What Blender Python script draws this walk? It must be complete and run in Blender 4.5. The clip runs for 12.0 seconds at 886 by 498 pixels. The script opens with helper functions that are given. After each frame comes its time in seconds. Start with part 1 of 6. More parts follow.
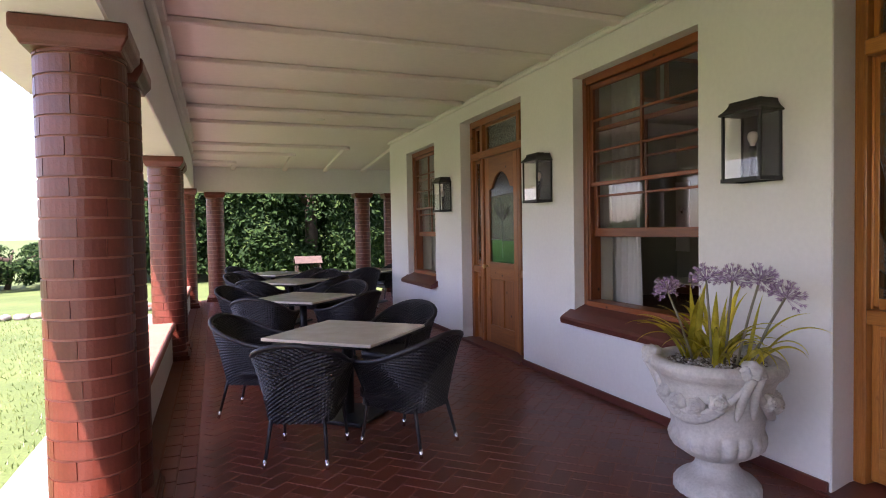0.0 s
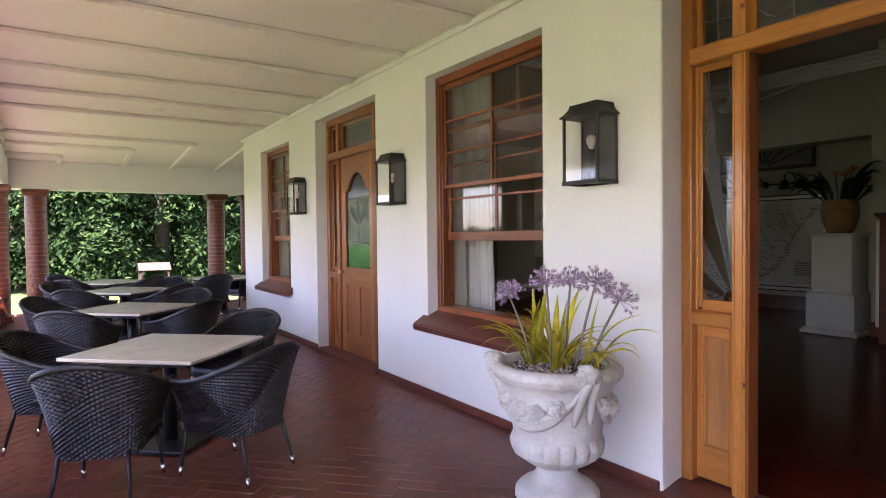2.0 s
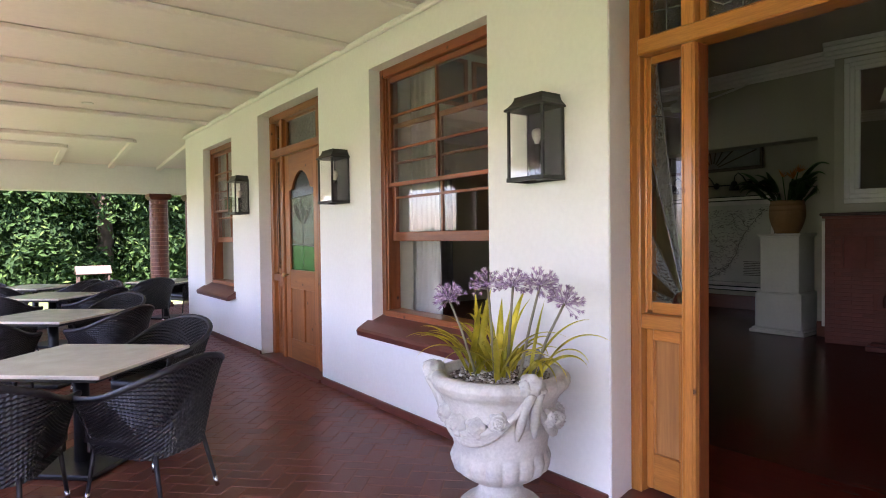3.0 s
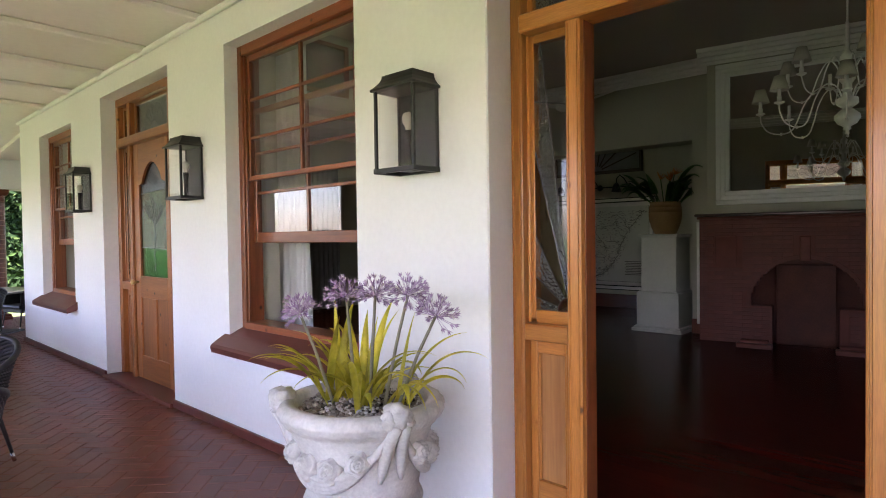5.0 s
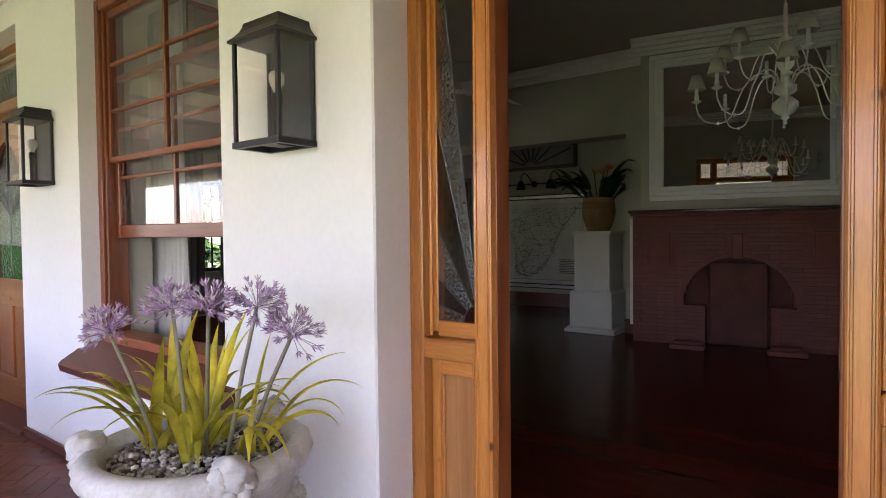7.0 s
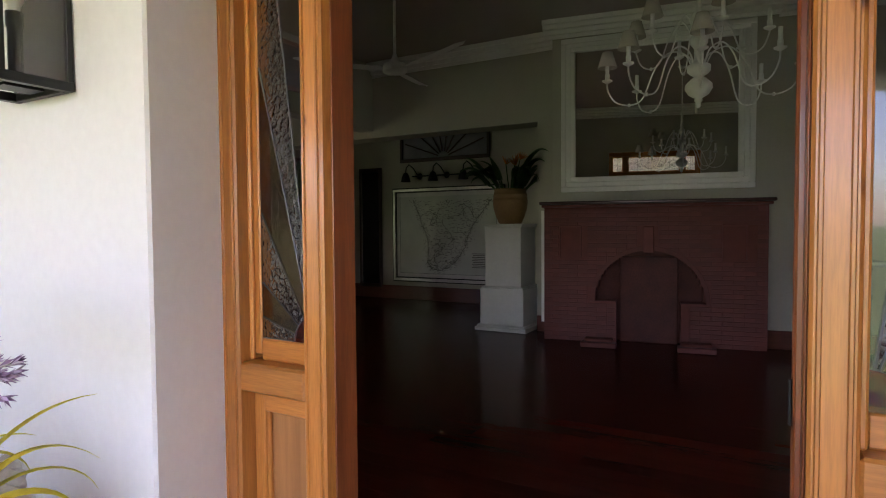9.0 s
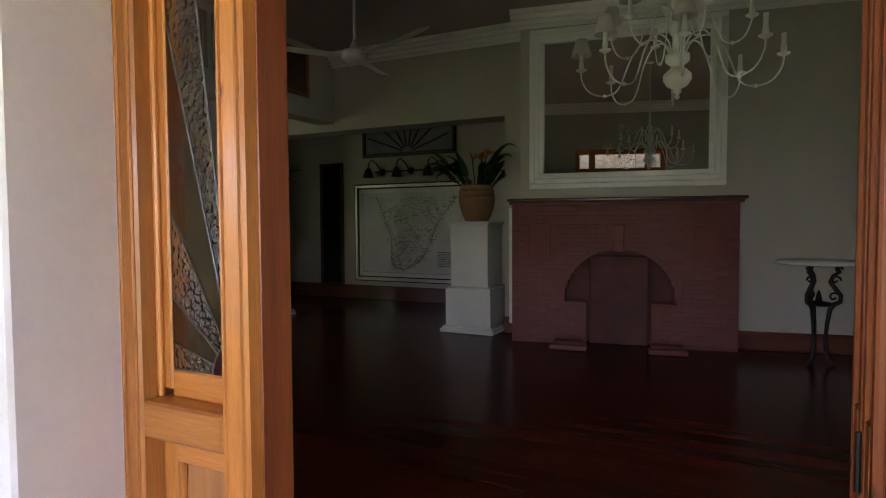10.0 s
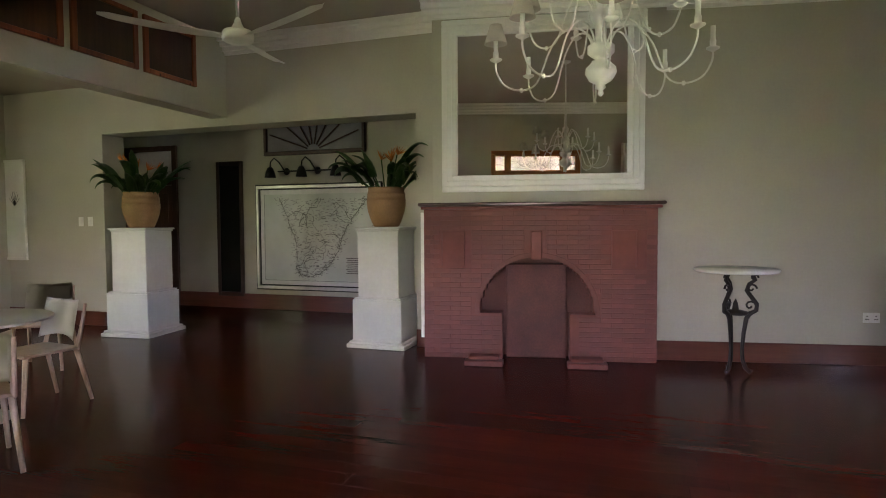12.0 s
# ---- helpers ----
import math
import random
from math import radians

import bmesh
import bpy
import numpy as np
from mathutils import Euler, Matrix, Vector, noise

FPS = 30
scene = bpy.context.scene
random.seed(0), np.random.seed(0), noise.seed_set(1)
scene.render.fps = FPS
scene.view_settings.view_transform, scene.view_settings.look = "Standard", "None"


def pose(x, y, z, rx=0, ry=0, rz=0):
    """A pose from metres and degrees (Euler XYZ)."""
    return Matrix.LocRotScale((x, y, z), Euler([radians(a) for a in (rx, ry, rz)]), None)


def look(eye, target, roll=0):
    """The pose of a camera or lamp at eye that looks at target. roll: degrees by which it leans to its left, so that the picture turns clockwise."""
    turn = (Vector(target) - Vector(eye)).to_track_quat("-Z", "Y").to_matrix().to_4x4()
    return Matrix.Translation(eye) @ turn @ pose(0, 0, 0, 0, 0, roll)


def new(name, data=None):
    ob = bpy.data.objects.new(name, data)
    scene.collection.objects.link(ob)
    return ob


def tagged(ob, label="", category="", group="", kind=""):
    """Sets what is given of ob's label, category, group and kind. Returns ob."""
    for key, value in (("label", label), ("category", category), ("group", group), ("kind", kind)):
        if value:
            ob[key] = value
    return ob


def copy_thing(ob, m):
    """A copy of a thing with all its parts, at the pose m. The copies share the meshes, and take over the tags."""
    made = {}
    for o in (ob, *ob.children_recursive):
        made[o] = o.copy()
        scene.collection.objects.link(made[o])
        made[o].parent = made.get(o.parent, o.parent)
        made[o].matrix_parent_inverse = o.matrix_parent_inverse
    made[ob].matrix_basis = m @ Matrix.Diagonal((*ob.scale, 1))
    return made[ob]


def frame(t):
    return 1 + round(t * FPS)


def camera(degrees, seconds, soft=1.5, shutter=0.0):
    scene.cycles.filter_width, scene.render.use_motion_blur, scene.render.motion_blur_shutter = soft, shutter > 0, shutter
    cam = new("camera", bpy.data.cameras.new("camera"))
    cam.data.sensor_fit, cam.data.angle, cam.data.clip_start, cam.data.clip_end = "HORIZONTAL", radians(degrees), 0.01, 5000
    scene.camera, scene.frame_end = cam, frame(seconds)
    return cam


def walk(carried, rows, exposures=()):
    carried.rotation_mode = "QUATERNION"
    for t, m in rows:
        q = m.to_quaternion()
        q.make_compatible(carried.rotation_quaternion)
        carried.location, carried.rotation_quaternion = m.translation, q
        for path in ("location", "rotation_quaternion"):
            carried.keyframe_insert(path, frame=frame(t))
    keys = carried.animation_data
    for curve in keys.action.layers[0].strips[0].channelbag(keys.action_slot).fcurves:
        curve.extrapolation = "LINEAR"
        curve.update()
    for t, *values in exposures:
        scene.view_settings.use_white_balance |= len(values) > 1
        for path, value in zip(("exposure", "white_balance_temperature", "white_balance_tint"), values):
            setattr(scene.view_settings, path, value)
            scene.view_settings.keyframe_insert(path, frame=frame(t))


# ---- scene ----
cam = camera(73.9, 12.0, soft=1.0)
PATH = [
    (0, (-3.014, 0.263, 1.445), (-2.294, 2.127, 1.38), -1.0),
    (0.5, (-2.995, 0.298, 1.429), (-2.19, 2.128, 1.367), -0.8),
    (1, (-2.948, 0.327, 1.425), (-2.037, 2.106, 1.367), -0.7),
    (1.5, (-2.828, 0.368, 1.416), (-1.81, 2.089, 1.364), -0.6),
    (2, (-2.71, 0.416, 1.412), (-1.611, 2.086, 1.363), -0.6),
    (2.5, (-2.59, 0.459, 1.409), (-1.437, 2.092, 1.361), -0.7),
    (3, (-2.471, 0.538, 1.4), (-1.264, 2.132, 1.355), -0.7),
    (5, (-2.047, 0.784, 1.393), (-0.581, 2.143, 1.348), -0.8),
    (5.5, (-1.895, 0.803, 1.394), (-0.396, 2.126, 1.35), -0.8),
    (6, (-1.765, 0.834, 1.385), (-0.242, 2.13, 1.34), -0.7),
    (6.5, (-1.623, 0.904, 1.374), (-0.068, 2.161, 1.325), -0.6),
    (7, (-1.481, 0.987, 1.369), (0.113, 2.194, 1.315), -0.6),
    (9, (-0.864, 1.115, 1.343), (0.872, 2.105, 1.267), -0.4),
    (9.5, (-0.721, 1.185, 1.342), (1.04, 2.129, 1.257), -0.3),
    (10, (-0.583, 1.262, 1.353), (1.208, 2.146, 1.266), -0.3),
    (10.5, (-0.468, 1.298, 1.369), (1.357, 2.11, 1.282), -0.2),
    (11, (-0.329, 1.319, 1.391), (1.525, 2.065, 1.305), -0.3),
    (11.5, (-0.168, 1.353, 1.419), (1.709, 2.038, 1.332), -0.3),
    (12, (-0.022, 1.386, 1.417), (1.874, 2.016, 1.328), -0.3),
]
walk(cam, [(t, look(eye, target, roll)) for t, eye, target, roll in PATH],
     [(0, 2.25, 6700, 42), (1.5, 2.8, 6600, 41), (2.5, 3.25, 6550, 40), (5, 3.3, 6500, 38), (7, 3.35, 6500, 38), (9, 3.4, 6500, 38), (10.5, 3.95, 6500, 39), (11, 4.35, 6550, 40), (11.4, 4.65, 6600, 42), (12, 5.4, 6650, 42)])

# ---- light ----
world = bpy.data.worlds.new("sky")
scene.world = world
world.use_nodes = True
wn = world.node_tree.nodes
sky = wn.new("ShaderNodeTexSky")
sky.sky_type = "NISHITA"
sky.sun_disc = False
SUN = Vector((-0.265, -0.36, 0.85)).normalized()
sky.sun_elevation = math.asin(SUN.z)
sky.sun_rotation = math.atan2(SUN.x, SUN.y)
world.node_tree.links.new(sky.outputs[0], wn["Background"].inputs[0])
wn["Background"].inputs[1].default_value = 0.13
sun = new("sun", bpy.data.lights.new("sun", "SUN"))
sun.data.energy, sun.data.angle, sun.data.color = 4.2, radians(0.5), (1.0, 0.95, 0.88)
sun.matrix_world = look(SUN * 30, (0, 0, 0))


# added area lamp in an unseen window opening, brightening the dining end
glow = new("window_daylight", bpy.data.lights.new("window_daylight", "AREA"))
glow.data.shape, glow.data.size, glow.data.size_y = "RECTANGLE", 1.3, 1.4
glow.data.energy, glow.data.color = 1.5, (0.78, 1.0, 0.55)
glow.matrix_world = look((1.85, 10.26, 1.52), (2.6, 6.0, 1.5))


# ---- materials ----
def base_mat(name):
    m = bpy.data.materials.new(name)
    m.use_nodes = True
    return m, m.node_tree.nodes, m.node_tree.links, m.node_tree.nodes["Principled BSDF"]


def noise_node(nodes, links, vec, scale, detail=5.0, rough=0.55):
    n = nodes.new("ShaderNodeTexNoise")
    n.inputs["Scale"].default_value = scale
    n.inputs["Detail"].default_value = detail
    n.inputs["Roughness"].default_value = rough
    links.new(vec, n.inputs["Vector"])
    return n.outputs["Fac"]


def ramp(nodes, links, fac, stops):
    r = nodes.new("ShaderNodeValToRGB")
    while len(r.color_ramp.elements) < len(stops):
        r.color_ramp.elements.new(0.5)
    for e, (p, c) in zip(r.color_ramp.elements, stops):
        e.position, e.color = p, (*c, 1)
    links.new(fac, r.inputs[0])
    return r.outputs[0]


def mixc(nodes, links, fac, a, b, mode="MIX"):
    n = nodes.new("ShaderNodeMix")
    n.data_type, n.blend_type = "RGBA", mode
    for sock, v in ((n.inputs[0], fac), (n.inputs[6], a), (n.inputs[7], b)):
        if isinstance(v, (int, float)):
            sock.default_value = v
        elif isinstance(v, tuple):
            sock.default_value = (*v, 1)
        else:
            links.new(v, sock)
    return n.outputs[2]


def bump(nodes, links, bsdf, fac, strength, dist=0.01):
    b = nodes.new("ShaderNodeBump")
    b.inputs["Strength"].default_value = strength
    b.inputs["Distance"].default_value = dist
    links.new(fac, b.inputs["Height"])
    links.new(b.outputs[0], bsdf.inputs["Normal"])


def surface(name, c1, c2, rough=0.6, scale=1.5, fine=40.0, relief=0.15, metal=0.0, vary=0.0, coat=0.0, grime=0.12):
    """Two-scale mottled surface: large blotches between c1 and c2, fine grain, bump, roughness variation."""
    m, nodes, links, bsdf = base_mat(name)
    vec = nodes.new("ShaderNodeTexCoord").outputs["Object"]
    big = noise_node(nodes, links, vec, scale)
    small = noise_node(nodes, links, vec, fine, 6)
    col = ramp(nodes, links, big, [(0.3, c1), (0.7, c2)])
    dark = ramp(nodes, links, small, [(0.25, (1 - grime,) * 3), (0.7, (1, 1, 1))])
    col = mixc(nodes, links, 1.0, col, dark, "MULTIPLY")
    if vary:
        info = nodes.new("ShaderNodeObjectInfo")
        shade = ramp(nodes, links, info.outputs["Random"], [(0, (1 - vary,) * 3), (1, (1 + vary,) * 3)])
        col = mixc(nodes, links, 1.0, col, shade, "MULTIPLY")
    links.new(col, bsdf.inputs["Base Color"])
    r = nodes.new("ShaderNodeMapRange")
    r.inputs["To Min"].default_value, r.inputs["To Max"].default_value = max(0.02, rough - 0.1), min(1, rough + 0.1)
    links.new(big, r.inputs["Value"])
    links.new(r.outputs[0], bsdf.inputs["Roughness"])
    bsdf.inputs["Metallic"].default_value = metal
    if coat:
        bsdf.inputs["Coat Weight"].default_value, bsdf.inputs["Coat Roughness"].default_value = coat, 0.08
    if relief:
        bump(nodes, links, bsdf, small, relief, 0.004)
    return m


def timber(name, axis, dark, light, rough=0.35, coat=0.25, knots=True, freq=26.0):
    """Varnished timber with grain along the given axis, and knots."""
    m, nodes, links, bsdf = base_mat(name)
    tc = nodes.new("ShaderNodeTexCoord")
    info = nodes.new("ShaderNodeObjectInfo")
    add = nodes.new("ShaderNodeVectorMath")
    links.new(tc.outputs["Object"], add.inputs[0])
    comb = nodes.new("ShaderNodeVectorMath")
    comb.operation = "SCALE"
    comb.inputs[0].default_value = (7.3, 3.1, 5.7)
    links.new(info.outputs["Random"], comb.inputs["Scale"])
    links.new(comb.outputs[0], add.inputs[1])
    mp = nodes.new("ShaderNodeMapping")
    sc = [1.0, 1.0, 1.0]
    sc["xyz".index(axis)] = 0.07
    mp.inputs["Scale"].default_value = sc
    links.new(add.outputs[0], mp.inputs["Vector"])
    warp = noise_node(nodes, links, mp.outputs[0], 9, 3)
    grain = noise_node(nodes, links, mp.outputs[0], freq, 8, 0.65)
    fine = noise_node(nodes, links, mp.outputs[0], freq * 9, 3)
    col = ramp(nodes, links, grain, [(0.3, dark), (0.52, tuple((a + b) / 2 for a, b in zip(dark, light))), (0.72, light)])
    col = mixc(nodes, links, 0.35, col, ramp(nodes, links, warp, [(0.3, dark), (0.7, light)]))
    col = mixc(nodes, links, 1.0, col, ramp(nodes, links, fine, [(0.36, (0.86 if knots else 0.9,) * 3), (0.6, (1.03 if knots else 1.0,) * 3)]), "MULTIPLY")
    if knots:
        v = nodes.new("ShaderNodeTexVoronoi")
        v.inputs["Scale"].default_value = 3.3
        mk = nodes.new("ShaderNodeMapping")
        ks = [2.0, 2.0, 2.0]
        ks["xyz".index(axis)] = 1.5
        mk.inputs["Scale"].default_value = ks
        links.new(add.outputs[0], mk.inputs["Vector"])
        links.new(mk.outputs[0], v.inputs["Vector"])
        k = ramp(nodes, links, v.outputs["Distance"], [(0.045, (0.16, 0.12, 0.10)), (0.075, (0.6, 0.5, 0.45)), (0.12, (1, 1, 1))])
        col = mixc(nodes, links, 1.0, col, k, "MULTIPLY")
    shade = ramp(nodes, links, info.outputs["Random"], [(0, (0.82,) * 3), (1, (1.15,) * 3)])
    col = mixc(nodes, links, 1.0, col, shade, "MULTIPLY")
    links.new(col, bsdf.inputs["Base Color"])
    bsdf.inputs["Roughness"].default_value = rough
    bsdf.inputs["Coat Weight"].default_value, bsdf.inputs["Coat Roughness"].default_value = coat, 0.12
    bump(nodes, links, bsdf, grain, 0.06 if knots else 0.008, 0.003)
    return m


def glass_mat(name, tint=(1, 1, 1), rough=0.0, relief=0.0, scale=60.0):
    m, nodes, links, bsdf = base_mat(name)
    bsdf.inputs["Base Color"].default_value = (*tint, 1)
    bsdf.inputs["Transmission Weight"].default_value = 1
    bsdf.inputs["Roughness"].default_value = rough
    bsdf.inputs["IOR"].default_value = 1.45
    if relief:
        vec = nodes.new("ShaderNodeTexCoord").outputs["Object"]
        v = nodes.new("ShaderNodeTexVoronoi")
        v.inputs["Scale"].default_value = scale
        links.new(vec, v.inputs["Vector"])
        bump(nodes, links, bsdf, v.outputs["Distance"], relief, 0.004)
    return m


M_PLASTER = surface("white_plaster", (0.76, 0.755, 0.74), (0.82, 0.815, 0.80), 0.75, 0.8, 30, 0.25, grime=0.05)
M_CEIL = surface("ceiling_paint", (0.83, 0.77, 0.725), (0.87, 0.81, 0.77), 0.7, 0.6, 20, 0.1, grime=0.05)
M_TRIM = surface("trim_paint", (0.78, 0.77, 0.74), (0.83, 0.82, 0.79), 0.5, 1.5, 30, 0.08, grime=0.04)
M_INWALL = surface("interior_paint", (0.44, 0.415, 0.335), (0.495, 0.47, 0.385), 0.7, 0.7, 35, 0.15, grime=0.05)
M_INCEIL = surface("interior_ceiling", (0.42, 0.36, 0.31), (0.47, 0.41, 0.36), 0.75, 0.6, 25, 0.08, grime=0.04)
M_BRICK = surface("red_brick", (0.120, 0.026, 0.014), (0.172, 0.042, 0.024), 0.36, 9, 90, 0.3, vary=0.12, grime=0.25)
M_MORTAR = surface("brick_mortar", (0.36, 0.15, 0.10), (0.44, 0.20, 0.14), 0.8, 8, 120, 0.4, grime=0.25)
M_TILE = surface("floor_brick", (0.125, 0.030, 0.015), (0.175, 0.044, 0.022), 0.36, 5, 80, 0.2, vary=0.2, grime=0.2)
M_TILE.node_tree.nodes["Principled BSDF"].inputs["Specular IOR Level"].default_value = 0.3
M_JOINT = surface("floor_joint", (0.20, 0.08, 0.05), (0.27, 0.11, 0.072), 0.75, 6, 120, 0.3, grime=0.25)
M_REDPAINT = surface("red_oxide_paint", (0.115, 0.030, 0.022), (0.155, 0.042, 0.03), 0.4, 2.5, 60, 0.15, grime=0.2)
M_PATH = surface("paving", (0.38, 0.345, 0.30), (0.46, 0.42, 0.37), 0.85, 2.0, 60, 0.4, grime=0.25)
M_STONE = surface("field_stone", (0.22, 0.20, 0.17), (0.36, 0.33, 0.29), 0.85, 6, 60, 0.5, vary=0.2, grime=0.3)
M_LAWN = surface("lawn", (0.078, 0.135, 0.030), (0.13, 0.195, 0.05), 0.9, 1.2, 45, 0.7, grime=0.45)
M_BOARD = timber("polished_boards", "y", (0.075, 0.0105, 0.0058), (0.105, 0.0152, 0.008), 0.2, 0.0, False, 14)
M_BOARD.node_tree.nodes["Principled BSDF"].inputs["Specular IOR Level"].default_value = 0.09
M_SKIRT = timber("skirting_timber", "y", (0.10, 0.028, 0.014), (0.17, 0.05, 0.026), 0.28, 0.4, False, 20)
M_PINE_Z = timber("pine_upright", "z", (0.36, 0.115, 0.019), (0.62, 0.25, 0.050), 0.35, 0.3)
M_PINE_Y = timber("pine_across", "y", (0.36, 0.115, 0.019), (0.62, 0.25, 0.050), 0.35, 0.3)
M_PINE_X = timber("pine_deep", "x", (0.34, 0.11, 0.018), (0.58, 0.235, 0.046), 0.35, 0.3)
M_PANEL = timber("pine_panel", "z", (0.28, 0.10, 0.028), (0.58, 0.28, 0.09), 0.4, 0.2, False, 11)
M_AGED_Z = timber("aged_pine_upright", "z", (0.20, 0.058, 0.014), (0.42, 0.15, 0.036))
M_AGED_Y = timber("aged_pine_across", "y", (0.20, 0.058, 0.014), (0.42, 0.15, 0.036))
M_SASH_Z = timber("sash_upright", "z", (0.16, 0.036, 0.010), (0.34, 0.095, 0.024))
M_SASH_Y = timber("sash_across", "y", (0.16, 0.036, 0.010), (0.34, 0.095, 0.024))
M_DARKWOOD = timber("dark_timber", "z", (0.035, 0.015, 0.010), (0.08, 0.032, 0.018), 0.4, 0.2, False)
M_GLASS = glass_mat("clear_glass")
M_GREY_GLASS = glass_mat("smoked_glass", (0.6, 0.6, 0.62))
M_ROUGH_GLASS = glass_mat("hammered_glass", (0.85, 0.88, 0.92), 0.12, 0.9, 70)
M_AMBER_GLASS = glass_mat("amber_glass", (0.45, 0.34, 0.16), 0.1, 0.3, 30)
M_RED_GLASS = glass_mat("red_glass", (0.45, 0.05, 0.04), 0.1, 0.3, 30)
M_DOOR_CLEAR = glass_mat("dim_hammered_glass", (0.20, 0.25, 0.25), 0.12, 0.9, 70)
M_DOOR_GREEN = glass_mat("deep_green_glass", (0.012, 0.065, 0.02), 0.15, 0.4, 30)
M_DOOR_BLUE = glass_mat("deep_blue_glass", (0.08, 0.10, 0.18), 0.15, 0.4, 30)
M_LEAD = surface("lead_came", (0.16, 0.16, 0.165), (0.24, 0.24, 0.25), 0.5, 12, 90, 0.2, metal=0.6)
M_BLACK = surface("black_metal", (0.012, 0.012, 0.013), (0.022, 0.022, 0.023), 0.42, 5, 120, 0.15, metal=0.3)
M_CHROME = surface("chrome", (0.72, 0.72, 0.73), (0.8, 0.8, 0.8), 0.16, 5, 60, 0.0, metal=1.0)
M_BRASS = surface("worn_brass", (0.55, 0.38, 0.16), (0.7, 0.5, 0.24), 0.3, 9, 60, 0.05, metal=1.0)
M_WICKER = surface("dark_wicker", (0.012, 0.011, 0.014), (0.025, 0.023, 0.028), 0.48, 14, 150, 0.3, grime=0.3)
M_TOP = surface("cream_stone", (0.68, 0.60, 0.48), (0.76, 0.68, 0.56), 0.16, 6, 160, 0.03, grime=0.1)
M_URN = surface("cast_stone", (0.50, 0.475, 0.44), (0.66, 0.635, 0.60), 0.8, 5, 70, 0.35, grime=0.22)
M_WHITE = surface("white_gloss", (0.82, 0.805, 0.765), (0.87, 0.86, 0.825), 0.42, 2, 30, 0.06, grime=0.05)
M_PEDESTAL = surface("pedestal_paint", (0.60, 0.60, 0.56), (0.67, 0.67, 0.63), 0.5, 2, 30, 0.06, grime=0.07)
M_CREAM = surface("cream_shade", (0.50, 0.46, 0.40), (0.56, 0.52, 0.46), 0.8, 3, 120, 0.2)
M_POT = surface("ochre_clay", (0.26, 0.135, 0.05), (0.34, 0.19, 0.075), 0.6, 5, 60, 0.25, grime=0.2)
M_IRON = surface("cast_iron", (0.014, 0.012, 0.012), (0.03, 0.025, 0.023), 0.5, 9, 90, 0.3, metal=0.4)
M_MARBLE = surface("white_marble", (0.72, 0.71, 0.68), (0.82, 0.81, 0.79), 0.2, 5, 14, 0.0, grime=0.1)
M_SILVER = surface("silver_frame", (0.50, 0.49, 0.45), (0.66, 0.64, 0.60), 0.34, 6, 60, 0.1, metal=0.9)
M_FPBRICK = surface("hearth_brick", (0.150, 0.036, 0.025), (0.205, 0.054, 0.037), 0.55, 7, 90, 0.35, vary=0.16, grime=0.25)
M_FPMORT = surface("hearth_joint", (0.155, 0.042, 0.030), (0.20, 0.056, 0.041), 0.8, 8, 100, 0.3)
M_SOOT = surface("sooty_brick", (0.085, 0.032, 0.025), (0.16, 0.052, 0.038), 0.8, 3.5, 60, 0.3, grime=0.3)
M_CURTAIN = surface("white_voile", (0.78, 0.77, 0.75), (0.84, 0.83, 0.81), 0.9, 3, 200, 0.15)
nodes, links = M_CURTAIN.node_tree.nodes, M_CURTAIN.node_tree.links
thin, blend = nodes.new("ShaderNodeBsdfTranslucent"), nodes.new("ShaderNodeMixShader")
thin.inputs["Color"].default_value = (0.86, 0.86, 0.84, 1)
blend.inputs[0].default_value = 0.45
links.new(nodes["Principled BSDF"].outputs[0], blend.inputs[1])
links.new(thin.outputs[0], blend.inputs[2])
links.new(blend.outputs[0], next(n for n in nodes if n.type == "OUTPUT_MATERIAL").inputs["Surface"])
M_CURTAIN_D = surface("grey_drape", (0.20, 0.20, 0.21), (0.27, 0.27, 0.28), 0.9, 3, 200, 0.15)
M_CHAIRWOOD = timber("pale_ply", "z", (0.40, 0.28, 0.19), (0.56, 0.42, 0.30), 0.4, 0.15, False)
M_SHELL = surface("offwhite_shell", (0.60, 0.56, 0.50), (0.66, 0.62, 0.56), 0.45, 3, 60, 0.03, grime=0.04)
M_SOIL = surface("potting_soil", (0.03, 0.022, 0.016), (0.06, 0.045, 0.032), 0.95, 20, 120, 0.6)
mm, nodes, links, bsdf = base_mat("mirror_silver")
bsdf.inputs["Metallic"].default_value, bsdf.inputs["Roughness"].default_value = 1.0, 0.015
bsdf.inputs["Base Color"].default_value = (0.82, 0.82, 0.80, 1)
M_MIRROR = mm


# ---- building helpers ----
def box(bm, x0, x1, y0, y1, z0, z1):
    vs = [bm.verts.new((x, y, z)) for x in (x0, x1) for y in (y0, y1) for z in (z0, z1)]
    a, b, c, d, e, f, g, h = vs
    for q in ((a, b, d, c), (e, g, h, f), (a, e, f, b), (c, d, h, g), (a, c, g, e), (b, f, h, d)):
        bm.faces.new(q)


def boxes(*specs, bevel=0.0, segs=1):
    bm = bmesh.new()
    for sp in specs:
        box(bm, *sp)
    if bevel:
        bmesh.ops.bevel(bm, geom=bm.edges[:], offset=bevel, segments=segs, affect="EDGES", profile=0.7)
    return bm


def finish(name, bm, material, smooth=False):
    bmesh.ops.recalc_face_normals(bm, faces=bm.faces[:])
    me = bpy.data.meshes.new(name)
    bm.to_mesh(me)
    bm.free()
    me.materials.append(material)
    if smooth:
        me.shade_smooth()
    return me


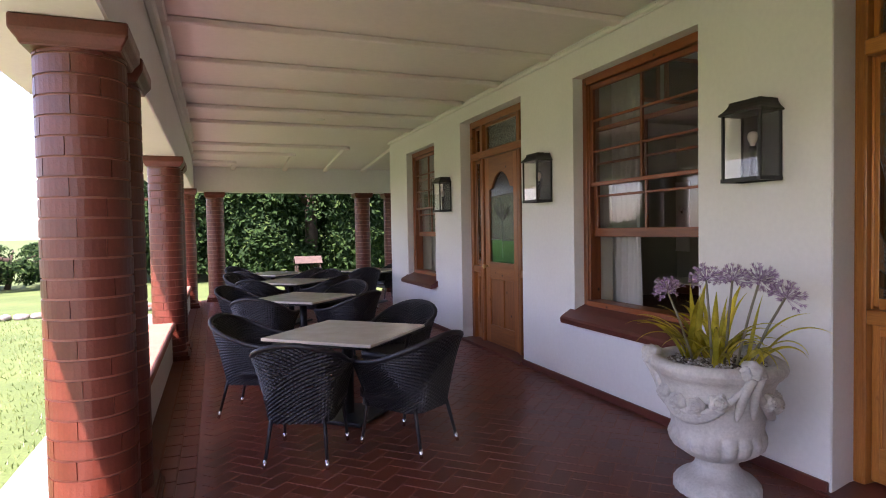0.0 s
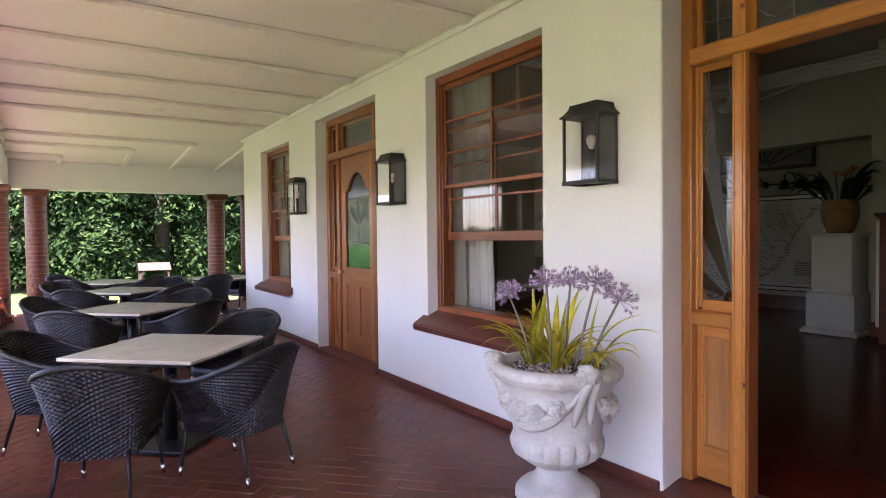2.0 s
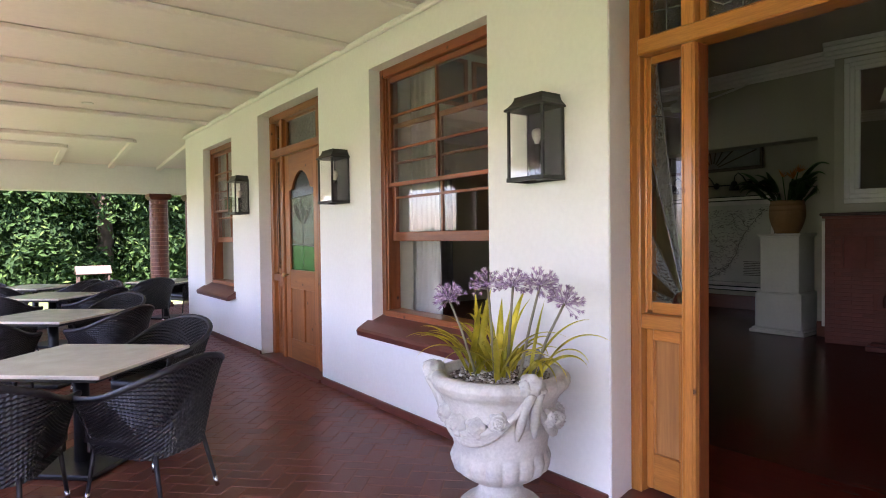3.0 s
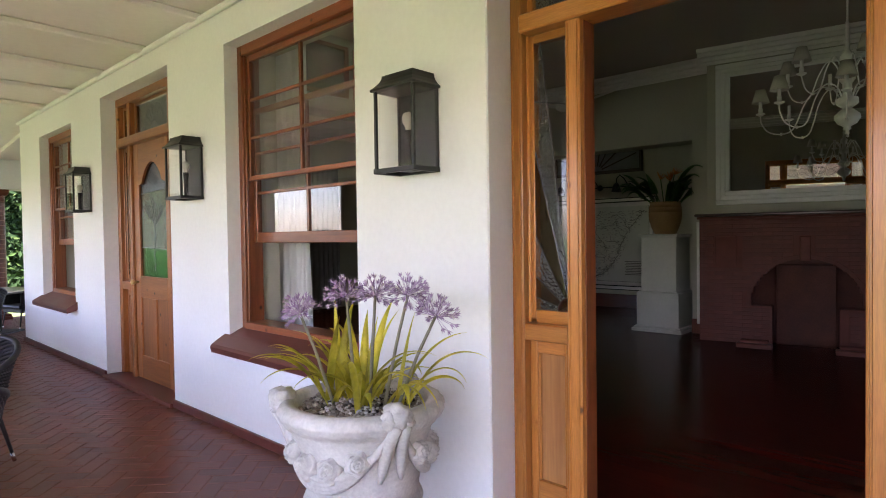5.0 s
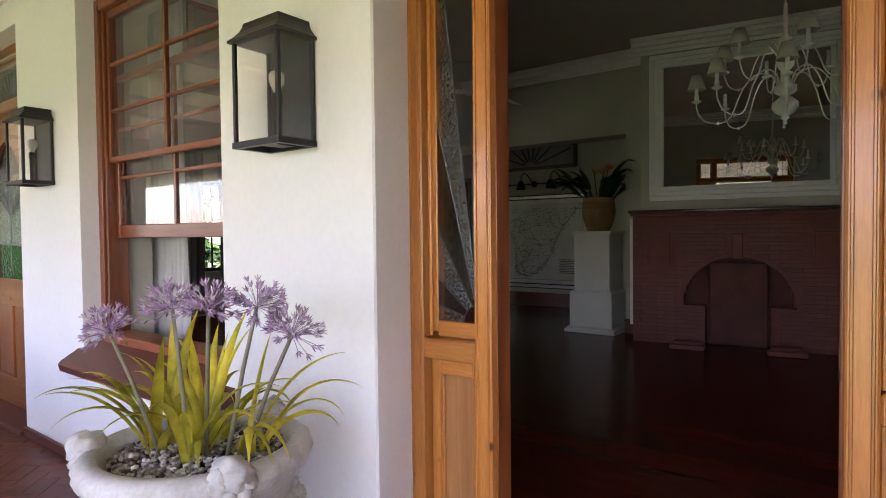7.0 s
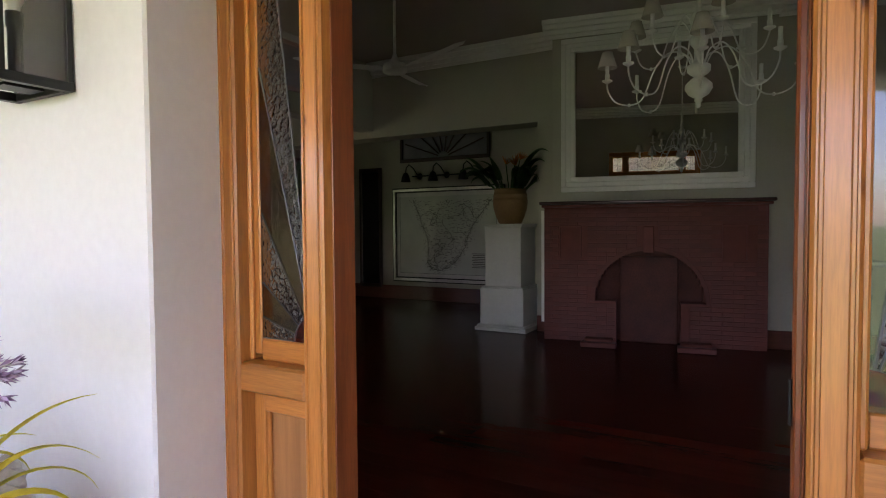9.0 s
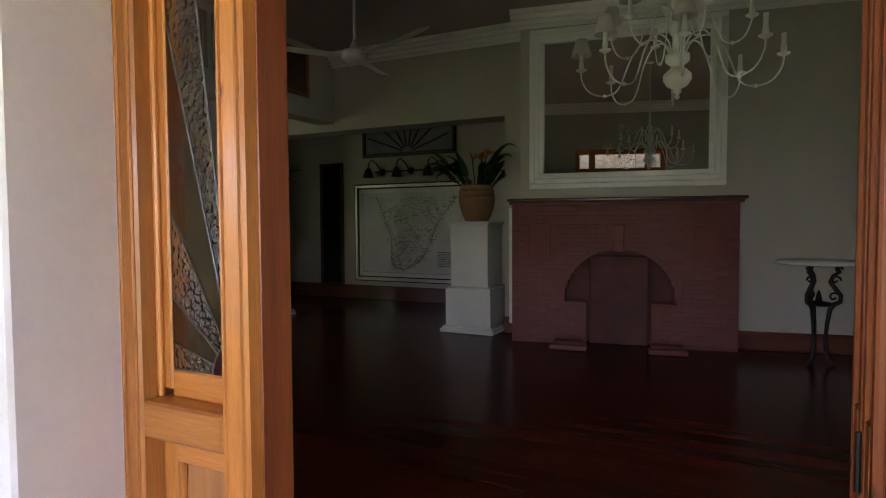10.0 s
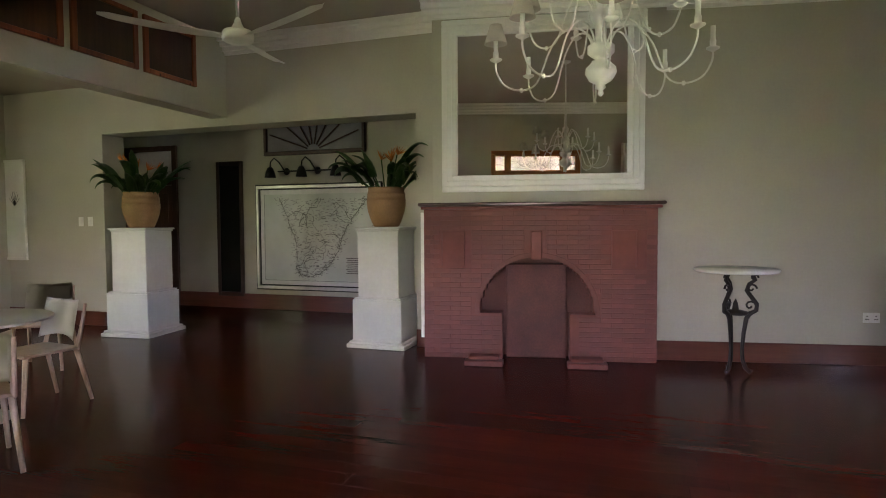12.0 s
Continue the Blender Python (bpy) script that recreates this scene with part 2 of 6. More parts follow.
def part(name, bm, material, parent, label="", smooth=False, m=None):
    """One mesh object under a thing or a part."""
    me = bm if isinstance(bm, bpy.types.Mesh) else finish(name, bm, material, smooth)
    ob = new(name, me)
    ob.parent = parent
    if m is not None:
        ob.matrix_basis = m
    if label:
        tagged(ob, label)
    return ob


def thing(name, label, category, m=None, group="", kind=""):
    ob = new(name)
    ob.empty_display_size = 0.1
    if m is not None:
        ob.matrix_basis = m
    return tagged(ob, label, category, group, kind)


def setting(name, bm, material, label, category, smooth=False):
    ob = new(name, finish(name, bm, material, smooth))
    return tagged(ob, label, category, "", "structure")


def solo(name, bm, material, label, category, m=None, smooth=True, group="", kind=""):
    ob = new(name, finish(name, bm, material, smooth))
    if m is not None:
        ob.matrix_basis = m
    return tagged(ob, label, category, group, kind)


def lathe(profile, n=48, wob=None):
    bm = bmesh.new()
    rings = []
    for r, z in profile:
        ring = []
        for i in range(n):
            a = 2 * math.pi * i / n
            rr = r * (wob(a, z) if wob else 1)
            ring.append(bm.verts.new((rr * math.cos(a), rr * math.sin(a), z)))
        rings.append(ring)
    for p, q in zip(rings, rings[1:]):
        for i in range(n):
            bm.faces.new((p[i], p[(i + 1) % n], q[(i + 1) % n], q[i]))
    bm.faces.new(rings[0][::-1])
    bm.faces.new(rings[-1])
    return bm


def tube(pts, radius, n=8, bm=None):
    """A round bar along pts; radius is a number or one for each point."""
    bm = bm or bmesh.new()
    pts = [Vector(p) for p in pts]
    rad = radius if isinstance(radius, (list, tuple)) else [radius] * len(pts)
    up, rings = None, []
    for i, p in enumerate(pts):
        d = (pts[min(i + 1, len(pts) - 1)] - pts[max(i - 1, 0)]).normalized()
        if up is None:
            up = Vector((0, 0, 1)) if abs(d.z) < 0.9 else Vector((1, 0, 0))
        side = d.cross(up).normalized()
        up = side.cross(d).normalized()
        rings.append([bm.verts.new(p + rad[i] * (math.cos(2 * math.pi * k / n) * side + math.sin(2 * math.pi * k / n) * up)) for k in range(n)])
    for a, b in zip(rings, rings[1:]):
        for k in range(n):
            bm.faces.new((a[k], a[(k + 1) % n], b[(k + 1) % n], b[k]))
    bm.faces.new(rings[0][::-1])
    bm.faces.new(rings[-1])
    return bm


def arc(p, q, sag, n=14):
    """Points from p to q, hanging by sag along z."""
    p, q = Vector(p), Vector(q)
    return [p.lerp(q, i / n) - Vector((0, 0, sag * 4 * (i / n) * (1 - i / n))) for i in range(n + 1)]


def wall_y(x0, x1, y0, y1, z0, z1, holes):
    """A wall along y with openings (y0, y1, z0, z1) through it."""
    bm = bmesh.new()
    at = y0
    for a, b, c, d in sorted(holes):
        if a > at:
            box(bm, x0, x1, at, a, z0, z1)
        if c > z0:
            box(bm, x0, x1, a, b, z0, c)
        if d < z1:
            box(bm, x0, x1, a, b, d, z1)
        at = b
    if at < y1:
        box(bm, x0, x1, at, y1, z0, z1)
    return bm


def wall_x(y0, y1, x0, x1, z0, z1, holes):
    bm = wall_y(y0, y1, x0, x1, z0, z1, holes)
    for v in bm.verts:
        v.co.x, v.co.y = v.co.y, v.co.x
    return bm


# ---- the large structure ----
GROUND = -0.32
WIN = [(3.32, 4.785, 0.70, 2.775), (8.36, 9.69, 0.70, 2.72), (-1.75, -0.28, 0.70, 2.775)]
MAIN = (0.70, 2.463, 0.0, 2.83)
MAIN_HOLE = (MAIN[0] - 0.004, MAIN[1] + 0.004, 0.0, 2.83)
SIDE = (5.745, 7.382, 0.0, 2.83)
# the second end window and the south window are unseen, added to brighten the room
END_WIN, END_FILL_WIN = (3.7, 4.9, 0.75, 2.3), (1.1, 2.6, 0.75, 2.3)
DRAPE_GAP = (4.02, 4.3)
SOUTH_FILL_WIN = (1.6, 3.4, 0.75, 2.4)
BACK_OPEN = (3.79, 8.42, -0.1, 2.66)
# the hearth and the wall beside it stand at a slight angle to the front wall
HEARTH = pose(5.98, 2.39, 0, 0, 0, 9.7) @ pose(-5.955, -2.36, 0)
setting("wall_veranda", wall_y(0.0, 0.21, -5.0, 10.68, -0.3, 3.9, [*WIN, MAIN_HOLE, SIDE]), M_PLASTER, "white painted plaster wall of the house", "wall")
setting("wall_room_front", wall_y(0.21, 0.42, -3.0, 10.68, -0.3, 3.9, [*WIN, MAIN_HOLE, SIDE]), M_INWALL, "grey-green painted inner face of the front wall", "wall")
for n, (edge, sg) in enumerate(((MAIN[1], 1), (MAIN[0], -1))):
    # slightly splayed plastered jamb
    prof = [(0.42, edge + sg * 0.004), (0.42, edge), (0.25, edge), (0.008, edge - sg * 0.058), (-0.0005, edge - sg * 0.052), (-0.0005, edge + sg * 0.004)]
    bm = bmesh.new()
    lo, hi = ([bm.verts.new((x, y, z)) for x, y in prof] for z in (-0.3, 2.83))
    bm.faces.new(lo), bm.faces.new(hi)
    for i in range(len(prof)):
        k = (i + 1) % len(prof)
        bm.faces.new((lo[i], lo[k], hi[k], hi[i]))
    setting("wall_jamb_%d" % (n + 1), bm, M_PLASTER, "white plastered splayed door jamb", "wall")
setting("wall_end_outer", wall_x(10.48, 10.68, 0.42, 9.0, -0.3, 3.9, [END_WIN, END_FILL_WIN]), M_PLASTER, "white plaster end wall of the house", "wall")
setting("wall_end_inner", wall_x(10.28, 10.48, 0.42, 9.0, -0.3, 3.9, [END_WIN, END_FILL_WIN]), M_INWALL, "grey-green painted end wall of the room", "wall")
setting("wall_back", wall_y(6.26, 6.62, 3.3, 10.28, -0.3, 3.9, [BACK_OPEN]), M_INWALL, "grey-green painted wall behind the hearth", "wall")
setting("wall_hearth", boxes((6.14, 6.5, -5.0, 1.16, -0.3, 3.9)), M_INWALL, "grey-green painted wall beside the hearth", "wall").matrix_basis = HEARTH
setting("wall_room_south", wall_x(-3.2, -3.0, 0.21, 9.0, -0.3, 3.9, [SOUTH_FILL_WIN]), M_INWALL, "grey-green painted side wall of the room", "wall")
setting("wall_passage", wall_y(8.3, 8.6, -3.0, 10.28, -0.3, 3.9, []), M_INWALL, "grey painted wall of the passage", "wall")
setting("wall_passage_end", wall_x(2.6, 2.8, 6.62, 8.3, -0.3, 3.9, []), M_INWALL, "grey painted end of the passage", "wall")
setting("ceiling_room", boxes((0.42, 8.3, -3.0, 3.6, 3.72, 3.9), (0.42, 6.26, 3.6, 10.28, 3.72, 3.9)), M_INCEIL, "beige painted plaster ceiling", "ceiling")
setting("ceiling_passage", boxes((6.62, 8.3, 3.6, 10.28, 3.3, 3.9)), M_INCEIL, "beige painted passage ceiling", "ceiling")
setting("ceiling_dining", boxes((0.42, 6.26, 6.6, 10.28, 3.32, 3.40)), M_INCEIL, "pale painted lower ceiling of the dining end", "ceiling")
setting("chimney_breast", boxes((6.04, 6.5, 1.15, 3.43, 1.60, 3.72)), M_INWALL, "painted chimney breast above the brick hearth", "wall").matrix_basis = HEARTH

# veranda ceiling: level along the house, falling towards the end bay's beam
def ceil_z(x):
    return 3.075


HIP, END_FALL = 10.69, 0.072
bm = bmesh.new()
for y0, y1, xa, xb, fall in ((-5.0, HIP, -3.45, 0.0, 0.0), (HIP, 13.9, -3.45, 9.0, END_FALL)):
    vs = [bm.verts.new((x, y, ceil_z(x) + dz - (fall * (y - y0)))) for x in (xa, xb) for y in (y0, y1) for dz in (0, 0.06)]
    a, b, c, d, e, f, g, h = vs
    for q in ((a, b, d, c), (e, g, h, f), (a, e, f, b), (c, d, h, g), (a, c, g, e), (b, f, h, d)):
        bm.faces.new(q)
setting("ceiling_veranda", bm, M_CEIL, "white painted boarded veranda ceiling", "ceiling")
rafters = [-2.2 + 1.05 * i for i in range(12)]
for ry in rafters:
    bm = bmesh.new()
    for x0, x1 in ((-3.40, 0.0),):
        vs = [bm.verts.new((x, ry + w, ceil_z(x) + dz)) for x in (x0, x1) for w in (-0.055, 0.055) for dz in (-0.055, 0.0)]
        a, b, c, d, e, f, g, h = vs
        for q in ((a, b, d, c), (e, g, h, f), (a, e, f, b), (c, d, h, g), (a, c, g, e), (b, f, h, d)):
            bm.faces.new(q)
    bmesh.ops.bevel(bm, geom=bm.edges[:], offset=0.012, segments=1, affect="EDGES")
    setting("ceiling_joist", bm, M_CEIL, "white painted ceiling joist", "beam")
# the end bay slopes down to its own beam: short joists meet the long ones on the hip
for k, xj in enumerate((-2.62, -1.55, -0.66, 0.2)):
    ya = max(HIP, 13.65 - (xj + 3.4) * 0.87)
    for p, q, nm in (((xj, 13.66), (xj, ya), "white painted short ceiling joist"), ((-3.40, ya), (xj, ya), "white painted ceiling joist")):
        if k == 3 and nm.endswith(" ceiling joist") and "short" not in nm:
            continue
        bm = bmesh.new()
        along_y = p[0] == q[0]
        for (x, y) in (p, q):
            zc = ceil_z(x) - END_FALL * (y - HIP)
            for w in (-0.05, 0.05):
                for dz in (-0.06, 0.004):
                    bm.verts.new((x + (w if along_y else 0), y + (0 if along_y else w), zc + dz))
        bm.verts.ensure_lookup_table()
        a, b, c, d, e, f, g, h = bm.verts
        for quad in ((a, b, d, c), (e, g, h, f), (a, e, f, b), (c, d, h, g), (a, c, g, e), (b, f, h, d)):
            bm.faces.new(quad)
        bmesh.ops.bevel(bm, geom=bm.edges[:], offset=0.01, segments=1, affect="EDGES")
        setting("ceiling_joist", bm, M_CEIL, nm, "beam")
setting("cornice", boxes((-0.045, -0.002, -5.0, 10.68, 3.0, 3.045), bevel=0.012), M_TRIM, "white painted cornice strip along the wall", "cornice")
setting("edge_beam", boxes((-3.80, -3.40, -5.0, 14.05, 2.33, 3.13), bevel=0.01), M_PLASTER, "white plastered beam over the columns", "beam")
setting("soffit", boxes((-4.08, -3.801, -5.0, 14.05, 2.345, 2.41), bevel=0.006), M_PLASTER, "cream painted soffit under the eave", "soffit")
setting("beam_trim", boxes((-3.40, -3.345, -5.0, 13.65, 2.93, 3.02), (-3.40, -3.30, -5.0, 13.65, 3.02, 3.074), bevel=0.01), M_TRIM, "painted strip between beam and ceiling", "trim")
setting("end_beam", boxes((-3.40, 9.0, 13.65, 14.05, 2.33, 3.10), bevel=0.01), M_PLASTER, "white plastered beam at the veranda end", "beam")
bm = bmesh.new()
rp = [(-4.09, 2.42), (-3.82, 3.14), (-3.2, 3.26), (2.0, 4.42)]
for (xa, za), (xb, zb) in zip(rp, rp[1:]):
    vs = [bm.verts.new((x, y, z + dz)) for x, z in ((xa, za), (xb, zb)) for y in (-5.3, 14.5) for dz in (0, 0.08)]
    a, b, c, d, e, f, g, h = vs
    for q in ((a, b, d, c), (e, g, h, f), (a, e, f, b), (c, d, h, g), (a, c, g, e), (b, f, h, d)):
        bm.faces.new(q)
box(bm, 2.0, 9.2, -5.3, 14.5, 4.42, 4.50)
setting("roof", bm, M_REDPAINT, "red roof over veranda and house", "roof")
setting("wall_veranda_end", boxes((-3.8, 0.0, -5.2, -5.0, -0.3, 3.1)), M_PLASTER, "white plaster wall closing the veranda", "wall")

# ground
setting("ground", boxes((-400, 400, -400, 400, GROUND - 0.5, GROUND)), M_LAWN, "mown green lawn around the house", "lawn")
setting("path", boxes((-4.45, -3.82, -5.0, 14.6, GROUND, GROUND + 0.03), bevel=0.01), M_PATH, "pale paved strip beside the veranda", "path")
floor = setting("floor_veranda", boxes((-3.82, 0.30, -5.0, 14.1, -0.55, -0.0020), (0.30, 9.0, 10.68, 14.1, -0.55, -0.0020)), M_JOINT, "red-brown brick paved veranda floor", "floor")
setting("skirting_veranda", boxes((-0.022, 0.0, -5.0, 0.745, 0.0, 0.065), (-0.022, 0.0, 2.415, 5.745, 0.0, 0.065), (-0.022, 0.0, 7.382, 10.68, 0.0, 0.065), bevel=0.005), M_REDPAINT, "dark red painted skirting along the wall", "skirting")
room_floor = setting("floor_room", boxes((0.24, 8.3, -3.0, 10.28, -0.4, -0.014)), M_DARKWOOD, "dark red polished timber floor", "floor")
setting("threshold_main", boxes((-0.05, 0.40, 0.70, 2.463, -0.03, 0.012), bevel=0.006), M_REDPAINT, "dark red painted doorstep", "threshold")
setting("threshold_side", boxes((-0.04, 0.30, 5.745, 7.382, -0.03, 0.03), bevel=0.006), M_REDPAINT, "dark red painted doorstep", "threshold")
for n, (y0, y1) in enumerate(((3.98, 7.55), (8.50, 12.6))):
    bm = boxes((-3.72, -3.50, y0, y1, -0.05, 0.38))
    setting("parapet_%d" % (n + 1), bm, M_PLASTER, "low white plastered veranda wall", "wall")
    setting("parapet_coping_%d" % (n + 1), boxes((-3.78, -3.46, y0, y1, 0.38, 0.45), bevel=0.02, segs=3), M_MORTAR, "pinkish rounded coping on the low wall", "coping")
setting("parapet_3", boxes((-3.72, -3.50, -5.0, -0.6, -0.05, 0.38)), M_PLASTER, "low white plastered veranda wall", "wall")


# ---- brick columns ----
COL_R, COURSE = 0.178, 0.0845


def curved_brick():
    bm = bmesh.new()
    half, n = radians(45) - 0.013, 10
    for z in (0.005, COURSE - 0.005):
        for r in (COL_R - 0.02, COL_R):
            for i in range(n + 1):
                a = -half + 2 * half * i / n
                bm.verts.new((r * math.cos(a), r * math.sin(a), z))
    bm.verts.ensure_lookup_table()
    v, k = bm.verts, n + 1
    for i in range(n):
        lo_in, lo_out, hi_in, hi_out = i, k + i, 2 * k + i, 3 * k + i
        bm.faces.new((v[lo_out], v[lo_out + 1], v[hi_out + 1], v[hi_out]))
        bm.faces.new((v[lo_in], v[lo_in + 1], v[lo_out + 1], v[lo_out]))
        bm.faces.new((v[hi_in], v[hi_in + 1], v[hi_out + 1], v[hi_out]))
    for i in (0, n):
        bm.faces.new((v[i], v[k + i], v[3 * k + i], v[2 * k + i]))
    bmesh.ops.recalc_face_normals(bm, faces=bm.faces[:])
    return finish("brick", bm, M_BRICK)


BRICK_MESH = curved_brick()
COLUMNS = [(-3.54, 3.25, 6), (-3.54, 3.78, 6), (-3.54, 7.78, 6), (-3.54, 8.31, 6), (-3.54, 12.85, 5), (-3.0, 13.85, 5), (0.22, 13.85, 5), (0.92, 13.85, 5), (-3.59, -0.9, 5), (-3.59, -1.45, 5)]
column_spots = []
for cx, cy, _ in COLUMNS:
    col = thing("brick_column", "round red brick column with square brick cap", "column", pose(cx, cy, 0), "veranda columns")
    part("core", lathe([(COL_R - 0.006, 0.0), (COL_R - 0.006, 2.24)], 40), M_MORTAR, col, "pinkish mortar joints", True)
    part("plinth", boxes((-0.215, 0.215, -0.215, 0.215, 0.0, 0.055), (-0.20, 0.20, -0.20, 0.20, 0.055, 0.10), bevel=0.008), M_BRICK, col)
    bm = bmesh.new()
    prof = [(0.182, 2.215), (0.185, 2.23), (0.212, 2.268), (0.212, 2.328)]
    rings = []
    for h, z in prof:
        rings.append([bm.verts.new((sx * h, sy * h, z)) for sx, sy in ((-1, -1), (1, -1), (1, 1), (-1, 1))])
    for p, q in zip(rings, rings[1:]):
        for i in range(4):
            bm.faces.new((p[i], p[(i + 1) % 4], q[(i + 1) % 4], q[i]))
    bm.faces.new(rings[0][::-1]), bm.faces.new(rings[-1])
    bmesh.ops.bevel(bm, geom=bm.edges[:], offset=0.006, segments=1, affect="EDGES")
    part("cap", bm, M_BRICK, col, "square splayed brick cap")
    column_spots.append(col)


# ---- windows ----
def pane(name, y0, y1, z0, z1, x, parent, material=None, t=0.002):
    ob = part(name, boxes((x - t, x + t, y0, y1, z0, z1)), material or M_GLASS, parent)
    ob.visible_shadow = False
    return ob


def sash(name, y0, y1, z0, z1, x, parent, top, bottom):
    """A sliding sash with two columns and three rows of panes."""
    s = part(name, boxes((x, x + 0.035, y0, y0 + 0.045, z0, z1), (x, x + 0.035, y1 - 0.045, y1, z0, z1), bevel=0.004), M_SASH_Z, parent)
    part("rail", boxes((x, x + 0.035, y0 + 0.045, y1 - 0.045, z1 - top, z1), bevel=0.004), M_SASH_Y, s)
    part("rail", boxes((x, x + 0.035, y0 + 0.045, y1 - 0.045, z0, z0 + bottom), bevel=0.004), M_SASH_Y, s)
    ym, ia, ib = (y0 + y1) / 2, z0 + bottom, z1 - top
    step = (ib - ia) / 3
    part("glazing_bar", boxes((x + 0.004, x + 0.031, ym - 0.011, ym + 0.011, ia, ib), bevel=0.003), M_SASH_Z, s)
    for k in (1, 2):
        for a, b in ((y0 + 0.045, ym - 0.011), (ym + 0.011, y1 - 0.045)):
            part("glazing_bar", boxes((x + 0.005, x + 0.030, a, b, ia + k * step - 0.010, ia + k * step + 0.010), bevel=0.003), M_SASH_Y, s)
    for k in range(3):
        for a, b in ((y0 + 0.045, ym - 0.011), (ym + 0.011, y1 - 0.045)):
            pane("pane", a, b, ia + k * step + (0.010 if k else 0), ia + (k + 1) * step - (0.010 if k < 2 else 0), x + 0.018, s)


def curtain(y0, y1, x, z0, z1, folds, depth, material, label, seed):
    rnd = random.Random(seed)
    bm = bmesh.new()
    n, rows = folds * 10, 10
    ph = [rnd.uniform(0, 6.28) for _ in range(4)]
    front = []
    for side in (0, 0.006):
        grid = []
        for j in range(rows + 1):
            v = j / rows
            row = []
            for i in range(n + 1):
                u = i / n
                amp = depth * (0.55 + 0.45 * v) * (0.75 + 0.25 * math.sin(3.1 * u * folds / 2 + ph[0]))
                xx = x + amp * math.sin(2 * math.pi * folds * u + ph[1] + 0.6 * math.sin(2.3 * v + ph[2]))
                row.append(bm.verts.new((xx + side, y0 + (y1 - y0) * u + 0.01 * math.sin(9 * v + 5 * u + ph[3]), z1 - (z1 - z0) * v)))
            grid.append(row)
        front.append(grid)
    for grid in front:
        for j in range(rows):
            for i in range(n):
                bm.faces.new((grid[j][i], grid[j][i + 1], grid[j + 1][i + 1], grid[j + 1][i]))
    return solo("curtain", bm, material, label, "curtain")


for n, (y0, y1, z0, z1) in enumerate(WIN):
    w = thing("window_%d" % (n + 1), "varnished timber sash window with the lower sash raised", "window", kind="structure")
    fz = z0 + 0.04
    part("window_frame", boxes((0.10, 0.25, y0, y0 + 0.055, fz, z1), (0.10, 0.25, y1 - 0.055, y1, fz, z1), bevel=0.005), M_SASH_Z, w)
    part("head", boxes((0.10, 0.25, y0 + 0.055, y1 - 0.055, z1 - 0.07, z1), bevel=0.005), M_SASH_Y, w)
    part("inner_sill", boxes((0.09, 0.27, y0 + 0.055, y1 - 0.055, fz, fz + 0.05), bevel=0.006), M_SASH_Y, w)
    part("bead", boxes((0.118, 0.132, y0 + 0.055, y0 + 0.075, fz + 0.05, z1 - 0.07), (0.118, 0.132, y1 - 0.075, y1 - 0.055, fz + 0.05, z1 - 0.07), bevel=0.003), M_SASH_Z, w)
    span = z1 - fz
    up0 = fz + 0.525 * span
    sash("upper_sash", y0 + 0.057, y1 - 0.057, up0, z1 - 0.072, 0.135, w, 0.045, 0.032)
    lo0 = fz + 0.305 * span
    sash("lower_sash", y0 + 0.057, y1 - 0.057, lo0, lo0 + 0.475 * span, 0.176, w, 0.04, 0.075)
    bm = bmesh.new()
    outer = [(-0.001, z0 + 0.004), (-0.10, z0 - 0.055), (-0.115, z0 - 0.075), (-0.105, z0 - 0.115), (-0.001, z0 - 0.085)]
    inside = [(0.11, z0 + 0.05), (-0.001, z0 + 0.003), (-0.001, z0 - 0.03), (0.11, z0 - 0.03)]
    for prof, ya_, yb_ in ((outer, y0 - 0.07, y1 + 0.07), (inside, y0 + 0.001, y1 - 0.001)):
        rings = [[bm.verts.new((x, y, z)) for x, z in prof] for y in (ya_, yb_)]
        for i in range(len(prof)):
            j = (i + 1) % len(prof)
            bm.faces.new((rings[0][i], rings[0][j], rings[1][j], rings[1][i]))
        bm.faces.new(rings[0][::-1]), bm.faces.new(rings[1])
    part("window_sill", bm, M_REDPAINT, w, "sloping red-brown painted sill")
    zc = 0.05
    curtain(y1 - 0.30, y1 + 0.22, 0.49, zc, 2.95, 7, 0.035, M_CURTAIN, "white voile curtain hanging inside the window", 3 + n)
    curtain(y0 + 0.20, y0 + 0.38, 0.49, zc, 2.95, 3, 0.03, M_CURTAIN, "white voile curtain hanging inside the window", 23 + n)
    if n == 2:
        curtain(y0 + 0.40, y1 - 0.25, 0.50, zc, 2.95, 12, 0.035, M_CURTAIN_D, "grey lined drape drawn across the window", 33)

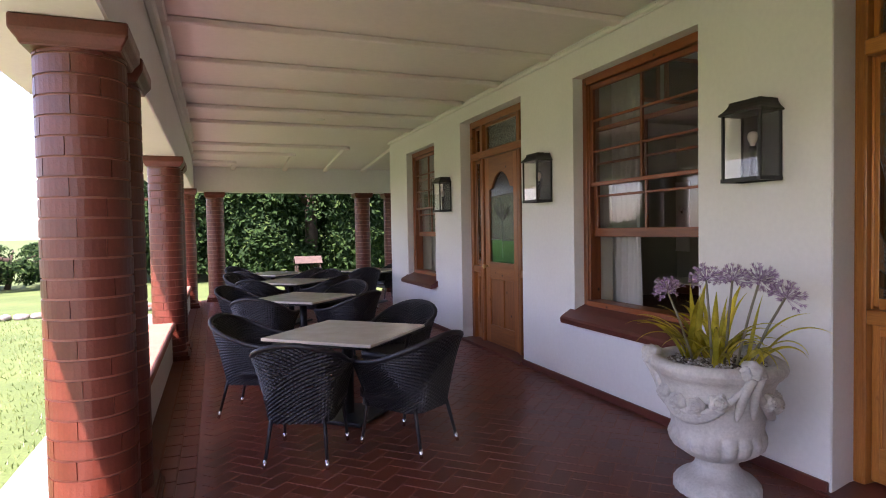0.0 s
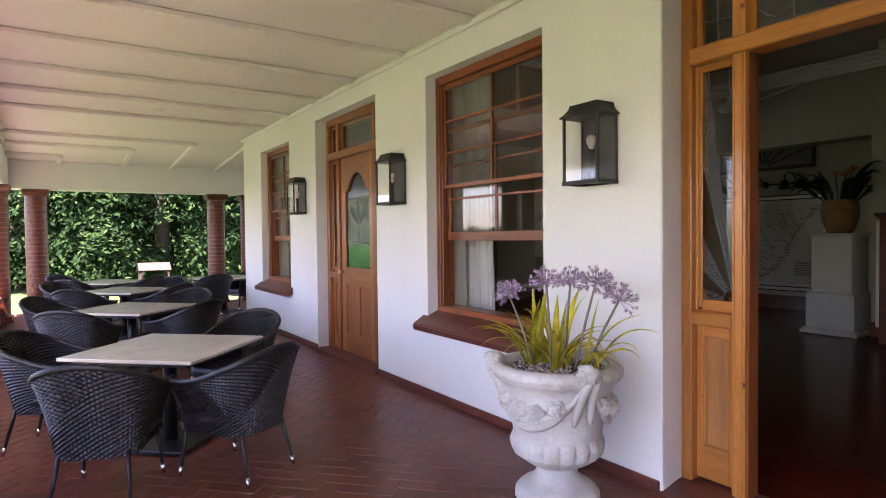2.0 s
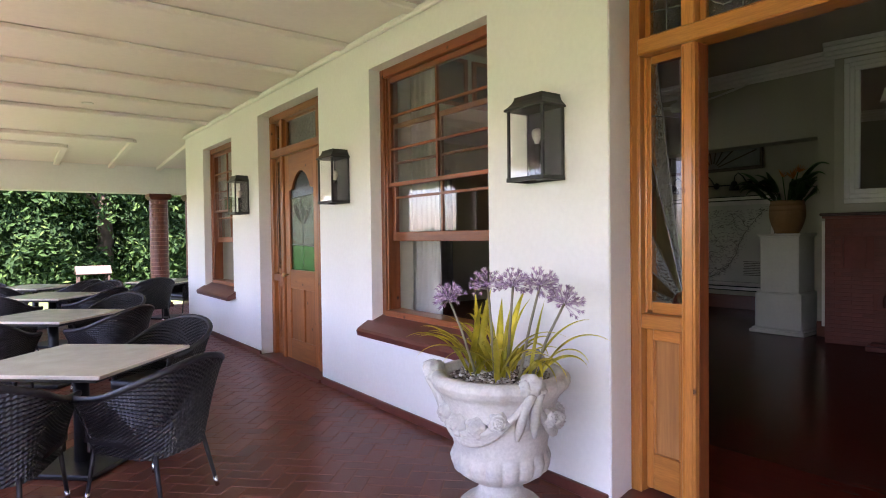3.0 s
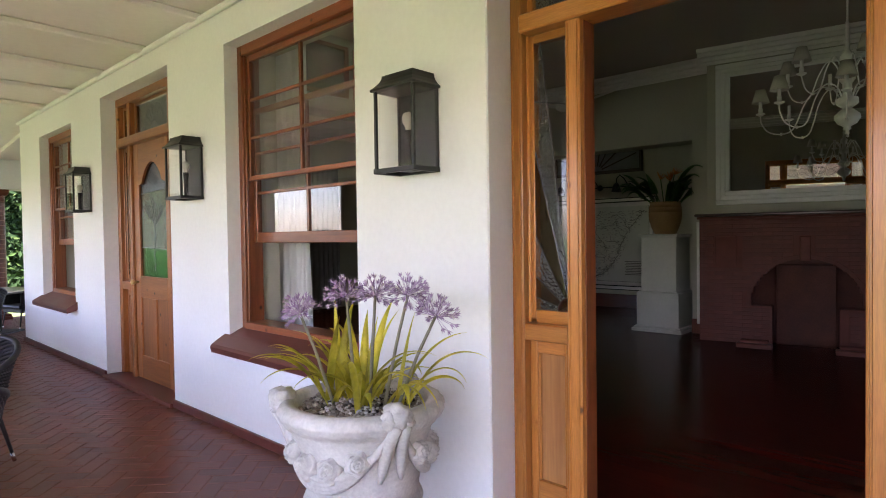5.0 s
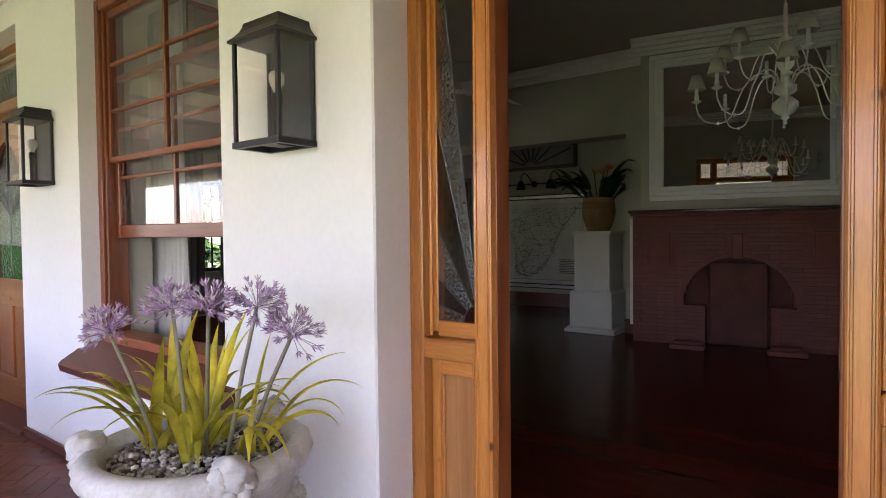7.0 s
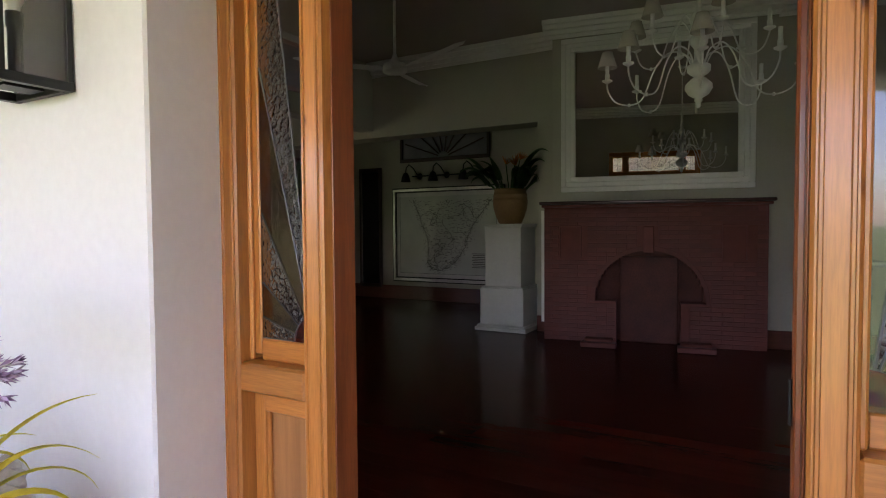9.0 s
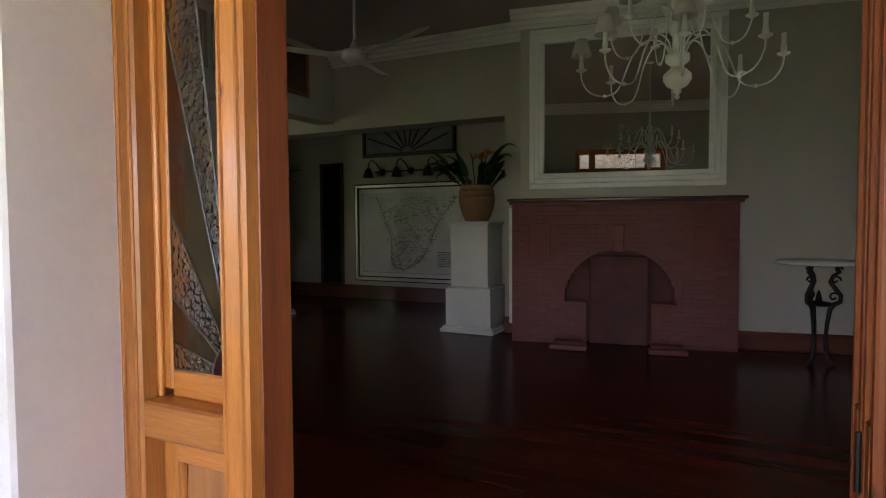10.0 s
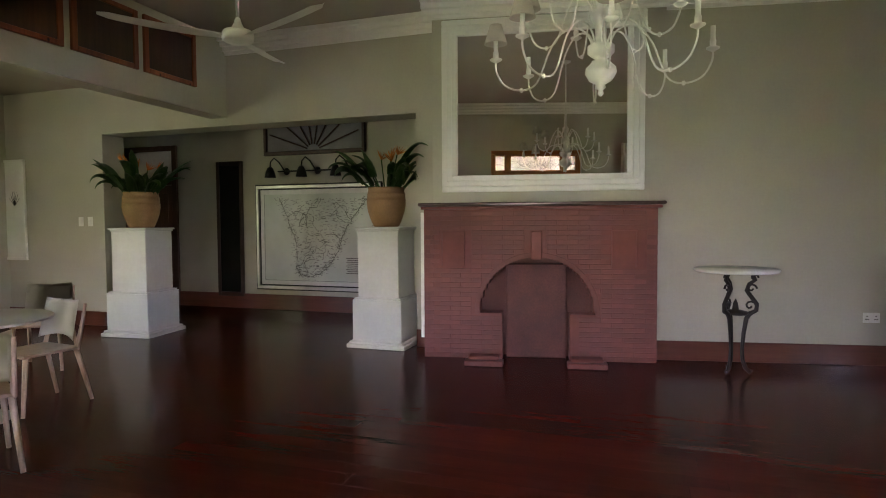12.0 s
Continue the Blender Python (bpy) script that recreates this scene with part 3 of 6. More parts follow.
# the first two are unseen windows added to let more light in
for nm, (x0, x1, z0, z1), yw in (("window_5", END_FILL_WIN, 10.40), ("window_6", SOUTH_FILL_WIN, -3.15), ("window_4", END_WIN, 10.40)):
    w = thing(nm, "dark timber casement window with bars", "window", kind="structure")
    part("window_frame", boxes((x0, x0 + 0.06, yw, yw + 0.10, z0, z1), (x1 - 0.06, x1, yw, yw + 0.10, z0, z1), (x0 + 0.06, x1 - 0.06, yw, yw + 0.10, z0, z0 + 0.06), (x0 + 0.06, x1 - 0.06, yw, yw + 0.10, z1 - 0.06, z1), bevel=0.004), M_DARKWOOD, w)
    for k in range(1, 5):
        zz = z0 + (z1 - z0) * k / 5
        part("glazing_bar", boxes((x0 + 0.06, x1 - 0.06, yw + 0.03, yw + 0.06, zz - 0.012, zz + 0.012)), M_DARKWOOD, w)
    part("glazing_bar", boxes(((x0 + x1) / 2 - 0.012, (x0 + x1) / 2 + 0.012, yw + 0.032, yw + 0.058, z0 + 0.06, z1 - 0.06)), M_DARKWOOD, w)
    part("pane", boxes((x0 + 0.06, x1 - 0.06, yw + 0.070, yw + 0.074, z0 + 0.06, z1 - 0.06)), M_GLASS, w).visible_shadow = False
for k, (xa, xb) in enumerate(((3.45, DRAPE_GAP[0]), (DRAPE_GAP[1], 5.1))):
    c = curtain(0, xb - xa, 0, 0.05, 2.75, max(4, int((xb - xa) * 9)), 0.035, M_CURTAIN_D, "dark grey drape drawn across the end window", 41 + k)
    c.matrix_basis = pose(xb, 10.18, 0, 0, 0, 90)


# ---- entrance frames ----
def leading(parent, lines, x, r=0.0035):
    """Lead cames along polylines of (y, z)."""
    for ln in lines:
        part("lead_came", tube([(x, y, z) for y, z in ln], r, 5), M_LEAD, parent)


def poly_pane(parent, pts, x, material, t=0.003):
    bm = bmesh.new()
    a = [bm.verts.new((x - t, y, z)) for y, z in pts]
    b = [bm.verts.new((x + t, y, z)) for y, z in pts]
    bm.faces.new(a), bm.faces.new(b[::-1])
    for i in range(len(pts)):
        j = (i + 1) % len(pts)
        bm.faces.new((a[i], b[i], b[j], a[j]))
    ob = part("glass_piece", bm, material, parent)
    ob.visible_shadow = False
    return ob


def clip_fan(cy, cz, a0, a1, y0, y1, z0, z1, r):
    """A wedge of a sunburst from the arc of radius r out to the edges of the rectangle."""
    def edge(a):
        dy, dz = math.cos(a), math.sin(a)
        s = 99.0
        if dy > 1e-6:
            s = min(s, (y1 - cy) / dy)
        if dy < -1e-6:
            s = min(s, (y0 - cy) / dy)
        if dz > 1e-6:
            s = min(s, (z1 - cz) / dz)
        return cy + s * dy, cz + s * dz
    p, q = edge(a0), edge(a1)
    pts = [(cy + r * math.cos(a0), cz + r * math.sin(a0)), p]
    for c in ((y0, z1), (y1, z1)):
        ac = math.atan2(c[1] - cz, c[0] - cy)
        if a0 < ac < a1:
            pts.append(c)
    pts += [q, (cy + r * math.cos(a1), cz + r * math.sin(a1))]
    return pts


def sidelight(parent, y0, y1, x, sun_at_right):
    """Sash with sunburst leaded glass above a mid rail and a timber panel below, between two posts."""
    e0, e1 = (0.014, 0.034) if sun_at_right else (0.034, 0.014)
    s = part("sidelight", boxes((x, x + 0.05, y0, y0 + e0, 0.99, 2.33), (x, x + 0.05, y1 - e1, y1, 0.99, 2.33), bevel=0.004), M_PINE_Z, parent)
    part("rail", boxes((x, x + 0.05, y0 + e0, y1 - e1, 0.975, 1.035), bevel=0.004), M_PINE_Y, s)
    part("rail", boxes((x, x + 0.05, y0 + e0, y1 - e1, 2.29, 2.33), bevel=0.004), M_PINE_Y, s)
    part("bead", boxes((x - 0.014, x, y0, y0 + 0.014, 0.975, 2.33), (x - 0.014, x, y1 - 0.014, y1, 0.975, 2.33), bevel=0.004), M_PINE_Z, s)
    part("mid_rail", boxes((x - 0.050, x + 0.06, y0, y1, 0.895, 0.975), bevel=0.006), M_PINE_Y, parent)
    a, b, lo, hi, gx = y0 + e0, y1 - e1, 1.035, 2.29, x + 0.009
    cy = a if sun_at_right else b
    angs = [0, 18, 40, 62, 76, 83, 90]
    mats = [M_ROUGH_GLASS, M_AMBER_GLASS, M_ROUGH_GLASS, M_AMBER_GLASS, M_ROUGH_GLASS, M_GREY_GLASS]
    if not sun_at_right:
        angs = [180 - v for v in angs][::-1]
        mats = mats[::-1]
    r = 0.07
    for k, mt in enumerate(mats):
        a0, a1 = radians(angs[k]), radians(angs[k + 1])
        pts = clip_fan(cy, lo, a0, a1, a, b, lo, hi, r)
        poly_pane(s, pts, gx, mt)
        leading(s, [[pts[0], pts[1]]], gx)
    poly_pane(s, [(cy, lo)] + [(cy + r * math.cos(radians(angs[0] + (angs[-1] - angs[0]) * i / 8)), lo + r * math.sin(radians(angs[0] + (angs[-1] - angs[0]) * i / 8))) for i in range(9)], gx, M_RED_GLASS)
    leading(s, [[(cy + r * math.cos(radians(angs[0] + (angs[-1] - angs[0]) * i / 8)), lo + r * math.sin(radians(angs[0] + (angs[-1] - angs[0]) * i / 8))) for i in range(9)]], gx)
    leading(s, [[(a, 1.98), (b, 2.02)]], gx)
    # lower panel
    p = part("panel_frame", boxes((x, x + 0.05, y0, y0 + 0.04, 0.03, 0.895), (x, x + 0.05, y1 - 0.04, y1, 0.03, 0.895), bevel=0.004), M_PINE_Z, parent)
    part("rail", boxes((x, x + 0.05, y0 + 0.04, y1 - 0.04, 0.83, 0.895), bevel=0.004), M_PINE_Y, p)
    part("rail", boxes((x, x + 0.05, y0 + 0.04, y1 - 0.04, 0.03, 0.22), bevel=0.004), M_PINE_Y, p)
    part("panel", boxes((x + 0.02, x + 0.035, y0 + 0.04, y1 - 0.04, 0.22, 0.83)), M_PANEL, p)
    part("moulding", boxes((x + 0.006, x + 0.02, y0 + 0.04, y0 + 0.052, 0.22, 0.83), (x + 0.006, x + 0.02, y1 - 0.052, y1 - 0.04, 0.22, 0.83), bevel=0.003), M_PINE_Z, p)


def entrance(name, label, y0, y1, x, fan, width):
    """Timber door frame with sidelights and a leaded transom, front face at x."""
    e = thing(name, label, "door frame", kind="structure")
    post, inner = 0.065, 0.072
    light = (y1 - y0 - 2 * (post + inner) - width) / 2
    ys = [y0, y0 + post, y0 + post + light, y0 + post + inner + light]
    edges = [(ys[0], ys[1]), (ys[2], ys[3]), (y1 - (ys[3] - y0), y1 - (ys[2] - y0)), (y1 - post, y1)]
    for k, (a, b) in enumerate(edges):
        po = part("post", boxes((x, x + (0.122 if k in (1, 2) else 0.13), a, b, 0.012, 2.75), bevel=0.006), M_PINE_Z, e)
        if k in (1, 2):
            q = (b, b + 0.005) if k == 1 else (a - 0.005, a)
            part("door_stop", boxes((x + 0.035, x + 0.1225, *q, 0.012, 2.33), bevel=0.002), M_SASH_Z, po, "dark red-brown rebated stop")
        for yy in (a, b):
            part("bead", tube([(x - 0.001, yy + (0.014 if yy == a else -0.014), 0.02), (x - 0.001, yy + (0.014 if yy == a else -0.014), 2.32)], 0.0045, 6), M_PINE_Z, po)
    part("transom_bar", boxes((x - 0.025, x + 0.13, y0 + post, y1 - post, 2.33, 2.415), bevel=0.008), M_PINE_Y, e)
    part("head", boxes((x, x + 0.13, y0, y1, 2.75, 2.83), bevel=0.006), M_PINE_Y, e)
    sx = x + 0.052
    sidelight(e, ys[1], ys[2], sx, False)
    sidelight(e, y1 - ys[2] + y0, y1 - ys[1] + y0, sx, True)
    # transom lights
    for a, b in ((ys[1], ys[2]), (ys[3], edges[2][0]), (y1 - ys[2] + y0, y1 - ys[1] + y0)):
        t = part("transom_light", boxes((sx, sx + 0.04, a, a + 0.028, 2.415, 2.75), (sx, sx + 0.04, b - 0.028, b, 2.415, 2.75), bevel=0.003), M_PINE_Z, e)
        part("rail", boxes((sx, sx + 0.04, a + 0.028, b - 0.028, 2.415, 2.445), (sx, sx + 0.04, a + 0.028, b - 0.028, 2.72, 2.75), bevel=0.003), M_PINE_Y, t)
        pane("pane", a + 0.028, b - 0.028, 2.445, 2.72, sx + 0.02, t, M_ROUGH_GLASS if b - a > 0.5 or not fan else M_GREY_GLASS, 0.003)
        if b - a > 0.5:
            cy, cz = (a + b) / 2, 2.445
            if fan:
                rays = [[(cy + 0.08 * math.cos(radians(g)), cz + 0.08 * math.sin(radians(g))), (cy + 0.24 * math.cos(radians(g)), cz + 0.24 * math.sin(radians(g)))] for g in range(0, 181, 20)]
                for r in (0.08, 0.24):
                    rays.append([(cy + r * math.cos(radians(g)), cz + r * math.sin(radians(g))) for g in range(0, 181, 12)])
                leading(t, rays, sx + 0.016)
            else:
                wave = [[(a + 0.03 + (b - a - 0.06) * i / 24, 2.53 + d + 0.045 * s * math.sin(i * 0.8)) for i in range(25)] for d, s in ((0, 1), (0.04, -1), (0.10, 0.5))]
                wave += [[(a + (b - a) * k / 5, 2.445), (a + (b - a) * k / 5, 2.72)] for k in range(1, 5)]
                leading(t, wave, sx + 0.016)
        else:
            leading(t, [[(a + 0.028, 2.55), (b - 0.028, 2.57)], [((a + b) / 2, 2.445), ((a + b) / 2, 2.72)]], sx + 0.016)
    return e, ys[3], edges[2][0]


main_door, op0, op1 = entrance("door_1", "open varnished pine entrance frame with leaded sidelights", *MAIN[:2], 0.25, False, 1.02)
side_door, sd0, sd1 = entrance("door_2", "closed varnished pine door with stained glass and sidelights", *SIDE[:2], 0.14, True, 0.895)
# strike plate on the frame
part("strike_plate", boxes((0.346, 0.356, op1 - 0.003, op1 - 0.0005, 0.95, 1.06), bevel=0.001), M_BLACK, main_door, "dark metal strike plate")

# open leaf of the entrance, folded back into the room
leaf = thing("door_leaf", "narrow red-brown varnished timber door leaf folded back into the room", "door", pose(0.376, op0 - 0.027, 0.02))
for xa in (0.0, 0.088):
    fold = part("stile", boxes((xa, xa + 0.024, 0.0, 0.044, 0.0, 2.28), (xa + 0.058, xa + 0.082, 0.0, 0.044, 0.0, 2.28), bevel=0.004), M_SASH_Z, leaf)
    for za, zb in ((0.0, 0.22), (0.88, 1.05), (2.14, 2.28)):
        part("rail", boxes((xa + 0.024, xa + 0.058, 0.0, 0.044, za, zb), bevel=0.004), M_SASH_Y, fold)
    part("panel", boxes((xa + 0.024, xa + 0.058, 0.016, 0.03, 0.22, 0.88)), M_PANEL, fold)
    part("pane", boxes((xa + 0.024, xa + 0.058, 0.02, 0.026, 1.05, 2.14)), M_ROUGH_GLASS, fold).visible_shadow = False
for zz in (0.3, 0.93, 1.9):
    part("hinge", tube([(0.085, 0.046, zz), (0.085, 0.046, zz + 0.09)], 0.005, 8), M_BLACK, leaf)

# closed leaf of the side door
lf = part("leaf", boxes((0.165, 0.21, sd0 + 0.012, sd0 + 0.13, 0.035, 2.328), (0.165, 0.21, sd1 - 0.13, sd1 - 0.012, 0.035, 2.328), bevel=0.004), M_PINE_Z, side_door, "closed panelled pine door leaf")
ya, yb = sd0 + 0.13, sd1 - 0.13
ym = (ya + yb) / 2
part("rail", boxes((0.165, 0.21, ya, yb, 0.035, 0.26), bevel=0.004), M_PINE_Y, lf)
part("rail", boxes((0.165, 0.21, ya, yb, 0.83, 1.04), bevel=0.004), M_PINE_Y, lf)
bm = bmesh.new()
n = 16
low = [(ya + (yb - ya) * i / n, 1.93 + 0.20 * (math.sin(math.pi * min(1, max(0, (i / n - 0.12) / 0.76))) ** 0.7 if 0.12 < i / n < 0.88 else 0)) for i in range(n + 1)]
for x in (0.165, 0.21):
    for (y, z) in low:
        bm.verts.new((x, y, z))
    for (y, z) in low:
        bm.verts.new((x, y, 2.328))
bm.verts.ensure_lookup_table()
k = n + 1
for i in range(n):
    v = bm.verts
    bm.faces.new((v[i], v[i + 1], v[k + i + 1], v[k + i]))
    bm.faces.new((v[2 * k + i], v[2 * k + i + 1], v[3 * k + i + 1], v[3 * k + i]))
    bm.faces.new((v[i], v[i + 1], v[2 * k + i + 1], v[2 * k + i]))
    bm.faces.new((v[k + i], v[k + i + 1], v[3 * k + i + 1], v[3 * k + i]))
part("top_rail", bm, M_PINE_Y, lf)
part("muntin", boxes((0.165, 0.21, ym - 0.045, ym + 0.045, 0.26, 0.83), bevel=0.004), M_PINE_Z, lf)
for a, b in ((ya, ym - 0.045), (ym + 0.045, yb)):
    part("panel", boxes((0.182, 0.195, a, b, 0.26, 0.83)), M_PANEL, lf)
poly_pane(lf, [(ya, 1.04), (yb, 1.04), (yb, 1.32), (ya, 1.30)], 0.19, M_DOOR_GREEN)
poly_pane(lf, [(ya, 1.30), (yb, 1.32), (yb, 1.84), (ya, 1.86)], 0.19, M_DOOR_CLEAR)
poly_pane(lf, [(ya, 1.86), (yb, 1.84), (yb, 2.14), (ya, 2.14)], 0.19, M_DOOR_BLUE)
rnd = random.Random(8)
lines = [[(ya, 1.30), (yb, 1.32)], [(ya, 1.86), (yb, 1.84)]]
trunk = [(ym, 1.10), (ym + 0.01, 1.25), (ym - 0.012, 1.42), (ym + 0.01, 1.55)]
lines.append(trunk)
for i in range(26):
    g = radians(rnd.uniform(15, 165))
    s = rnd.uniform(0.02, 0.16)
    p = (ym + s * math.cos(g), 1.48 + 1.3 * s * math.sin(g) + 0.05)
    ln = rnd.uniform(0.09, 0.17)
    lines.append([p, (p[0] + ln * 0.5 * math.cos(g) + 0.01, p[1] + ln * 0.5), (p[0] + ln * math.cos(g * 0.8), p[1] + ln * 0.9)])
lines = [[(min(max(y, ya + 0.004), yb - 0.004), min(z, 1.98)) for y, z in ln] for ln in lines]
leading(lf, lines, 0.186, 0.004)
bm = lathe([(0.012, 0.0), (0.012, 0.03), (0.026, 0.045), (0.028, 0.06), (0.012, 0.072)], 16)
part("knob", bm, M_BRASS, lf, "brass door knob", True, pose(0.165, sd1 - 0.07, 0.98, 0, -90, 0))

# the side door's varnish has darkened with age
for ob in side_door.children_recursive:
    for k, m in enumerate(ob.data.materials):
        ob.data.materials[k] = {M_PINE_Z: M_AGED_Z, M_PINE_Y: M_AGED_Y, M_PANEL: M_AGED_Z}.get(m, m)


# ---- wall lanterns ----
def lantern(y0):
    w, d, zb, ze = 0.272, 0.175, 1.70, 2.088
    L = thing("wall_lantern", "black metal wall lantern with clear glass and bulb", "lantern", pose(0, y0, 0), "wall lanterns")
    x0, x1, b = -d, -0.004, 0.016
    part("backplate", boxes((-0.012, -0.003, 0.006, w - 0.006, zb + 0.02, ze)), M_BLACK, L)
    for x in (x0, x1 - b):
        for y in (0.0, w - b):
            part("corner_bar", boxes((x, x + b, y, y + b, zb, ze), bevel=0.002), M_BLACK, L)
    part("base_frame", boxes((x0 - 0.004, x1, -0.004, 0.022, zb - 0.006, zb + 0.018), (x0 - 0.004, x1, w - 0.022, w + 0.004, zb - 0.006, zb + 0.018), (x0 - 0.004, x0 + 0.022, 0.022, w - 0.022, zb - 0.006, zb + 0.018), (x1 - 0.022, x1, 0.022, w - 0.022, zb - 0.006, zb + 0.018), bevel=0.002), M_BLACK, L)
    part("inner_shelf", boxes((-0.12, -0.02, 0.10, w - 0.10, zb + 0.004, zb + 0.014)), M_BLACK, L)
    # concave roof
    bm = bmesh.new()
    rings = []
    for f, z in ((0.012, ze), (0.012, ze + 0.010), (-0.004, ze + 0.024), (-0.020, ze + 0.044), (-0.028, ze + 0.062), (-0.030, ze + 0.076)):
        rings.append([bm.verts.new(p) for p in ((x0 - f, -f, z), (x1, -f, z), (x1, w + f, z), (x0 - f, w + f, z))])
    for p, q in zip(rings, rings[1:]):
        for i in range(4):
            bm.faces.new((p[i], p[(i + 1) % 4], q[(i + 1) % 4], q[i]))
    bm.faces.new(rings[0][::-1]), bm.faces.new(rings[-1])
    part("roof", bm, M_BLACK, L)
    for sp in ((x0 + 0.006, x0 + 0.009, b, w - b, zb + 0.018, ze), (x0 + b, x1 - b, 0.006, 0.009, zb + 0.018, ze), (x0 + b, x1 - b, w - 0.009, w - 0.006, zb + 0.018, ze)):
        part("glass_pane", boxes(sp), M_GLASS, L).visible_shadow = False
    part("lamp_holder", lathe([(0.017, zb + 0.014), (0.017, zb + 0.16), (0.02, zb + 0.162), (0.02, zb + 0.20)], 14), M_BLACK, L, "", True, pose(-0.075, w / 2, 0))
    bulb = part("bulb", lathe([(0.013, zb + 0.20), (0.014, zb + 0.215), (0.026, zb + 0.238), (0.029, zb + 0.256), (0.024, zb + 0.277), (0.008, zb + 0.287)], 20), M_SHELL, L, "unlit white bulb", True, pose(-0.075, w / 2, 0))
    return L


for ly in (2.692, 5.135, 7.705):
    lantern(ly)


# ---- wicker chairs and tables ----
def u_plan(s, r, arm):
    """A point and outward normal on a U-shaped plan with a flattened back; s runs from -1 (one arm's front) over 0 (back) to 1."""
    flat = 0.085
    rc = r - flat
    quarter = math.pi / 2 * rc
    sg = 1 if s > 0 else -1
    d = abs(s) * (flat + quarter + arm)
    if d <= flat:
        return Vector((-rc, sg * d, 0)), Vector((-1, 0, 0))
    if d <= flat + quarter:
        a = (d - flat) / rc
        return Vector((-rc * math.cos(a), sg * (flat + rc * math.sin(a)), 0)), Vector((-math.cos(a), sg * math.sin(a), 0))
    return Vector((d - flat - quarter, sg * r, 0)), Vector((0, sg, 0))


def rim_z(s):
    k = min(1.0, abs(s))
    return 0.775 - 0.20 * (1 - math.cos(math.pi * min(1, k / 0.95))) / 2


def shell_point(s, v, off=0.0):
    """v from 0 (lower edge) to 1 (rim). The shell flares outwards towards the rim."""
    r = 0.205 + 0.060 * v + 0.030 * v ** 3
    p, nn = u_plan(s, r, 0.29 + 0.05 * v)
    lean = -0.085 - 0.05 * v * (1 - abs(s))
    z = 0.265 + (rim_z(s) - 0.265) * v
    return Vector((p.x + lean, p.y, z)) + nn * off


def wicker_chair():
    c = thing("wicker_armchair", "dark woven wicker tub armchair with chrome-tipped legs", "chair", pose(0, 0, 0), "veranda armchairs")
    bm = bmesh.new()
    nu, nv = 116, 40
    grids = []
    for side in (0, 1):
        g = []
        for j in range(nv + 1):
            row = []
            for i in range(nu + 1):
                s, v = -1 + 2 * i / nu, j / nv
                weave = 0.0055 if ((i // 2) + j) % 2 else -0.0035
                row.append(bm.verts.new(shell_point(s, v, weave if side == 0 else -0.02 - weave)))
            g.append(row)
        grids.append(g)
    for g in grids:
        for j in range(nv):
            for i in range(nu):
                bm.faces.new((g[j][i], g[j][i + 1], g[j + 1][i + 1], g[j + 1][i]))
    a, b = grids
    for j in range(nv):
        for i in (0, nu):
            bm.faces.new((a[j][i], a[j + 1][i], b[j + 1][i], b[j][i]))
    for i in range(nu):
        for j in (0, nv):
            bm.faces.new((a[j][i], a[j][i + 1], b[j][i + 1], b[j][i]))
    part("woven_shell", bm, M_WICKER, c)
    pts = [shell_point(-1 + 2 * i / 90, 1.0, -0.01) for i in range(91)]
    rad = [0.017 + (0.0022 if i % 2 else 0) for i in range(91)]
    part("rolled_rim", tube(pts, rad, 8), M_WICKER, c, "", True)
    for sg in (-1, 1):
        part("arm_front", tube([shell_point(sg, v / 6, -0.01) for v in range(7)], 0.016, 8), M_WICKER, c, "", True)
    bm = bmesh.new()
    n = 26
    top = []
    for j in range(n + 1):
        x = -0.20 + 0.46 * j / n
        wd = 0.225 if x > 0 else math.sqrt(max(0.0, 0.225 ** 2 - (x * 1.05) ** 2))
        top.append([bm.verts.new((x, -wd + 2 * wd * i / n, 0.385 + (0.003 if (i // 2 + j) % 2 else 0))) for i in range(n + 1)])
    for j in range(n):
        for i in range(n):
            bm.faces.new((top[j][i], top[j][i + 1], top[j + 1][i + 1], top[j + 1][i]))
    ret = bmesh.ops.extrude_face_region(bm, geom=bm.faces[:])
    for v in ret["geom"]:
        if isinstance(v, bmesh.types.BMVert):
            v.co.z -= 0.06
    part("seat", bm, M_WICKER, c, "", True)
    part("front_apron", boxes((0.225, 0.245, -0.225, 0.225, 0.27, 0.37), bevel=0.008), M_WICKER, c)
    for x, y, dx, dy in ((-0.17, 0.165, -0.075, 0.03), (-0.17, -0.165, -0.075, -0.03), (0.215, 0.20, 0.045, 0.02), (0.215, -0.20, 0.045, -0.02)):
        top_p, foot = Vector((x, y, 0.30)), Vector((x + dx, y + dy, 0.0))
        mid = top_p.lerp(foot, 0.82)
        leg = part("leg", tube([top_p, top_p.lerp(foot, 0.4), mid], [0.013, 0.012, 0.0105], 8), M_WICKER, c, "", True)
        part("leg_tip", tube([mid, foot], [0.0125, 0.0115], 10), M_CHROME, leg, "polished chrome leg tip", True)
    return c


chair = wicker_chair()
CHAIRS = [(-2.50, 4.12, 67), (-1.80, 4.06, 122), (-2.72, 5.22, -28), (-1.50, 5.32, 218),
          (-2.55, 6.78, 62), (-1.62, 6.85, 128), (-2.68, 7.95, -35), (-1.48, 7.98, 225),
          (-2.42, 9.25, 58), (-1.45, 9.35, 130), (-2.55, 10.5, -40), (-1.32, 10.5, 225),
          (-2.45, 11.3, 60), (-1.50, 11.5, 130), (-2.5, 12.5, -45), (-0.45, 11.1, 95), (0.35, 12.2, 200)]
for k, (x, y, a) in enumerate(CHAIRS):
    m = pose(x, y, 0.003, 0, 0, a)
    if k == 0:
        chair.matrix_basis = m
    else:
        copy_thing(chair, m)


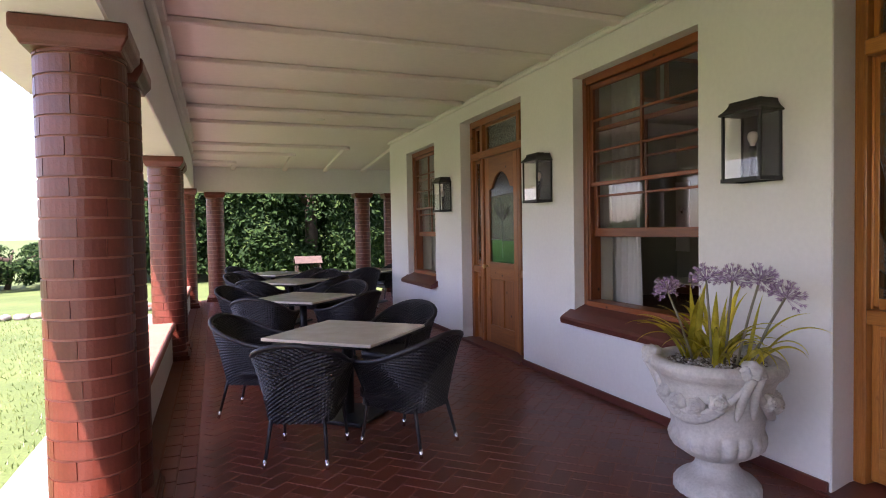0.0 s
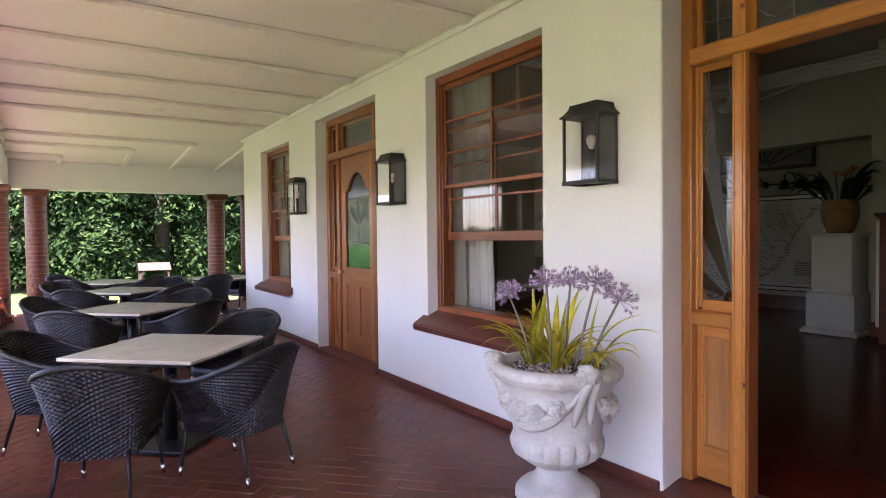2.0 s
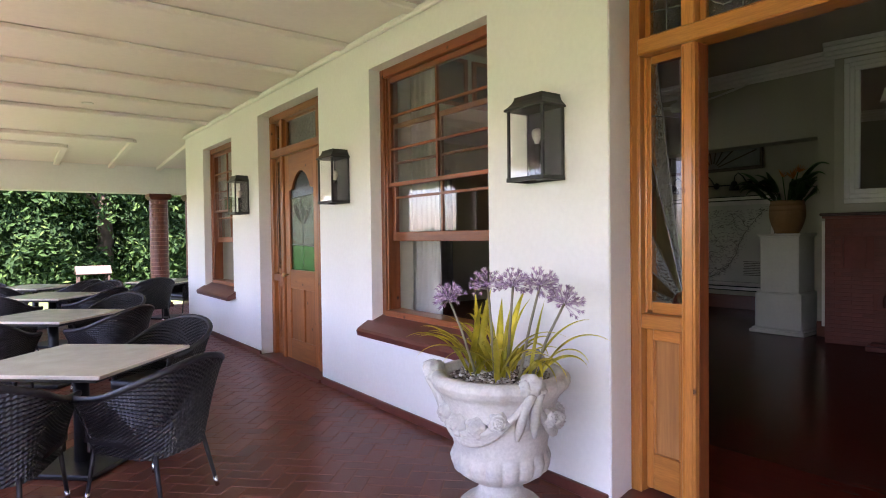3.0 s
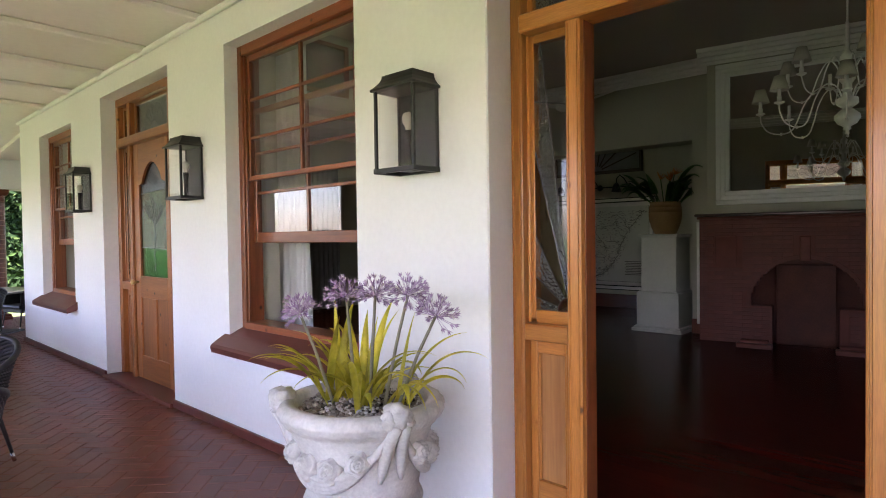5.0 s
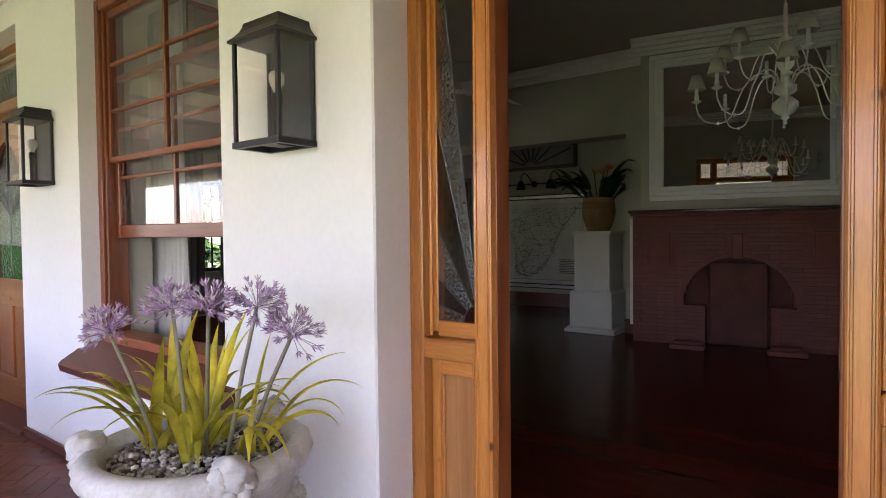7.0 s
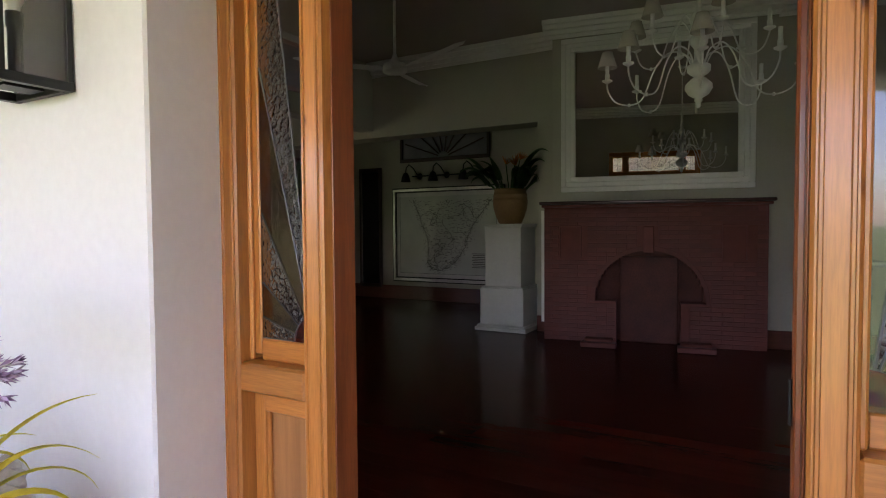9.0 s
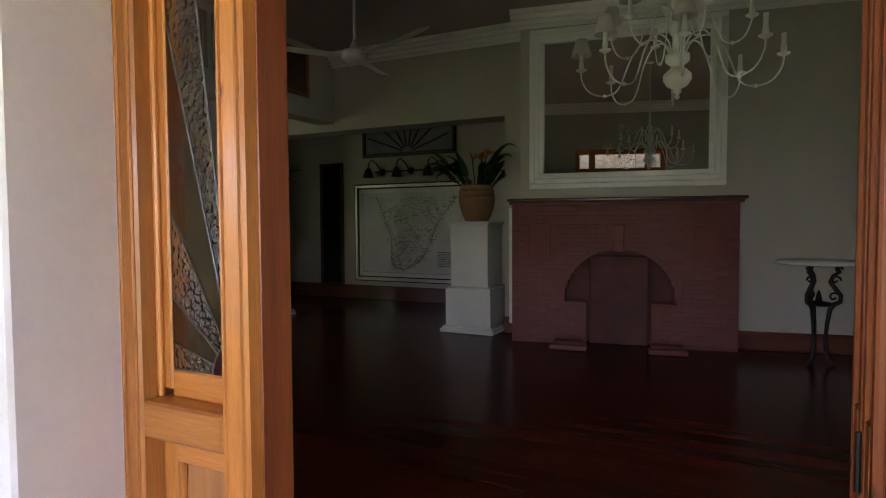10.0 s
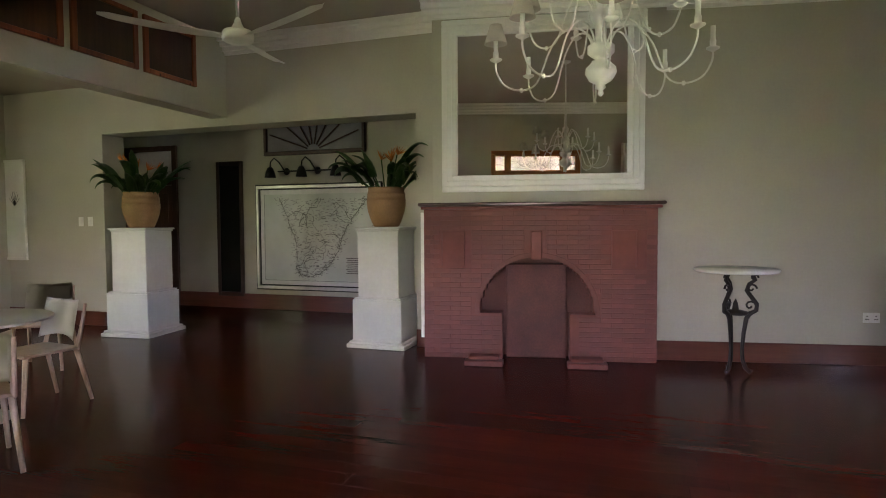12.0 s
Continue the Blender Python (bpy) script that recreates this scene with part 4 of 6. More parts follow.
def dining_table():
    t = thing("veranda_table", "square cream stone-topped table on a dark pedestal", "table", pose(0, 0, 0), "veranda tables")
    part("tabletop", boxes((-0.46, 0.46, -0.46, 0.46, 0.645, 0.668), bevel=0.004), M_TOP, t, "polished cream stone top")
    part("top_frame", boxes((-0.40, 0.40, -0.40, 0.40, 0.615, 0.644), bevel=0.003), M_BLACK, t)
    part("pedestal", lathe([(0.045, 0.03), (0.045, 0.615)], 16), M_BLACK, t, "", True)
    part("base_plate", boxes((-0.24, 0.24, -0.24, 0.24, 0.0, 0.03), bevel=0.008), M_BLACK, t)
    return t


tab = dining_table()
TABLES = [(-2.075, 4.80, 47), (-2.05, 7.45, 46), (-1.90, 9.95, 47), (-2.0, 12.0, 45), (-0.1, 11.85, 45)]
for k, (x, y, a) in enumerate(TABLES):
    m = pose(x, y, 0.003, 0, 0, a)
    if k == 0:
        tab.matrix_basis = m
    else:
        copy_thing(tab, m)


# ---- urn with agapanthus ----
URN = (-0.49, 2.70)
TALL = Matrix.Diagonal((1.03, 1.03, 1.02, 1))
urn = thing("urn_planter", "weathered cast-stone urn with rose garlands and knots", "urn", pose(*URN, 0.003) @ TALL)


def urn_r(z):
    pts = [(0.0, 0.215), (0.04, 0.215), (0.07, 0.19), (0.10, 0.135), (0.14, 0.105), (0.175, 0.11), (0.20, 0.16), (0.25, 0.222), (0.30, 0.236), (0.345, 0.226), (0.37, 0.228), (0.45, 0.243), (0.53, 0.262), (0.59, 0.28), (0.62, 0.295), (0.645, 0.322), (0.675, 0.335), (0.70, 0.328), (0.715, 0.305)]
    for (z0, r0), (z1, r1) in zip(pts, pts[1:]):
        if z <= z1:
            return r0 + (r1 - r0) * (z - z0) / (z1 - z0)
    return pts[-1][1]


def flutes(a, z):
    if 0.19 < z < 0.345:
        k = math.sin(math.pi * (z - 0.19) / 0.155) ** 0.6
        return 1 + 0.085 * k * (abs(math.cos(a * 9)) ** 0.7 - 0.45)
    if 0.62 < z < 0.70:
        return 1 + 0.012 * math.sin(a * 24)
    if z < 0.06:
        return 1 + 0.012 * math.sin(a * 26)
    return 1


zs = [i * 0.715 / 90 for i in range(91)]
part("foot", lathe([(urn_r(z), z) for z in zs if z <= 0.19], 144, flutes), M_URN, urn, "", True)
part("bowl", lathe([(urn_r(z) - 0.001, z) for z in zs if z >= 0.185] + [(0.275, 0.712), (0.262, 0.69), (0.258, 0.62)], 216, flutes), M_URN, urn, "", True)


def blob(bm, p, r, seed, squash=(1, 1, 1), rough=0.16, freq=9.0, n=2):
    ret = bmesh.ops.create_icosphere(bm, subdivisions=n, radius=1.0)
    off = Vector((seed * 3.7, seed * 1.3, seed * 2.1))
    for v in ret["verts"]:
        d = v.co.normalized()
        k = 1 + rough * noise.noise(d * freq * 0.25 + off) * 2
        v.co = Vector(p) + Vector((d.x * squash[0], d.y * squash[1], d.z * squash[2])) * r * k


def rose(seed):
    """A rose as one spiralling relief, facing +x."""
    bm = bmesh.new()
    rnd = random.Random(seed)
    turn, R, nr, na = rnd.uniform(0, 6.28), 0.046, 20, 44
    rows = []
    for j in range(nr + 1):
        u = j / nr
        row = []
        for i in range(na):
            a = 2 * math.pi * i / na
            f = (u * 3.4 - a / (2 * math.pi) + 0.12 * math.sin(5 * a + turn)) % 1.0
            h = 0.030 * (1 - u ** 2.2) + 0.010 * (1 - f) ** 1.5 * (1 - u ** 4) + 0.004 * u * math.sin(5 * a + turn)
            r = R * u * (1 + 0.10 * u * math.sin(5 * a + turn))
            row.append(bm.verts.new((h - (0.02 if j == nr else 0), r * math.cos(a + turn), r * math.sin(a + turn))))
        rows.append(row)
    for p, q in zip(rows, rows[1:]):
        for i in range(na):
            bm.faces.new((p[i], p[(i + 1) % na], q[(i + 1) % na], q[i]))
    bm.faces.new(rows[-1])
    bmesh.ops.remove_doubles(bm, verts=bm.verts[:], dist=0.0002)
    return bm


KNOTS = [-106, 14, 134]
for k, g in enumerate(KNOTS):
    a = radians(g)
    bm = bmesh.new()
    c = Vector((0.322 * math.cos(a), 0.322 * math.sin(a), 0.70))
    t = Vector((-math.sin(a), math.cos(a), 0))
    blob(bm, c + Vector((0, 0, 0.012)), 0.052, k, (1, 1, 0.9), 0.2, 10, 3)
    blob(bm, c + t * 0.028 + Vector((0, 0, -0.012)), 0.036, k + 9, (1, 1, 1.1), 0.22, 10, 3)
    blob(bm, c - t * 0.03 + Vector((0, 0, 0.0)), 0.034, k + 5, (1, 1, 1.2), 0.22, 10, 3)
    part("knot", bm, M_URN, urn, "", True)
    # cloth swag to the next knot, in gathered strands
    for s in range(4):
        pts, rad = [], []
        for i in range(25):
            u = i / 24
            aa = a + radians(120) * u
            z = 0.675 - (0.25 - 0.028 * s) * (1 - abs(2 * u - 1) ** 2.2) - 0.012 * s
            r = urn_r(max(0.36, min(0.63, z))) + 0.008 + 0.01 * math.sin(math.pi * u)
            pts.append((r * math.cos(aa), r * math.sin(aa), z))
            rad.append(0.012 + 0.008 * math.sin(math.pi * u) + 0.002 * math.sin(7 * u + s))
        part("swag_fold", tube(pts, rad, 8), M_URN, urn, "", True)
    for j, (u, dz, sc) in enumerate(((0.22, 0.535, 1.0), (0.40, 0.505, 1.15), (0.58, 0.505, 1.1), (0.77, 0.54, 1.05))):
        aa = a + radians(120) * u
        r = urn_r(dz) + 0.016
        m = pose(r * math.cos(aa), r * math.sin(aa), dz, 0, -12, math.degrees(aa)) @ Matrix.Diagonal((sc, sc, sc, 1))
        part("rose", rose(k * 10 + j), M_URN, urn, "", True, m)
    for j in range(2):
        aa = a + radians(3 - 6 * j)
        pts = [((urn_r(z) + 0.014) * math.cos(aa + 0.5 * (0.68 - z) * (1 - 2 * j)), (urn_r(z) + 0.014) * math.sin(aa + 0.5 * (0.68 - z) * (1 - 2 * j)), z) for z in (0.68, 0.62, 0.56, 0.50, 0.45)]
        part("ribbon_tail", tube(pts, [0.024, 0.026, 0.024, 0.02, 0.008], 8), M_URN, urn, "", True)
solo("potting_soil", lathe([(0.255, 0.63), (0.257, 0.655), (0.20, 0.668), (0.02, 0.672)], 40), M_SOIL, "dark potting soil in the urn", "soil", pose(*URN, 0.018), kind="stuff")
m_peb, nodes, links, bsdf = base_mat("pebbles")
geo = nodes.new("ShaderNodeNewGeometry")
col = ramp(nodes, links, geo.outputs["Random Per Island"], [(0.0, (0.10, 0.085, 0.07)), (0.3, (0.27, 0.22, 0.17)), (0.6, (0.48, 0.43, 0.38)), (1.0, (0.80, 0.78, 0.74))])
vec = nodes.new("ShaderNodeTexCoord").outputs["Object"]
col = mixc(nodes, links, 1.0, col, ramp(nodes, links, noise_node(nodes, links, vec, 140), [(0.3, (0.75,) * 3), (0.7, (1.05,) * 3)]), "MULTIPLY")
links.new(col, bsdf.inputs["Base Color"])
bsdf.inputs["Roughness"].default_value = 0.6
bm = bmesh.new()
rnd = random.Random(4)
for i in range(900):
    r, a = 0.25 * math.sqrt(rnd.random()), rnd.uniform(0, 6.283)
    q = rnd.uniform(0.006, 0.0125)
    blob(bm, (r * math.cos(a), r * math.sin(a), 0.672 + rnd.uniform(0, 0.012) + 0.01 * (1 - r / 0.25)), q, i * 0.37, (1, rnd.uniform(0.7, 1.2), rnd.uniform(0.6, 0.9)), 0.15, 6, 1)
solo("pebble_mulch", bm, m_peb, "grey and white pebbles covering the soil", "gravel", pose(*URN, 0.018), kind="stuff")


def leaf_material(name, c1, c2, c3):
    m, nodes, links, bsdf = base_mat(name)
    info = nodes.new("ShaderNodeObjectInfo")
    vec = nodes.new("ShaderNodeTexCoord").outputs["Object"]
    big = noise_node(nodes, links, vec, 9)
    col = ramp(nodes, links, big, [(0.3, c1), (0.55, c2), (0.75, c3)])
    col = mixc(nodes, links, 1.0, col, ramp(nodes, links, info.outputs["Random"], [(0, (0.8,) * 3), (1, (1.2,) * 3)]), "MULTIPLY")
    links.new(col, bsdf.inputs["Base Color"])
    bsdf.inputs["Roughness"].default_value = 0.3
    bsdf.inputs["Subsurface Weight"].default_value = 0.0
    bump(nodes, links, bsdf, noise_node(nodes, links, vec, 120), 0.15, 0.002)
    thin, blend = nodes.new("ShaderNodeBsdfTranslucent"), nodes.new("ShaderNodeMixShader")
    links.new(col, thin.inputs["Color"])
    blend.inputs[0].default_value = 0.4
    links.new(bsdf.outputs[0], blend.inputs[1])
    links.new(thin.outputs[0], blend.inputs[2])
    links.new(blend.outputs[0], next(n for n in nodes if n.type == "OUTPUT_MATERIAL").inputs["Surface"])
    return m


M_LEAF = leaf_material("strap_leaf", (0.40, 0.37, 0.04), (0.80, 0.71, 0.09), (0.93, 0.86, 0.26))
M_STALK = leaf_material("flower_stalk", (0.22, 0.21, 0.13), (0.30, 0.28, 0.19), (0.34, 0.30, 0.22))
m_pet, nodes, links, bsdf = base_mat("lilac_petal")
geo = nodes.new("ShaderNodeNewGeometry")
links.new(ramp(nodes, links, geo.outputs["Random Per Island"], [(0.0, (0.22, 0.13, 0.22)), (0.4, (0.40, 0.26, 0.42)), (0.75, (0.55, 0.42, 0.58)), (1.0, (0.52, 0.47, 0.40))]), bsdf.inputs["Base Color"])
bsdf.inputs["Roughness"].default_value = 0.6
M_PETAL = m_pet


def strap_leaf(base, direction, length, droop, width, twist=0.0, stiff=0.0):
    """A folded strap leaf that rises and bends over."""
    d = Vector((math.cos(direction), math.sin(direction), 0))
    side = Vector((-d.y, d.x, 0))
    bm = bmesh.new()
    n = 16
    p, rows = Vector(base), []
    elev = radians(84 - 26 * (1 - stiff))
    for i in range(n + 1):
        u = i / n
        e = elev - droop * u ** (1.5 + stiff)
        w = width * (0.55 + 0.6 * math.sin(math.pi * min(1, 0.18 + 0.82 * u))) * (1 - u ** 5) + 0.001
        t = d * math.cos(e) + Vector((0, 0, math.sin(e)))
        up = t.cross(side).normalized() * -1
        sd = (side * math.cos(twist * u) + up * math.sin(twist * u))
        fold = 0.28 * w
        rows.append([bm.verts.new(p - sd * w * 0.5 + up * fold), bm.verts.new(p), bm.verts.new(p + sd * w * 0.5 + up * fold)])
        p = p + t * length / n
    for a, b in zip(rows, rows[1:]):
        for k in range(2):
            bm.faces.new((a[k], a[k + 1], b[k + 1], b[k]))
    bmesh.ops.solidify(bm, geom=bm.faces[:], thickness=0.0008)
    return bm


plant = thing("agapanthus", "agapanthus with faded lilac heads and yellow-green leaves", "plant", pose(*URN, 0.018))
rnd = random.Random(21)
for k in range(54):
    cl = rnd.choice(((-0.05, 0.12), (0.02, 0.0), (0.08, -0.12), (-0.03, -0.03), (0.05, 0.06)))
    b = Vector((cl[0] + rnd.uniform(-0.05, 0.05), cl[1] + rnd.uniform(-0.05, 0.05), 0.665))
    out = math.atan2(b.y, b.x) + rnd.uniform(-0.9, 0.9) if rnd.random() < 0.7 else rnd.uniform(0, 6.28)
    if k % 6 == 0:
        bm = strap_leaf(b, out, rnd.uniform(0.36, 0.48), radians(rnd.uniform(15, 60)), rnd.uniform(0.028, 0.040), rnd.uniform(-0.5, 0.5), 0.8)
    elif k % 6 in (1, 2):
        bm = strap_leaf(b, out, rnd.uniform(0.38, 0.52), radians(rnd.uniform(70, 110)), rnd.uniform(0.016, 0.024), rnd.uniform(-0.6, 0.6), 0.3)
    else:
        bm = strap_leaf(b, out, rnd.uniform(0.24, 0.44), radians(rnd.uniform(80, 145)), rnd.uniform(0.018, 0.030), rnd.uniform(-0.6, 0.6), 0.1)
    part("leaf", bm, M_LEAF, plant, "", True)
HEADS = [(-0.70, 2.86, 1.135), (-0.583, 2.681, 1.208), (-0.55, 2.53, 1.215), (-0.42, 2.471, 1.21), (-0.386, 2.339, 1.13)]
for k, h in enumerate(HEADS):
    top = Vector(h) - Vector((*URN, 0.018))
    foot = Vector((top.x * 0.4, top.y * 0.45, 0.665))
    lean = (top - foot).normalized()
    top = top - lean * 0.055
    mid = foot.lerp(top, 0.55) + Vector((0, 0, 0.02))
    part("flower_stalk", tube([foot, mid, top], [0.0075, 0.0065, 0.0055], 8), M_STALK, plant, "", True)
    bm = bmesh.new()
    rr = random.Random(50 + k)
    for f in range(64):
        v = Vector((rr.gauss(0, 1), rr.gauss(0, 1), rr.gauss(0.35, 0.85))).normalized()
        if v.dot(lean) < -0.35:
            v = (v + lean * 0.9).normalized()
        ln = rr.uniform(0.045, 0.078)
        p0, p1 = top + v * 0.006, top + v * ln
        tube([p0, p1], [0.0009, 0.0012], 3, bm)
        s1 = v.orthogonal().normalized()
        s2 = v.cross(s1)
        a0 = rr.uniform(0, 6.28)
        for q in range(6):
            a = a0 + q * math.pi / 3
            o = s1 * math.cos(a) + s2 * math.sin(a)
            w = v.cross(o) * 0.0032
            base_, mid_, tip = p1, p1 + v * 0.013 + o * 0.006, p1 + v * 0.024 + o * (0.010 + 0.006 * rr.random())
            b0, b1, b2, b3 = bm.verts.new(base_), bm.verts.new(mid_ - w), bm.verts.new(mid_ + w), bm.verts.new(tip)
            bm.faces.new((b0, b1, b3)), bm.faces.new((b0, b3, b2))
    part("flower_head", bm, M_PETAL, plant, "faded lilac flower head")


# ---- hearth ----
FX = 5.955
hearth = thing("fireplace", "dark red brick fireplace with arched opening and mantel", "fireplace", HEARTH)
HY0, HY1, HZ = 1.157, 3.513, 1.555
AC, AR, AZ = 2.345, 0.583, 0.475
SO = 0.345


def arch_hit(y, z):
    if z < AZ:
        return abs(y - AC) < SO
    return (y - AC) ** 2 + (z - AZ) ** 2 < AR ** 2


bm = bmesh.new()
# body with an arched recess, built as upright strips
n = 72
for i in range(n):
    a, b = HY0 + (HY1 - HY0) * i / n, HY0 + (HY1 - HY0) * (i + 1) / n
    c = (a + b) / 2
    d = abs(c - AC)
    if d < SO:
        box(bm, FX + 0.012, 6.249, a, b, AZ + math.sqrt(AR ** 2 - d * d), HZ)
    elif d < AR:
        box(bm, FX + 0.012, 6.249, a, b, 0.0, AZ)
        box(bm, FX + 0.012, 6.249, a, b, AZ + math.sqrt(AR ** 2 - d * d), HZ)
    else:
        box(bm, FX + 0.012, 6.249, a, b, 0.0, HZ)
part("body", bm, M_FPMORT, hearth)
part("inner_back", boxes((6.17, 6.245, AC - AR, AC + AR, 0.0, AZ + AR), bevel=0.0), M_SOOT, hearth, "sooty brick at the back of the opening")
part("firebox", boxes((6.06, 6.169, AC - 0.31, AC + 0.31, 0.0, 0.985), bevel=0.01), M_SOOT, hearth, "smoke-stained bricked-up firebox")
part("mantel_shelf", boxes((5.80, 6.249, HY0 - 0.05, HY1 + 0.035, HZ + 0.03, HZ + 0.065), bevel=0.01), M_DARKWOOD, hearth, "dark polished mantel shelf")
part("mantel_corbel", boxes((5.88, 6.249, HY0 - 0.03, HY1 + 0.02, HZ, HZ + 0.03), bevel=0.006), M_FPBRICK, hearth)
part("keystone", boxes((FX - 0.03, FX + 0.012, AC - 0.055, AC + 0.055, AZ + AR - 0.02, AZ + AR + 0.27), bevel=0.008), M_FPBRICK, hearth)
for yy in (1.476, 3.207):
    part("niche", boxes((FX - 0.001, FX + 0.006, yy - 0.11, yy + 0.11, 0.965, 1.325)), M_FPMORT, hearth, "shallow panel in the brickwork")
    part("niche_edge", boxes((FX - 0.012, FX + 0.004, yy - 0.125, yy + 0.125, 1.325, 1.345), (FX - 0.012, FX + 0.004, yy + 0.11, yy + 0.125, 0.965, 1.325), (FX - 0.012, FX + 0.004, yy - 0.125, yy - 0.11, 0.965, 1.325), bevel=0.003), M_FPBRICK, hearth)
for yy in (1.86, 2.86):
    hb = thing("hearth_block", "low dark brick block on the floor before the fireplace", "brick", HEARTH @ pose(5.66, yy, 0.003), "hearth blocks")
    part("slab", boxes((-0.07, 0.07, -0.19, 0.19, 0.0, 0.055), bevel=0.008), M_FPBRICK, hb)
    part("upper_slab", boxes((-0.02, 0.11, -0.15, 0.15, 0.056, 0.09), bevel=0.008), M_FPMORT, hb)

# added white board: window light on the wall edge, put in as colour
setting("trim_hearth", boxes((5.985, 6.24, HY1 + 0.003, HY1 + 0.040, 0.20, HZ - 0.03), bevel=0.004), M_WHITE, "white strip standing in for the lit wall edge beside the fireplace", "trim").matrix_basis = HEARTH

# mirror over the mantel
mir = thing("overmantel_mirror", "large mirror in a stepped white painted frame", "mirror", HEARTH @ pose(6.037, 2.3, 0, 0, 0, -0.9) @ pose(-6.037, -2.3, 0))
MX = 6.022
m0, m1, mz0, mz1 = 1.285, 3.325, 1.735, 3.51
part("mirror_glass", boxes((MX - 0.034, MX - 0.03, m0 + 0.165, m1 - 0.165, mz0 + 0.165, mz1 - 0.155)), M_MIRROR, mir, "clear silvered mirror glass")
for w, off, th in ((0.06, 0.0, 0.035), (0.055, 0.06, 0.05), (0.055, 0.115, 0.065)):
    a, b, c, d = m0 + off, m1 - off, mz0 + off, mz1 - off
    part("frame_moulding", boxes((MX - th, MX, a, b, c, c + w), (MX - th, MX, a, b, d - w, d), (MX - th, MX, a, a + w, c + w, d - w), (MX - th, MX, b - w, b, c + w, d - w), bevel=0.008), M_WHITE, mir)

# cornices and skirtings of the room
STEPS = ((0.05, 0.16), (0.10, 0.11), (0.15, 0.06), (0.19, 0.025))
for spans, m in ((((-4.6, 1.06, 6.14), (1.06, 3.53, 6.04)), HEARTH), (((3.3, 10.28, 6.26),), Matrix())):
    bm = bmesh.new()
    for y0, y1, xw in spans:
        for h, dd in STEPS:
            box(bm, xw - dd, xw + 0.001, y0, y1, 3.72 - h, 3.72 - h + 0.05)
    setting("cornice_wall", bm, M_WHITE, "white stepped plaster cornice", "cornice").matrix_basis = m
bm = bmesh.new()
for h, dd in STEPS:
    box(bm, 0.419, 0.42 + dd, -3.0, 10.28, 3.72 - h, 3.72 - h + 0.05)
setting("cornice_room", bm, M_WHITE, "white stepped plaster cornice", "cornice")
setting("skirting_hearth", boxes((6.115, 6.14, -5.0, 1.157, 0.0, 0.20), bevel=0.007), M_SKIRT, "dark red varnished timber skirting", "skirting").matrix_basis = HEARTH
bm = boxes((6.232, 6.26, 3.58, 3.79, 0.0, 0.2), (6.232, 6.26, 8.42, 10.28, 0.0, 0.2), (8.272, 8.30, 2.8, 10.28, 0.0, 0.25), (0.42, 0.446, -3.0, 0.70, 0.0, 0.225), (0.42, 0.446, 2.463, 5.745, 0.0, 0.225), bevel=0.007)
setting("skirting_room", bm, M_SKIRT, "dark red varnished timber skirting", "skirting")

# bulkhead with shuttered openings
bulk = setting("bulkhead", boxes((0.42, 6.26, 6.35, 6.6, 2.76, 3.72)), M_INWALL, "painted bulkhead across the room with timber shutters", "wall")
for k in range(6):
    xa = 5.70 - 0.84 * k
    sh = part("shutter", boxes((xa - 0.76, xa - 0.70, 6.315, 6.349, 3.02, 3.62), (xa - 0.06, xa, 6.315, 6.349, 3.02, 3.62), (xa - 0.70, xa - 0.06, 6.315, 6.349, 3.02, 3.07), (xa - 0.70, xa - 0.06, 6.315, 6.349, 3.57, 3.62), bevel=0.004), M_SASH_Z, bulk, "brown timber shutter frame")
    part("shutter_panel", boxes((xa - 0.70, xa - 0.06, 6.33, 6.342, 3.07, 3.57)), M_DARKWOOD, sh)

